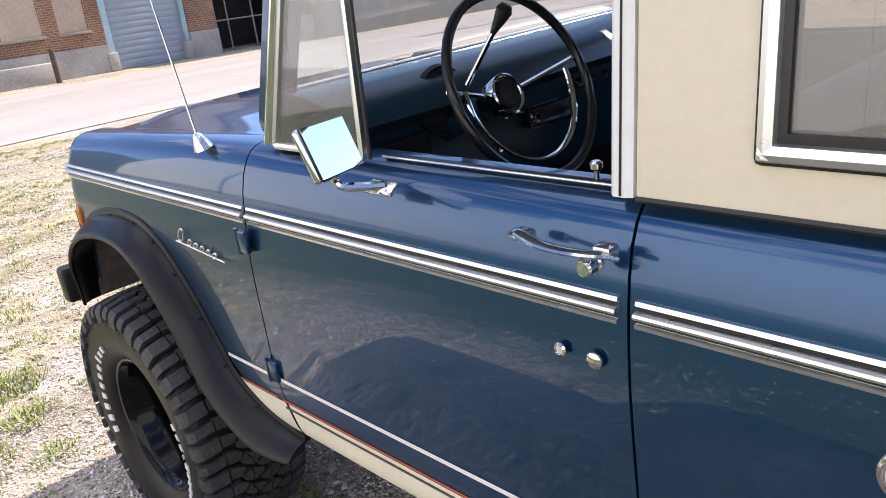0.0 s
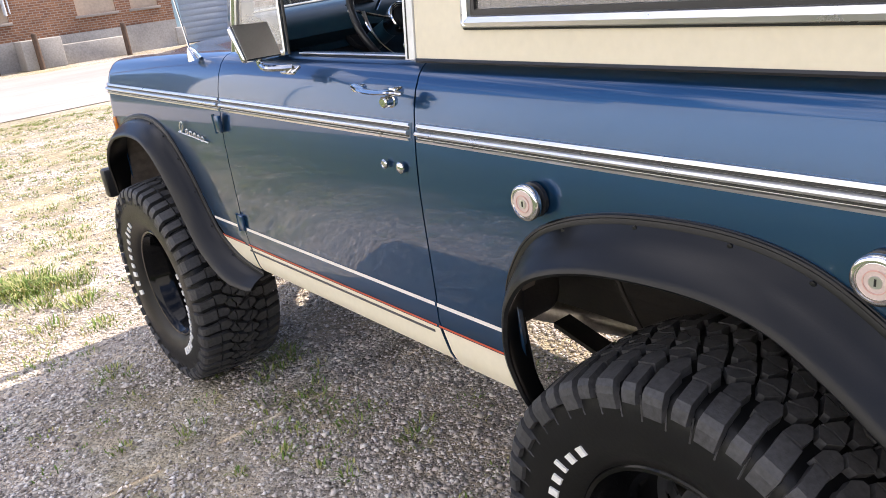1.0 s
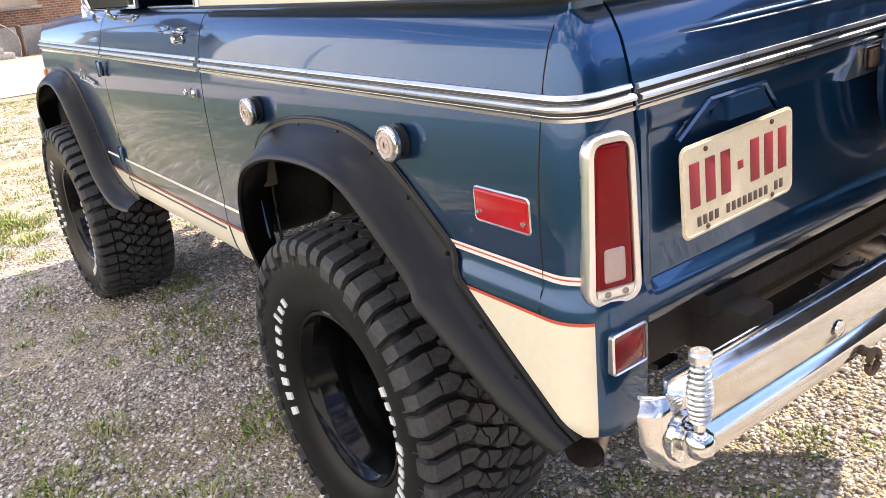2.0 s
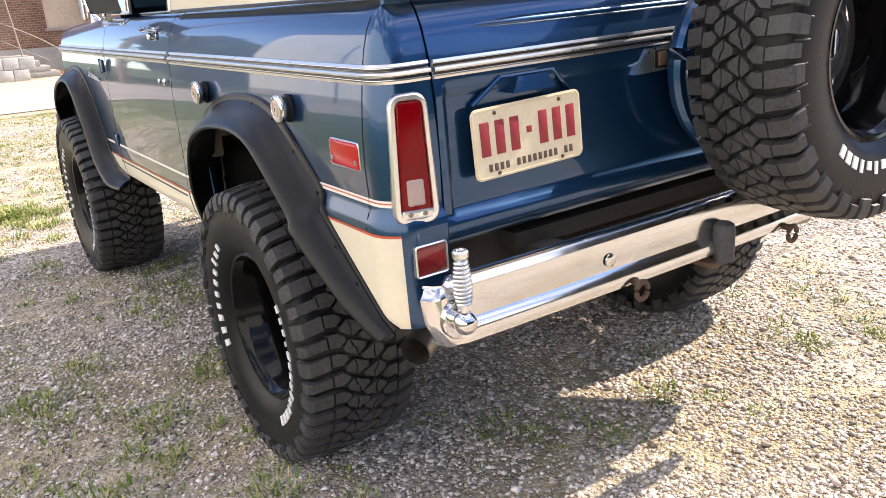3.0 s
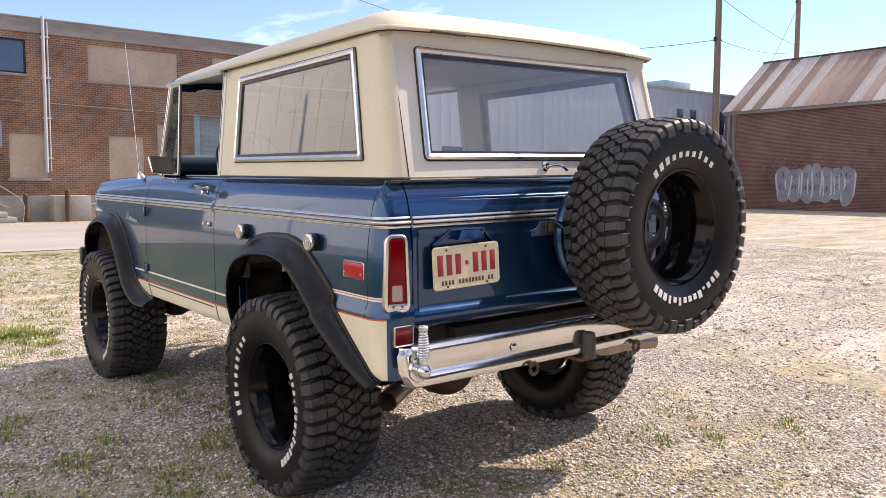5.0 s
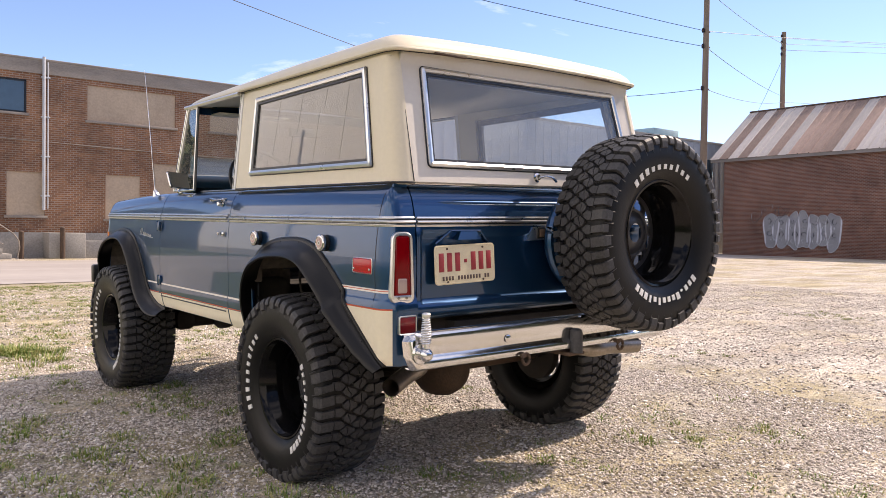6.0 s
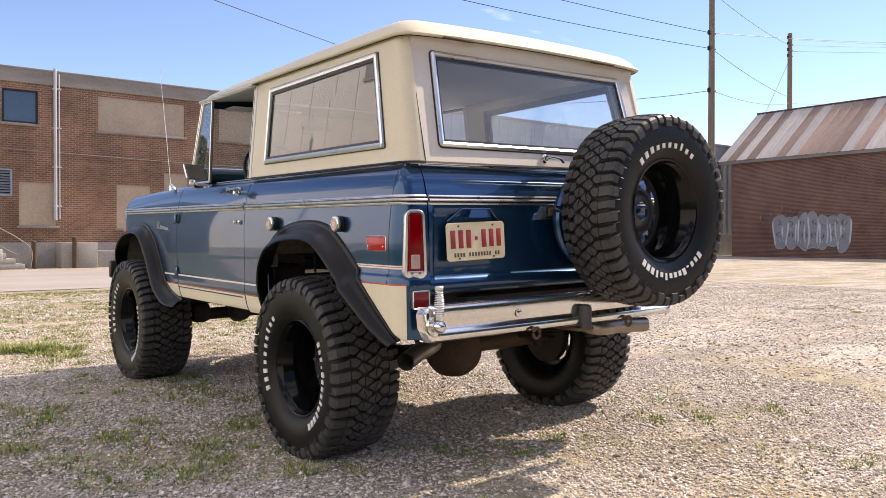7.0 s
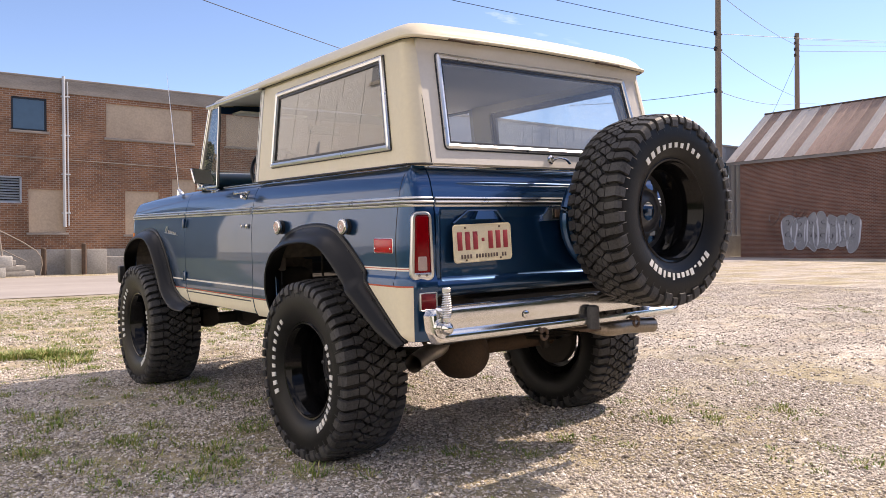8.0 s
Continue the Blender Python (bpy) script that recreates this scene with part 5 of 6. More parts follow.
add_lathe(bm, [(0.044, -0.03), (0.042, 0.008), (0.036, 0.016), (0.030, 0.018), (0, 0.020)], ax, 24)
M_HUB = mesh_of("hub", tidy(bm), STEEL, 30)
bm = bmesh.new()
add_lathe(bm, [(0.014, 0), (0.011, 0.006), (0.010, 0.020), (0.005, 0.024), (0, 0.024)], Matrix(), 10)
M_NUT = mesh_of("wheel_nut", tidy(bm), DISC, 30)
bm = bmesh.new()
add_lathe(bm, [(0.145, -0.052), (0.150, -0.06), (0.150, -0.10), (0.10, -0.12), (0, -0.12)], ax, 32)
M_DRUM = mesh_of("brake_drum", tidy(bm), UNDER, 40)


def wheel(m, hub=True, drum=True):
    rim = new("wheel", M_RIM)
    rim.parent = car
    rim.matrix_local = m
    rim["label"] = "gloss black steel wheel with chunky white-lettered tyre"
    def sub(name, me, mm=None):
        o = new(name, me)
        o.parent = rim
        if mm:
            o.matrix_local = mm
        return o
    sub("tyre", M_CARCASS)
    sub("tread", M_TREAD)
    for deg, c in ROW_A + ROW_B:
        sub("lettering_bar", M_BAR[c], Matrix.Rotation(radians(deg), 4, "X"))
    deep = Matrix.Translation((0.020 if hub else 0.048, 0, 0))
    sub("wheel_disc", M_DISC, deep)
    if hub:
        sub("hub", M_HUB, deep)
    if drum:
        sub("brake_drum", M_DRUM, deep)
    for k in range(5 if hub else 0):
        a = 2 * math.pi * k / 5
        sub("wheel_nut", M_NUT, Matrix.Translation((0.016, 0.070 * math.sin(a), 0.070 * math.cos(a))) @ ax)
    return rim


for y, off, xw in ((0.0, -77, 0.772), (2.345, -70, 0.806)):
    wheel(Matrix.Translation((-xw, y, 0.399)) @ Matrix.Rotation(radians(off), 4, "X") @ Matrix.Diagonal((1, 1.016, 1.016, 1)))
    wheel(Matrix.Translation((xw, y, 0.399)) @ Matrix.Rotation(math.pi, 4, "Z") @ Matrix.Rotation(radians(off), 4, "X") @ Matrix.Diagonal((1, 1.016, 1.016, 1)))
wheel(Matrix.Translation((0.288, -0.997, 1.086)) @ Matrix.Rotation(radians(90), 4, "Z") @ Matrix.Rotation(radians(-4), 4, "X") @ Matrix.Diagonal((0.83, 1.03, 1.03, 1)), hub=False, drum=False)
# carrier for the spare
bm = bmesh.new()
add_tube(bm, [(0.135 + 0.195 * math.cos(a), -0.800, 1.055 + 0.195 * math.sin(a)) for a in (2 * math.pi * q / 48 for q in range(48))], 0.024, 10, closed=True)
add_lathe(bm, [(0.18, -0.02), (0.18, 0.0), (0.10, 0.012), (0, 0.012)], along((0.135, -0.775, 1.055), (0, -1, 0)), 40)
add_box(bm, (0.40, -0.775, 1.0), (0.40, 0.04, 0.06), 0.01)
add_tube(bm, [(0.60, -0.775, 0.72), (0.60, -0.775, 1.10)], 0.022, 10)
part("spare_carrier", bm, PAINT, car, "blue painted spare wheel carrier")

fit_side(0)
# ---- rear bumper ----
sect = [(-0.846, 0.741), (-0.858, 0.742), (-0.872, 0.736), (-0.884, 0.726), (-0.887, 0.712), (-0.882, 0.655), (-0.888, 0.645), (-0.897, 0.638), (-0.901, 0.625), (-0.898, 0.610), (-0.883, 0.603), (-0.862, 0.604)]
bm = bmesh.new()
rows = []
for i in range(121):
    t = -1 + 2 * i / 120
    x = lerp(-0.862, 0.70, (t + 1) / 2)
    round_end = math.pi / 2 * max(0.0, (abs(t) - 0.955) / 0.045)
    cur = 0.012 * t * t + 0.030 * (1 - math.cos(round_end))
    cut = max(0.0, (-t - 0.86) / 0.14) ** 1.3
    flat_ = min(1.0, max(0.0, (abs(t) - 0.90) / 0.07))
    row = []
    for y, z in sect:
        corner = flat_ * min(1.0, max(0.0, (z - 0.69) / 0.045)) ** 1.5 if t < 0 else 0.0
        chamfer = cut * (max(0.0, 0.715 - z) / 0.11) ** 1.4
        row.append((x + 0.024 * corner + 0.042 * chamfer, (lerp(y, -0.886, flat_) if y < -0.886 else lerp(y, min(y, -0.880), 0.85 * corner)) + cur, z - 0.008 * corner))
    rows.append(row)
quad_grid(bm, rows)
face_towards(bm, (0, -1, 0))
bumper = part("rear_bumper", shell(bm, 0.005), BUMPER, car, "chrome steel rear bumper")
for x in (-0.363, 0.363):
    part("bumper_bolt", lathe([(0.016, 0), (0.015, 0.003), (0.008, 0.0055), (0, 0.006)], along((x, -0.886, 0.681), (0, -1, 0)), 16), CHROME, bumper)
# spring-based aerial mount on the bumper corner
bm = bmesh.new()
add_lathe(bm, [(0.040, -0.010), (0.040, 0.001), (0.038, 0.003), (0.020, 0.004), (0.016, 0.010)], along((-0.790, -0.884, 0.664), (0, -1, 0)), 32)
add_lathe(bm, [(0.025 * math.sin(a), -0.025 * math.cos(a)) for a in (math.pi * k / 14 for k in range(15))], along((-0.790, -0.905, 0.664), (0, -1, 0)), 28)
am = part("aerial_mount", tidy(bm), CHROME, bumper, "chrome ball aerial mount with coil spring")
bm = bmesh.new()
add_tube(bm, [(-0.790, -0.905, 0.686), (-0.790, -0.905, 0.812)], 0.0085, 10)
pts = [(-0.790 + rr * math.cos(a), -0.905 + rr * math.sin(a), 0.700 + 0.096 * k / 130) for k, a, rr in ((k, k * 0.55, 0.0115 + 0.0055 * math.sin(math.pi * (k / 130) ** 0.8)) for k in range(131))]
add_tube(bm, pts, 0.0033, 6)
add_lathe(bm, [(0.011, 0), (0.0165, 0.003), (0.0165, 0.013), (0.0135, 0.017), (0.008, 0.017), (0.007, 0.013), (0, 0.013)], along((-0.790, -0.905, 0.797), (0, 0, 1)), 18)
part("coil_spring", bm, BRUSHED, am)
# tow eyes, hitch bar and ball cover
for x in (-0.290, 0.30):
    bm = bmesh.new()
    pts = [(x + 0.019 * math.cos(a), -0.915, 0.597 + 0.021 * math.sin(a)) for a in (2 * math.pi * k / 20 for k in range(20))]
    add_tube(bm, pts, 0.0065, 8, closed=True)
    add_tube(bm, [(x, -0.912, 0.612), (x, -0.78, 0.606)], 0.009, 8)
    part("tow_eye", bm, RUST, car)
bm = box((0.02, -0.80, 0.585), (0.10, 0.22, 0.014), 0.004)
add_tube(bm, [(0.02, -0.90, 0.590), (0.02, -0.90, 0.625)], 0.014, 10)
hb = part("tow_bar", bm, RUST, car)
part("ball_cover", lathe([(0.027, -0.02), (0.027, 0.060), (0.024, 0.074), (0.014, 0.080), (0, 0.081)], along((0.02, -0.905, 0.610), (0, 0, 1)), 20), RUBBER, hb, "black rubber ball cover")

# ---- exhaust, axles, springs, frame ----
for tip, way in (((-0.752, -0.635, 0.495), (0.83, 0.52, 0.10)), ((0.715, -0.690, 0.525), (-0.97, 0.2, 0.03))):
    tip, way = Vector(tip), Vector(way).normalized()
    k = 1 if tip.x < 0 else -1
    p = smooth_path([tip, tip + way * 0.16, tip + way * 0.34, (-k * 0.40, -0.25, 0.60), (-k * 0.42, 0.10, 0.62), (-k * 0.40, 0.8, 0.52)], 5)
    bm = bmesh.new()
    add_tube(bm, p, 0.037, 18, cap=False)
    add_tube(bm, [tip + way * 0.001, tip + way * 0.10], 0.032, 18, cap=False)
    part("exhaust_pipe", bm, STEEL, car, "bare steel tail pipe")
for y in (0.0, 2.345):
    bm = bmesh.new()
    add_tube(bm, [(-0.70, y, 0.398), (0.70, y, 0.398)], 0.042, 14)
    cx = 0.0 if y == 0 else 0.22
    add_lathe(bm, [(0.0, -0.172), (0.05, -0.165), (0.095, -0.140), (0.125, -0.095), (0.138, -0.05), (0.145, 0.0), (0.13, 0.05), (0.09, 0.10), (0.05, 0.18), (0.045, 0.26)], along((cx, y, 0.395), (0, 1 if y == 0 else -1, 0.1)), 24)
    if y > 1:
        add_lathe(bm, [(0.02, -0.10), (0.07, -0.085), (0.09, 0.0), (0.07, 0.085), (0.02, 0.10)], along((-0.15, y - 0.03, 0.415), (0, 1, 0)), 18)
        add_box(bm, (-0.46, y - 0.04, 0.42), (0.14, 0.16, 0.14), 0.04)
        add_box(bm, (-0.30, y - 0.05, 0.54), (0.50, 0.10, 0.12), 0.03)
    part("axle", tidy(bm), RUST if y < 1 else UNDER, car, "rusty brown axle with differential")
for s in (1, -1):
    fit_side(s)
    x = s * -0.50
    bm = bmesh.new()
    for k in range(4):
        ln = 0.62 - 0.12 * k
        pts = [(x, t * ln, 0.46 - 0.016 * k + 0.10 * (t * ln / 0.62) ** 2) for t in np.linspace(-1, 1, 11)]
        rows = [[(x - 0.03, y, z), (x + 0.03, y, z), (x + 0.03, y, z + 0.012), (x - 0.03, y, z + 0.012)] for _, y, z in pts]
        quad_grid(bm, rows, close_v=True)
    part("leaf_spring", tidy(bm), UNDER, car)
    part("frame_rail", span(s * -0.40, s * -0.48, -0.78, 2.85, 0.60, 0.71, 0.01), UNDER, car)
    part("shock_absorber", tube([(s * -0.56, -0.10, 0.36), (s * -0.50, 0.10, 0.95)], [0.028, 0.024], 12), UNDER, car)
    part("brake_line", tube(smooth_path([(s * -0.60, 0.36, 0.95), (s * -0.62, 0.33, 0.80), (s * -0.60, 0.25, 0.62)], 5), 0.006, 6), UNDER, car)
    # inner wheel housings
    for yc, y0, y1 in ((0.0, 0.44, -0.70), (2.345, 1.70, 2.84)):
        pts = REAR_ARCH if yc == 0 else FRONT_ARCH
        bm = bmesh.new()
        sm = [p for p in pts if p[1] > (0.84 if p[0] > 0.3 and yc == 0 else 0.66)]
        rows = [[(s * xx, y, z + 0.004) for xx in (-0.838, -0.68, -0.52)] for y, z in sm]
        vs = quad_grid(bm, rows)
        part("wheel_housing", bm, WELL, car, "rust-brown wheel housing")
    part("well_panel", span(s * -0.50, s * -0.836, 2.755, 2.765, 0.70, 1.00, 0.003), WELL, car)
    part("inner_rocker", span(s * -0.785, s * -0.836, 0.40, 0.66, 0.83, 1.03, 0.008), WELL, car)
    part("body_bulkhead", span(s * -0.52, s * -0.784, 0.62, 0.66, 0.72, 1.05, 0.008), WELL, car)
    part("inner_fender_brace", span(s * -0.790, s * -0.824, 1.69, 1.90, 0.66, 1.03, 0.008), WELL, car)
fit_side(0)
bm = span(-0.50, 0.50, -0.72, 1.66, 0.70, 0.74)
for s in (1, -1):
    fit_side(s)
    add_box(bm, (s * 0.69, 1.10, 0.68), (0.22, 1.05, 0.05), 0.01)
fit_side(0)
part("floor_pan", bm, UNDER, car)
part("fuel_tank", box((-0.655, 0.645, 0.735), (0.25, 0.20, 0.20), 0.06, seg=4), UNDER, car, "dark underbody fuel tank")
part("drain_hose", tube(smooth_path([(-0.775, 0.47, 0.86), (-0.785, 0.45, 0.74), (-0.80, 0.415, 0.60)], 5), 0.0045, 6), BLACK, car)
part("load_floor", span(-0.735, 0.735, -0.70, 0.42, 1.058, 1.075), DARK, car)
bm = bmesh.new()
add_box(bm, (0.02, 0.40, 0.545), (0.34, 0.42, 0.16), 0.04)
add_tube(bm, [(0.0, 0.12, 0.42), (0.05, 1.3, 0.56)], 0.032, 12)
part("transfer_case", bm, UNDER, car)
part("fuel_tank", span(-0.36, 0.36, -0.66, -0.22, 0.60, 0.72, 0.03), UNDER, car)
part("rear_valance", span(-0.70, 0.70, -0.66, -0.62, 0.62, 0.80), UNDER, car)
part("engine_bay", span(-0.50, 0.50, 1.70, 2.75, 0.66, 1.20, 0.03), UNDER, car)
part("firewall", span(-0.735, 0.735, 1.60, 1.64, 0.62, 1.25), UNDER, car)

# ---- cabin ----
bm = bmesh.new()
prof = [(1.640, 1.300), (1.605, 1.368), (1.57, 1.382), (1.50, 1.378), (1.44, 1.362), (1.405, 1.335), (1.395, 1.305), (1.42, 1.285), (1.455, 1.270), (1.45, 1.16), (1.47, 1.04), (1.60, 1.0)]
rows = [[(x, y - 0.02 * (1 - (x / 0.73) ** 2) * (1 if z > 1.29 else 0.5), z) for y, z in prof] for x in np.linspace(-0.73, 0.73, 17)]
quad_grid(bm, rows)
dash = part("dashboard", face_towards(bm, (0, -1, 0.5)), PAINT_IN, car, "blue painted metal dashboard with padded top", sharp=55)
bm = bmesh.new()
add_lathe(bm, [(0.075, -0.02), (0.082, 0.0), (0.076, 0.012), (0.070, 0.006), (0, 0.004)], along((-0.40, 1.432, 1.305), (0, -1, 0.15)), 28)
part("instrument_pod", tidy(bm), DARK, dash)
part("glovebox_panel", box((-0.56, 1.440, 1.20), (0.22, 0.012, 0.10), 0.006), DARK, dash)
part("radio_face", box((-0.02, 1.432, 1.20), (0.19, 0.014, 0.055), 0.006), BLACK, dash)
part("radio_trim", loop_sweep([(-0.115, 1.424, 1.175), (0.075, 1.424, 1.175), (0.075, 1.424, 1.225), (-0.115, 1.424, 1.225)], [(-0.003, 0), (-0.003, 0.006), (0.003, 0.006), (0.003, 0)], (0, -1, 0), 0.008), CHROME, dash)
for x, z in ((-0.22, 1.235), (-0.16, 1.235), (-0.25, 1.16), (0.10, 1.25), (0.16, 1.25), (0.22, 1.25), (-0.10, 1.20), (0.06, 1.20), (-0.30, 1.10)):
    part("dash_knob", lathe([(0.012, 0), (0.014, 0.012), (0.010, 0.022), (0, 0.023)], along((x, 1.428, z), (0, -1, 0)), 14), CHROME, dash)
part("vent_ring", lathe([(0.045, 0), (0.050, 0.01), (0.044, 0.012), (0.040, 0.004), (0, 0.003)], along((-0.665, 1.435, 1.19), (0, -1, 0)), 24), CHROME, dash)

fit_side(1)
hubp = Vector((-0.394, 1.262, 1.318))
axis = Vector((0.0, -0.92, 0.39)).normalized()
sw = along(hubp, axis)
bm = bmesh.new()
rng_pts = [sw @ Vector((0.197 * math.cos(a), 0.197 * math.sin(a), 0.060)) for a in (2 * math.pi * k / 48 for k in range(48))]
add_tube(bm, rng_pts, 0.0105, 10, closed=True)
wheel_s = part("steering_wheel", bm, BLACK, car, "thin-rimmed black steering wheel with chrome horn ring")
bm = bmesh.new()
add_lathe(bm, [(0.030, -0.06), (0.040, -0.035), (0.045, 0.004), (0.0445, 0.012), (0.041, 0.015), (0.037, 0.013), (0.034, 0.008), (0, 0.008)], sw, 36)
part("hub_boss", tidy(bm), CHROME, wheel_s, "chrome hub cup")
part("horn_button", lathe([(0.033, 0.008), (0.032, 0.013), (0.026, 0.0155), (0.024, 0.0145), (0, 0.0155)], sw, 32), DARK, wheel_s)
for a in (8, 172):
    d = Vector((math.cos(radians(a)), math.sin(radians(a)), 0))
    part("spoke", tube([sw @ (d * 0.045), sw @ (d * 0.20 + Vector((0, 0, 0.056)))], 0.0085, 8, flat=0.6), CHROME, wheel_s)
bm = bmesh.new()
pts = [sw @ Vector((0.155 * math.cos(a), 0.155 * math.sin(a), 0.048)) for a in (radians(t) for t in range(-188, 9, 6))]
add_tube(bm, pts, 0.0072, 8, flat=0.6)
part("horn_ring", bm, CHROME, wheel_s)
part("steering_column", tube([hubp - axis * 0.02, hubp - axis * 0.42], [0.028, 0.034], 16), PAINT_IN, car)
bm = bmesh.new()
q0, q1 = Vector((-0.430, 1.335, 1.345)), Vector((-0.388, 1.262, 1.470))
add_tube(bm, [q0, q1], 0.0055, 8)
part("shift_lever", bm, CHROME, car)
part("shift_knob", lathe([(0.006, -0.03), (0.013, 0.0), (0.018, 0.022), (0.012, 0.034), (0, 0.036)], along(q1, q1 - q0), 16), BLACK, car)
fit_side(0)
# front bench
bm = bmesh.new()
add_box(bm, (0, 0.86, 0.93), (1.20, 0.50, 0.16), 0.05, seg=3)
add_box(bm, (0, 0.60, 1.13), (1.20, 0.14, 0.42), 0.05, Euler((radians(-14), 0, 0)).to_matrix().to_4x4(), seg=3)
part("front_bench_seat", bm, SEAT, car, "dark blue vinyl front bench seat")
# interior rear view mirror and coat hook strip
bm = box((0, 1.37, 1.665), (0.22, 0.02, 0.055), 0.008)
add_tube(bm, [(0, 1.375, 1.68), (0, 1.42, 1.76)], 0.006, 6)
part("interior_mirror", bm, DARK, car)
part("sun_visor", box((-0.38, 1.36, 1.735), (0.46, 0.12, 0.014), 0.005), LINER, car)

fit_side(1)

# ---- brick warehouse across the road ----
def facade(x0, x1, z0, z1, y, thick, holes):
    """A wall facing -y with rectangular openings right through it."""
    xs = sorted({x0, x1, *[h[0] for h in holes], *[h[1] for h in holes]})
    zs = sorted({z0, z1, *[h[2] for h in holes], *[h[3] for h in holes]})
    def open_at(i, j):
        cx, cz = (xs[i] + xs[i + 1]) / 2, (zs[j] + zs[j + 1]) / 2
        return any(h[0] < cx < h[1] and h[2] < cz < h[3] for h in holes)
    bm = bmesh.new()
    quad_grid(bm, [[(x, y, z) for z in zs] for x in xs], skip=open_at)
    face_towards(bm, (0, -1, 0))
    return shell(bm, thick)


FY = 28.0
warehouse = thing("brick_warehouse", "two-storey brown brick warehouse with boarded openings", "building")
UP = [(5.54, 8.80, 5.05, 6.33), (10.2, 13.3, 5.05, 6.33), (-2.4, 0.4, 5.05, 6.33)]
LOW = [(2.90, 4.12, 1.50, 3.04), (6.19, 7.46, 1.44, 3.07), (7.97, 8.92, 1.44, 3.59), (-2.4, -0.6, 1.44, 3.05)]
WIN = (2.39, 3.52, 5.10, 6.27)
LOUV = (1.25, 2.69, 2.52, 3.47)
GAR = (9.41, 12.45, 0.05, 4.0)
BAY = (13.6, 17.2, 0.05, 4.2)
part("brick_wall", facade(-4.0, 17.9, 0.9, 6.52, FY, 0.35, UP + LOW + [WIN, LOUV, (GAR[0], GAR[1], 0.9, 4.0), (BAY[0], BAY[1], 0.9, 4.2)]), BRICK, warehouse)
for x0, x1 in ((-4.0, GAR[0]), (GAR[1], BAY[0]), (BAY[1], 17.9)):
    part("concrete_plinth", span(x0, x1, FY - 0.04, FY + 0.35, 0, 0.9), CONC, warehouse)
bm = span(-4.1, 18.0, FY - 0.05, FY + 0.35, 6.52, 6.98)
add_box(bm, (6.95, FY + 0.14, 7.02), (22.2, 0.42, 0.08), 0.02)
part("cornice", bm, CORNICE, warehouse, "weathered grey-brown concrete cornice")
part("flat_roof", span(-4.0, 17.9, FY + 0.3, FY + 25, 6.6, 6.8), CONC, warehouse)
bm = span(-4.0, -3.6, FY + 0.35, FY + 25, 0, 6.9)
add_box(bm, (17.7, FY + 12.7, 3.45), (0.4, 24.6, 6.9))
add_box(bm, (6.95, FY + 25, 3.45), (21.9, 0.4, 6.9))
part("side_wall", bm, BRICK, warehouse)
for x0, x1, z0, z1 in UP + LOW:
    b = part("boarding", span(x0, x1, FY + 0.05, FY + 0.12, z0, z1), BOARD, warehouse, "faded tan boarding")
    part("sill", span(x0 - 0.08, x1 + 0.08, FY - 0.07, FY + 0.05, z0 - 0.10, z0 - 0.005, 0.01), CORNICE, b)
# upper window
x0, x1, z0, z1 = WIN
wf = part("window_frame", loop_sweep([(x0 + 0.03, FY + 0.08, z0 + 0.03), (x1 - 0.03, FY + 0.08, z0 + 0.03), (x1 - 0.03, FY + 0.08, z1 - 0.03), (x0 + 0.03, FY + 0.08, z1 - 0.03)], [(-0.03, -0.05), (-0.03, 0.05), (0.03, 0.05), (0.03, -0.05)], (0, -1, 0), 0.002, 1), BLACK, warehouse)
part("pane", span(x0 + 0.05, x1 - 0.05, FY + 0.08, FY + 0.09, z0 + 0.05, z1 - 0.05), WINDOWG, wf)
part("sill", span(x0 - 0.08, x1 + 0.08, FY - 0.08, FY + 0.05, z0 - 0.10, z0 - 0.005, 0.01), CORNICE, wf)
# louvred vent
x0, x1, z0, z1 = LOUV
lf = part("louvre_frame", loop_sweep([(x0 + 0.03, FY + 0.04, z0 + 0.03), (x1 - 0.03, FY + 0.04, z0 + 0.03), (x1 - 0.03, FY + 0.04, z1 - 0.03), (x0 + 0.03, FY + 0.04, z1 - 0.03)], [(-0.03, -0.06), (-0.03, 0.06), (0.03, 0.06), (0.03, -0.06)], (0, -1, 0), 0.002, 1), SLATE, warehouse)
for k in range(9):
    part("slat", box(((x0 + x1) / 2, FY + 0.05, z0 + 0.08 + k * 0.094), (x1 - x0 - 0.06, 0.09, 0.012), 0, Euler((radians(38), 0, 0)).to_matrix().to_4x4()), SLATE, lf)
part("vent_back", span(x0, x1, FY + 0.14, FY + 0.18, z0, z1), DARK, lf)
# downpipe and conduit
bm = bmesh.new()
add_tube(bm, [(4.06, FY - 0.10, 1.70), (4.06, FY - 0.10, 7.12)], 0.055, 10)
add_tube(bm, [(4.20, FY - 0.07, 1.75), (4.20, FY - 0.07, 6.95)], 0.025, 8)
dp = part("downpipe", bm, GREYW, warehouse, "weathered grey downpipe")
for z in (2.2, 3.6, 5.0, 6.4):
    part("bracket", box((4.12, FY - 0.06, z), (0.30, 0.10, 0.05), 0.01), GREYW, dp)
part("conduit", tube([(-3.3, FY - 0.04, 4.20), (1.9, FY - 0.04, 4.18), (9.2, FY - 0.04, 4.02), (17.5, FY - 0.04, 3.98)], 0.016, 6), CORNICE, warehouse)
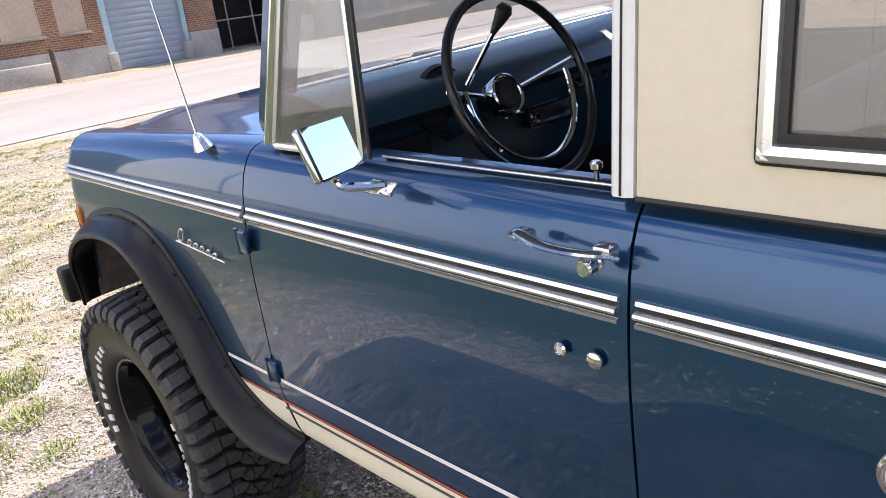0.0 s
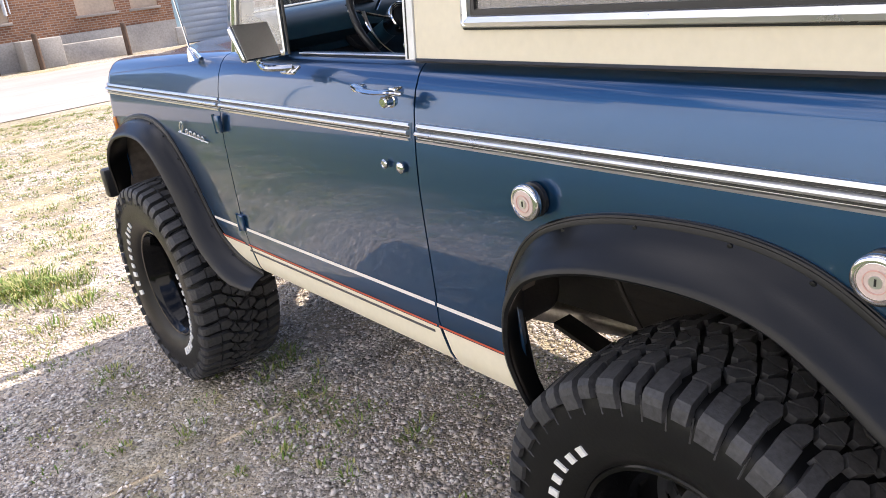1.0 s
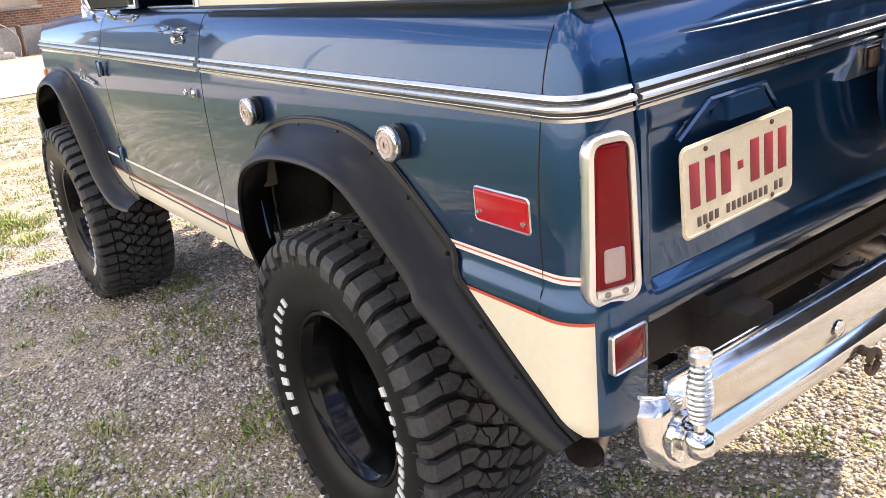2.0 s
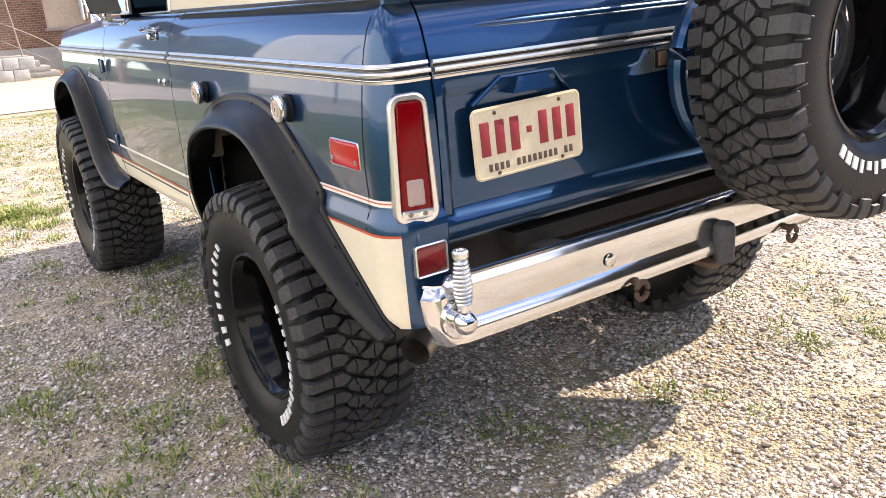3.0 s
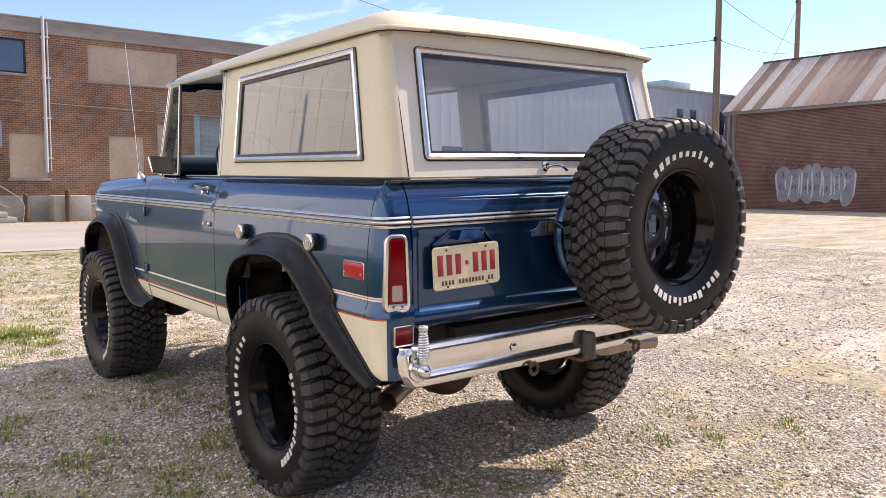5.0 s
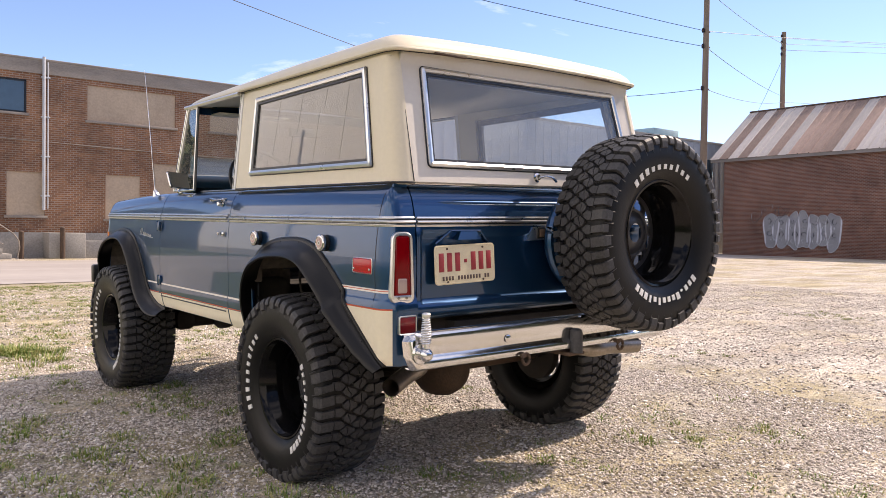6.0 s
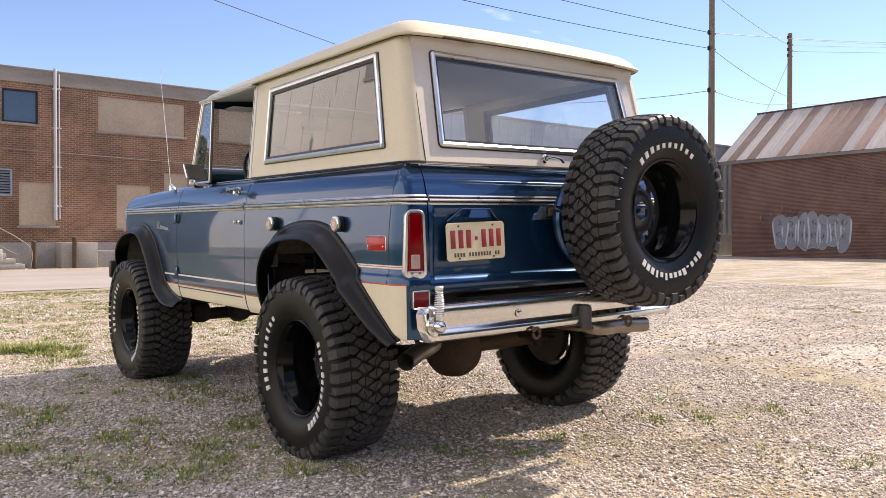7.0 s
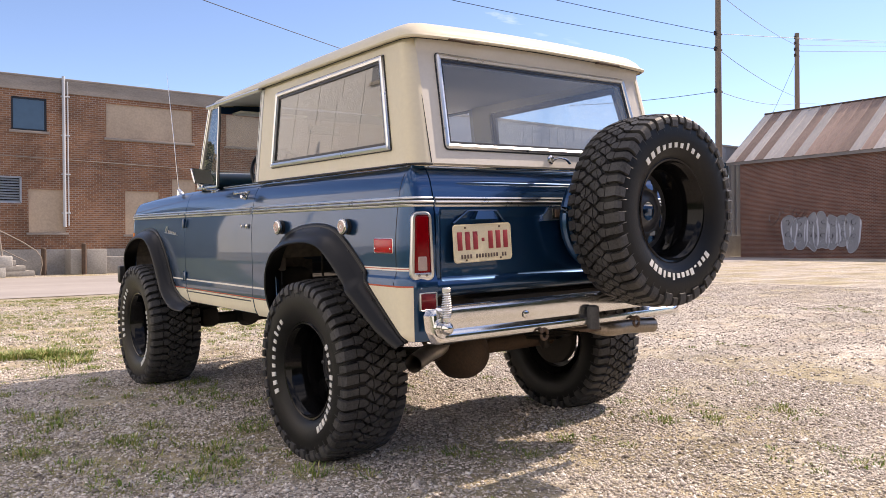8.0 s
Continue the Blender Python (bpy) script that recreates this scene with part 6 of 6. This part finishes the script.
# roller door and dark open bay
x0, x1, z0, z1 = GAR
gd = part("roller_door", span(x0 + 0.25, x1 - 0.15, FY + 0.20, FY + 0.26, 0.02, z1), SLATE, warehouse, "blue-grey roller door")
for k in range(18):
    part("slat", span(x0 + 0.26, x1 - 0.16, FY + 0.185, FY + 0.198, 0.10 + k * 0.21, 0.28 + k * 0.21, 0.006), SLATE, gd)
for x, w in ((x0 + 0.13, 0.22), (x1 - 0.08, 0.14)):
    part("door_jamb", span(x - w / 2, x + w / 2, FY + 0.04, FY + 0.30, 0.55, z1), TEAL, gd, "peeling light blue jamb")
    part("jamb_base", span(x - w / 2 - 0.12, x + w / 2 + 0.02, FY - 0.12, FY + 0.30, 0.0, 0.62, 0.05), CONC, gd)
x0, x1, z0, z1 = BAY
# the lining's near-black colour stands in for the shade inside the bay
bm = span(x0, x1, FY + 3.2, FY + 3.3, 0, z1)
add_box(bm, (x0 - 0.05, FY + 1.8, 2.1), (0.1, 3.0, 4.2))
add_box(bm, (x1 + 0.05, FY + 1.8, 2.1), (0.1, 3.0, 4.2))
add_box(bm, ((x0 + x1) / 2, FY + 1.8, z1 + 0.05), (x1 - x0, 3.0, 0.1))
part("bay_lining", bm, UNDER, warehouse)
bm = bmesh.new()
for x in (14.3, 15.4, 16.5):
    add_tube(bm, [(x, FY + 0.4, 0), (x, FY + 0.4, 3.0)], 0.035, 8)
add_tube(bm, [(x0, FY + 0.4, 1.15), (x1, FY + 0.4, 1.15)], 0.03, 8)
part("bay_railing", bm, STEEL, warehouse)
# loading dock block, bollards and steps
dock = thing("dock_block", "low grey concrete loading dock block against the brick wall", "loading dock")
part("block", span(4.05, 5.25, FY - 1.0, FY - 0.05, 0, 0.90, 0.03), CONC, dock)
part("block", span(5.25, 7.4, FY - 0.7, FY - 0.05, 0, 0.62, 0.03), CONC, dock)
for k, (x, y, h) in enumerate(((4.45, FY - 1.15, 1.10), (7.2, FY - 1.1, 1.05), (3.2, FY - 0.9, 0.95))):
    tagged(new("bollard", mesh_of("bollard", lathe([(0.085, 0), (0.085, h - 0.03), (0.06, h), (0, h + 0.01)], along((x, y, 0), (0, 0, 1)), 14), RUST)), "rusty brown steel bollard standing by the dock", "bollard", "bollards by the dock")
steps = thing("dock_steps", "grey concrete steps with a thin pipe handrail", "steps")
for k in range(4):
    part("step", span(0.3, 2.0 + 0.28 * k, FY - 1.3, FY - 0.05, 0.54 - 0.18 * k, 0.72 - 0.18 * k, 0.012), CONC, steps)
part("handrail", tube(smooth_path([(0.3, FY - 1.25, 1.95), (1.0, FY - 1.25, 1.92), (2.90, FY - 1.25, 0.86), (3.02, FY - 1.25, 0.05)], 4), 0.020, 8), RAILM, steps)
part("handrail", tube([(0.3, FY - 1.25, 1.42), (1.0, FY - 1.25, 1.38), (2.6, FY - 1.25, 0.50)], 0.016, 8), RAILM, steps)
wall_blk = thing("painted_block_wall", "low block wall with flaking white paint", "wall")
for k in range(4):
    for r in range(2):
        part("concrete_block", span(0.05 + 0.44 * k + 0.2 * (r % 2), 0.48 + 0.44 * k + 0.2 * (r % 2), 25.6, 25.86, 0.35 * r, 0.34 + 0.35 * r, 0.02), FLAKY, wall_blk)
gate_f = thing("chain_link_gate", "galvanised chain-link gate panel leaning above the block wall", "gate")
part("gate_tube", tube([(1.72, 25.73, 0.70), (1.52, 25.73, 2.65), (-0.3, 25.73, 2.65), (-0.3, 25.73, 0.70)], 0.026, 8), RAILM, gate_f)
part("gate_tube", tube([(-0.3, 25.73, 1.68), (1.62, 25.73, 1.68)], 0.02, 8), RAILM, gate_f)
for k in range(-12, 14):
    for sg in (1, -1):
        lo, hi = 0.72, 2.63
        x0 = 0.66 + 0.14 * k
        a, b = (x0 - sg * 0.9, lo), (x0 + sg * 0.9, hi)
        f0, f1 = sorted(((-0.28 - a[0]) / (b[0] - a[0]), (1.54 - a[0]) / (b[0] - a[0])))
        f0, f1 = max(0.0, f0), min(1.0, f1)
        if f1 > f0 + 0.02:
            part("mesh_wire", tube([(lerp(a[0], b[0], f), 25.73, lerp(lo, hi, f)) for f in (f0, f1)], 0.004, 4), RAILM, gate_f)

# ---- grey warehouse farther along ----
grey = thing("grey_warehouse", "long pale grey metal-clad warehouse with concrete base", "building")
GY = 26.0
bm = span(18.2, 95, GY, GY + 22, 1.31, 6.95)
part("clad_wall", bm, GREYW, grey)
for k in range(90):
    part("cladding_rib", span(18.3 + k * 0.6, 18.34 + k * 0.6, GY - 0.014, GY - 0.001, 1.35, 6.92), GREYW, grey)
part("concrete_base", span(18.1, 95.1, GY - 0.08, GY + 22, 0, 1.31), CONC, grey)
part("parapet", span(18.1, 95.1, GY - 0.06, GY + 22, 6.95, 7.08), CONC, grey)
part("dark_doorway", span(20.2, 21.6, GY - 0.03, GY, 0.9, 3.1), DARK, grey)
part("vent_box", span(37.3, 39.8, GY + 0.6, GY + 2.4, 7.08, 7.60, 0.02), TEAL, grey)
for x, z0, z1 in ((38.0, 5.0, 5.9), (39.3, 5.0, 5.9), (42.3, 4.55, 5.95)):
    part('window', span(x - 0.27, x + 0.27, GY - 0.05, GY - 0.002, z0, z1, 0.01), WINDOWG, grey)

# ---- red brick shed with a rusted metal roof ----
shed = thing("brick_shed", "low red brick building with rusty metal roof and graffiti", "building")
BX = 41.0
bm = span(BX, BX + 8.2, -25, 24.15, 0, 5.75)
for yy in (24.15, -25):
    bmv = [bm.verts.new(p) for p in ((BX, yy, 5.75), (BX + 8.2, yy, 5.75), (BX + 4.1, yy, 9.05))]
    bm.faces.new(bmv)
part("brick_wall", bm, BRICK_R, shed)
part("fascia", span(BX - 0.32, BX - 0.24, -25.3, 24.88, 5.58, 5.76), CORNICE, shed)
part("soffit", span(BX - 0.30, BX, -25.2, 24.86, 5.70, 5.76), CORNICE, shed)
sl = Vector((4.45, 0, 3.35))
up = Vector((-sl.z, 0, sl.x)).normalized()
bm = bmesh.new()
w = 0.62
corr = [(0.0, 0.0), (0.03, 0.045), (0.07, 0.045), (0.10, 0.0), (0.32, 0.0), (0.36, 0.015), (0.40, 0.0), (w, 0.0)]
rows = [[Vector((0, dy, 0)) + up * dz for dy, dz in corr], [Vector((sl.x, dy, sl.z)) + up * dz for dy, dz in corr]]
quad_grid(bm, rows)
face_towards(bm, (-0.5, 0, 1))
shell(bm, 0.008)
sheet = mesh_of("roof_sheet", bm, ROOFM)
gs = random.Random(8)
ROOF_L = material("bare_roof_metal", (0.50, 0.44, 0.39), 0.5, 0.2, 0.25, 0.6, 9, stretch=(0.4, 2.5, 1), per_piece=0.15)
sheet_l = sheet.copy()
sheet_l.materials.clear()
sheet_l.materials.append(ROOF_L)
for k in range(80):
    o = new("roof_sheet", sheet_l if gs.random() < 0.30 else sheet)
    o.parent = shed
    o.location = (BX - 0.36, 24.30 - k * w, 5.76 + 0.004 * (k % 2))
part("roof_back", pane_of([(BX + 4.09, -25.2, 9.10), (BX + 8.6, -25.2, 5.7), (BX + 8.6, 24.9, 5.7), (BX + 4.09, 24.9, 9.10)], 0.03), ROOFM, shed)
part("ridge_cap", tube([(BX + 4.1, -25.3, 9.13), (BX + 4.1, 24.93, 9.13)], 0.10, 8, flat=0.6), RUST, shed)
# sprayed shapes on the wall: rounded silver forms with dark outlines
gg = random.Random(12)
def spray_blob(y, z, wy, hz, seed, off, mat, name):
    """A flat rounded letter-like form on the shed's wall."""
    pts = []
    for a in range(40):
        th = 2 * math.pi * a / 40
        c_, s_ = math.cos(th), math.sin(th)
        wob = 1 + 0.09 * math.sin(3 * th + seed) + 0.05 * math.sin(5 * th + 2.3 * seed)
        pts.append((BX - off, y + math.copysign(abs(c_) ** 0.78, c_) * wy * wob, z + math.copysign(abs(s_) ** 0.78, s_) * hz * wob))
    bm = bmesh.new()
    bm.faces.new([bm.verts.new(p) for p in pts])
    part(name, face_towards(bm, (-1, 0, 0)), mat, shed)
    return pts


y = 21.05
k = 0
while y > 16.9:
    wd = 0.36 + gg.random() * 0.16
    hh = 0.84 + gg.random() * 0.22
    zc = 1.46 + gg.uniform(-0.10, 0.12)
    edge_ = spray_blob(y, zc, wd, hh, k, 0.004 + 0.002 * (k % 2), GRAF, "silver_fill")
    part("pale_outline", tube([(BX - 0.012 - 0.002 * (k % 2), p[1], p[2]) for p in edge_], 0.050, 5, closed=True, flat=0.2), GRAF_L, shed)
    for q in range(4):
        zz = zc + hh * (-0.55 + 0.36 * q)
        yc = y + wd * gg.uniform(-0.3, 0.3)
        ry, rz = wd * gg.uniform(0.22, 0.45), hh * gg.uniform(0.08, 0.16)
        a0 = gg.uniform(0, 6)
        pts = [(BX - 0.012, yc + ry * math.cos(a0 + t), zz + rz * math.sin(a0 + t)) for t in (0.0, 0.8, 1.6, 2.4, 3.2, 4.0, 4.8)]
        part("dark_stroke" if q % 2 else "pale_stroke", tube(smooth_path(pts, 3), 0.034, 4, flat=0.2), GRAF_D if q % 2 else GRAF_L, shed)
    y -= wd * 1.45
    k += 1
for k in range(9):
    yy = 23.2 - gg.random() * 3 if k < 4 else 15.8 - gg.random() * 4
    zz = 1.2 + gg.random() * 1.6
    pts = [(BX - 0.006, yy + 0.35 * math.sin(q * 0.9 + k), zz + 0.28 * math.cos(q * 1.4 + k) + 0.02 * q) for q in range(9)]
    part("thin_scrawl", tube(smooth_path(pts, 3), 0.018, 4, flat=0.2), GRAF_D if k % 2 else GRAF, shed)

# ---- poles and overhead cables ----
def utility_pole(x, y, h, r, arms):
    p = thing("utility_pole", "weathered wooden utility pole with overhead cables", "utility pole", group="utility poles")
    part("pole", tube([(x, y, 0), (x, y, h * 0.5), (x + 0.02, y, h)], [r, r * 0.88, r * 0.72], 14), WOODP, p)
    for z in arms:
        part("insulator", lathe([(0.05, -0.1), (0.07, -0.05), (0.05, 0.0), (0.07, 0.05), (0.04, 0.1), (0, 0.1)], along((x - r - 0.05, y, z), (0, 0, 1)), 10), DARK, p)
        part("bracket", box((x, y, z), (2 * r + 0.25, 0.06, 0.06)), RUST, p)
    return p


P1, P2 = (29.5, 18.0), (48.9, 24.85)
utility_pole(*P1, 12.6, 0.17, (10.43, 9.72, 7.82))
utility_pole(*P2, 14.9, 0.20, (14.6, 14.2, 13.8, 13.4))
utility_pole(-6.0, 24.0, 13.5, 0.17, (12.6, 12.0))
utility_pole(92.0, 20.0, 22.0, 0.22, (21, 20))


def cable(a, b, sag, r=0.013):
    a, b = Vector(a), Vector(b)
    pts = [a.lerp(b, t) - Vector((0, 0, sag * 4 * t * (1 - t))) for t in np.linspace(0, 1, 17)]
    ob = new("overhead_cable", mesh_of("overhead_cable", tube(pts, r, 5), WIRE))
    tagged(ob, "black overhead cable slung between wooden poles", "cable", "overhead cables")


cable((*P1, 10.43), (-6, 24, 12.9), 0.4)
cable((*P1, 9.72), (-6, 24, 12.2), 0.6)
cable((*P1, 10.43), (92, 20, 20.6), 0.6)
cable((*P1, 7.82), (*P2, 10.2), 0.3)
cable((*P2, 10.2), (92, 20, 15.0), 0.5)
cable((*P1, 7.82), (24.0, 22.0, 7.2), 0.1)
cable((*P1, 12.3), (*P2, 14.1), 0.2)
cable((*P1, 9.72), (*P2, 10.6), 0.2)
cable((*P2, 14.5), (120, 20, 24), 0.5, 0.012)
cable((*P2, 14.1), (120, 12, 23), 0.5, 0.012)
cable((*P2, 13.7), (120, 4, 21), 0.5, 0.014)
cable((*P2, 13.2), (43.5, 24.4, 7.2), 0.1, 0.012)
cable((-6, 24, 12.2), (27, 29, 8.5), 0.3, 0.016)

# ---- pale warehouse behind the camera, seen as reflections, and added unseen trees ----
pale = thing("pale_warehouse", "long off-white corrugated metal warehouse with stepped roofline", "building")
PX = -13.5
EAVES = [(-34.0, -9.0, 8.4), (-9.0, 12.0, 9.6), (12.0, 21.0, 8.6), (21.0, 33.0, 9.6)]
for y0, y1, h in EAVES:
    w_ = part("metal_wall", span(PX - 12, PX, y0, y1, 0.5, h), PALEW, pale)
    for k in range(int((y1 - y0) / 1.9)):
        part("cladding_rib", span(PX + 0.001, PX + 0.03, y0 + 0.4 + k * 1.9, y0 + 0.47 + k * 1.9, 0.55, h - 0.05), PALEW, w_)
    part("parapet_cap", span(PX - 12, PX + 0.08, y0, y1, h, h + 0.12), CORNICE, pale)
part("concrete_base", span(PX - 12, PX + 0.05, -34, 33, 0, 0.5), CONC, pale)


def tree_line(name, spots, seed):
    r = np.random.RandomState(seed)
    V, F = [], []
    for x, y, h, w in spots:
        for _ in range(1100):
            d = r.normal(size=3)
            d /= np.linalg.norm(d)
            q = d * (r.rand() ** 0.33)
            c = np.array((x + q[0] * w * (0.8 + 0.3 * math.sin(7 * d[2] + x)), y + q[1] * w, h * 0.52 + q[2] * h * 0.48))
            s = 0.40 + 0.35 * r.rand()
            a, b = r.normal(size=3), r.normal(size=3)
            a /= np.linalg.norm(a)
            b /= np.linalg.norm(b)
            k = len(V)
            V += [tuple(c + a * s), tuple(c + b * s), tuple(c - a * s * 0.8), tuple(c - b * s * 0.9)]
            F.append((k, k + 1, k + 2, k + 3))
    me = bpy.data.meshes.new(name)
    me.from_pydata(V, [], F)
    me.materials.append(LEAF)
    return tagged(new(name, me), "unseen line of leafy green trees added to darken reflections", "trees", "", "stuff")


# trees out of view, added to darken what the paintwork reflects
rt = random.Random(21)
tree_line("far_woods", [(-16 + k * 1.7 + rt.random() * 2, -33 + k * 0.12 - rt.random() * 7, 9.5 + rt.random() * 3.0, 3.4 + rt.random() * 1.6) for k in range(34)]
          + [(-12 - k * 1.5 - rt.random() * 2, 38 + k * 2.2 + rt.random() * 4, 6.5 + rt.random() * 3.0, 3.2 + rt.random() * 1.4) for k in range(14)], 4)

# ---- loose gravel ----
def stones(name, count, x0, x1, y0, y1, s0, s1, seed):
    r = np.random.RandomState(seed)
    base = np.array([(1, 0, 0), (0, 1, 0), (-1, 0, 0), (0, -1, 0), (0, 0, 1), (0, 0, -0.6)], float)
    tri = np.array([(0, 1, 4), (1, 2, 4), (2, 3, 4), (3, 0, 4), (1, 0, 5), (2, 1, 5), (3, 2, 5), (0, 3, 5)])
    pos = np.stack([r.uniform(x0, x1, count), r.uniform(y0, y1, count)], 1)
    thick = np.array([noise.noise((px * 1.3, py * 1.3, 5.0)) + 0.6 * noise.noise((px * 4.0, py * 4.0, 2.0)) for px, py in pos])
    pos = pos[(thick > r.uniform(-0.75, 0.25, count)) & (pos[:, 0] > -2.5 - 0.6 * np.sin(pos[:, 1] * 1.1) - r.rand(count))]
    count = len(pos)
    size = s0 + (s1 - s0) * r.rand(count) ** 2.7
    ang = r.uniform(0, 2 * math.pi, count)
    shape = base[None] * r.uniform(0.55, 1.25, (count, 6, 1)) + r.normal(scale=0.16, size=(count, 6, 3))
    shape[:, :, 2] *= r.uniform(0.45, 0.85, (count, 1))
    c, s = np.cos(ang), np.sin(ang)
    x = shape[:, :, 0] * c[:, None] - shape[:, :, 1] * s[:, None]
    y = shape[:, :, 0] * s[:, None] + shape[:, :, 1] * c[:, None]
    v = np.stack([x, y, shape[:, :, 2]], 2) * size[:, None, None]
    v[:, :, 0] += pos[:, 0, None]
    v[:, :, 1] += pos[:, 1, None]
    v[:, :, 2] += (size * 0.18 + np.array([ground_z(px, py) for px, py in pos]))[:, None]
    f = (tri[None] + (np.arange(count) * 6)[:, None, None]).reshape(-1, 3)
    me = bpy.data.meshes.new(name)
    v = v.reshape(-1, 3)
    me.vertices.add(len(v))
    me.vertices.foreach_set("co", v.ravel())
    me.loops.add(len(f) * 3)
    me.loops.foreach_set("vertex_index", f.ravel().astype(np.int32))
    me.polygons.add(len(f))
    me.polygons.foreach_set("loop_start", np.arange(0, len(f) * 3, 3, dtype=np.int32))
    me.update(calc_edges=True)
    me.materials.append(STONE)
    return tagged(new(name, me), "loose pale grey and tan gravel stones", "gravel", "", "stuff")


stones("gravel", 270000, -2.6, 2.6, -2.2, 3.6, 0.0032, 0.0118, 1)
stones("gravel", 210000, -4.5, 14.0, -3.0, 12.0, 0.006, 0.019, 2)

# ---- grass ----
def blades(name, tufts, seed, label):
    r = np.random.RandomState(seed)
    V, F = [], []
    for x, y, n, h, w in tufts:
        n, h = int(n * 1.9), h * 0.72
        gz = ground_z(x, y)
        for _ in range(n):
            a = r.uniform(0, 2 * math.pi)
            d = w * r.rand() ** 0.6
            bx, by = x + d * math.cos(a), y + d * math.sin(a)
            lean = r.uniform(0.3, 1.5)
            hh = h * r.uniform(0.5, 1.1)
            da = a + r.normal(scale=0.7)
            wx, wy = -math.sin(da), math.cos(da)
            wd = r.uniform(0.0015, 0.0034) * (1 + h * 4)
            k = len(V)
            ux, uy = math.cos(da) * lean * hh, math.sin(da) * lean * hh
            V += [(bx - wx * wd, by - wy * wd, gz), (bx + wx * wd, by + wy * wd, gz),
                  (bx + ux * 0.4 + wx * wd * 0.8, by + uy * 0.4 + wy * wd * 0.8, gz + hh * 0.62), (bx + ux * 0.4 - wx * wd * 0.8, by + uy * 0.4 - wy * wd * 0.8, gz + hh * 0.62),
                  (bx + ux, by + uy, gz + hh * (1.0 - 0.35 * lean))]
            F += [(k, k + 1, k + 2, k + 3), (k + 3, k + 2, k + 4)]
    me = bpy.data.meshes.new(name)
    me.from_pydata(V, [], F)
    me.materials.append(BLADE)
    return tagged(new(name, me), label, "grass", "", "stuff")


rg = random.Random(77)
tufts = [(-1.16, 4.17, 260, 0.13, 0.20), (-1.40, 4.28, 200, 0.12, 0.20), (-1.65, 4.35, 120, 0.10, 0.18), (-0.95, 4.05, 90, 0.10, 0.14), (-1.15, 3.85, 70, 0.08, 0.14), (-1.0, 3.62, 46, 0.10, 0.11), (-1.22, 3.40, 34, 0.09, 0.10), (-1.78, 0.50, 26, 0.06, 0.12), (1.59, -0.85, 14, 0.06, 0.03),
         (-0.84, -0.42, 14, 0.05, 0.05), (0.9, -0.5, 12, 0.035, 0.06), (1.25, -0.4, 30, 0.035, 0.18), (1.5, -0.2, 26, 0.035, 0.15), (2.1, -0.3, 20, 0.04, 0.12)]
# flat rosettes of weeds
for x, y in [(-1.27, 1.01), (-0.9, 0.64), (-1.15, 0.43), (-1.16, 0.17), (-1.34, 1.97), (-1.0, -0.24), (-1.17, 2.62), (-1.47, 0.8), (-0.33, -0.37), (0.16, -0.56), (-0.13, -0.61),
             (-1.42, -0.06), (1.49, -0.9), (0.8, -0.66), (-0.76, 0.85), (-1.9, 0.82), (-1.04, 3.21), (-0.63, 1.22), (-0.71, 1.46), (-0.88, 2.24), (-1.6, 1.5), (-1.75, 2.4)]:
    big = rg.uniform(0.6, 1.3)
    tufts.append((x, y, int(34 * big), 0.050 * big, 0.085 * big))
    for q in range(5):
        tufts.append((x + rg.gauss(0, 0.14), y + rg.gauss(0, 0.14), rg.randint(8, 18), rg.uniform(0.015, 0.035), 0.06))
for k in range(13000):
    x = rg.uniform(-7, 9)
    y = rg.uniform(-2.0, 13.0)
    f = noise.noise(Vector((x * 0.55, y * 0.55, 3.1))) + 0.5 * noise.noise(Vector((x * 1.9, y * 1.9, 8.0)))
    lim = 0.19 if y < 3.0 else (0.0 if y < 5 else -0.15)
    if x > 2.0:
        lim += 0.18
    if -3.0 < x < 1.2 and 2.7 < y < 9.5:
        lim -= 0.24
    if f > lim and not (-0.95 < x < 0.95 and -0.3 < y < 2.6 and rg.random() < 0.6):
        tufts.append((x, y, rg.randint(5, 16), rg.uniform(0.012, 0.042) * (1.3 if y > 4 else 1), rg.uniform(0.03, 0.10)))
# thin weeds in the worn strip beside the vehicle
for k in range(800):
    x, y = rg.uniform(-2.7, -0.55), rg.uniform(-1.6, 2.9)
    if noise.noise(Vector((x * 1.5, y * 1.5, 6.4))) + 0.4 * noise.noise(Vector((x * 4.0, y * 4.0, 1.0))) > 0.14:
        tufts.append((x, y, rg.randint(4, 12), rg.uniform(0.02, 0.06), rg.uniform(0.03, 0.08)))
blades("grass", tufts, 9, "thin tufts of green and dry grass in gravel")
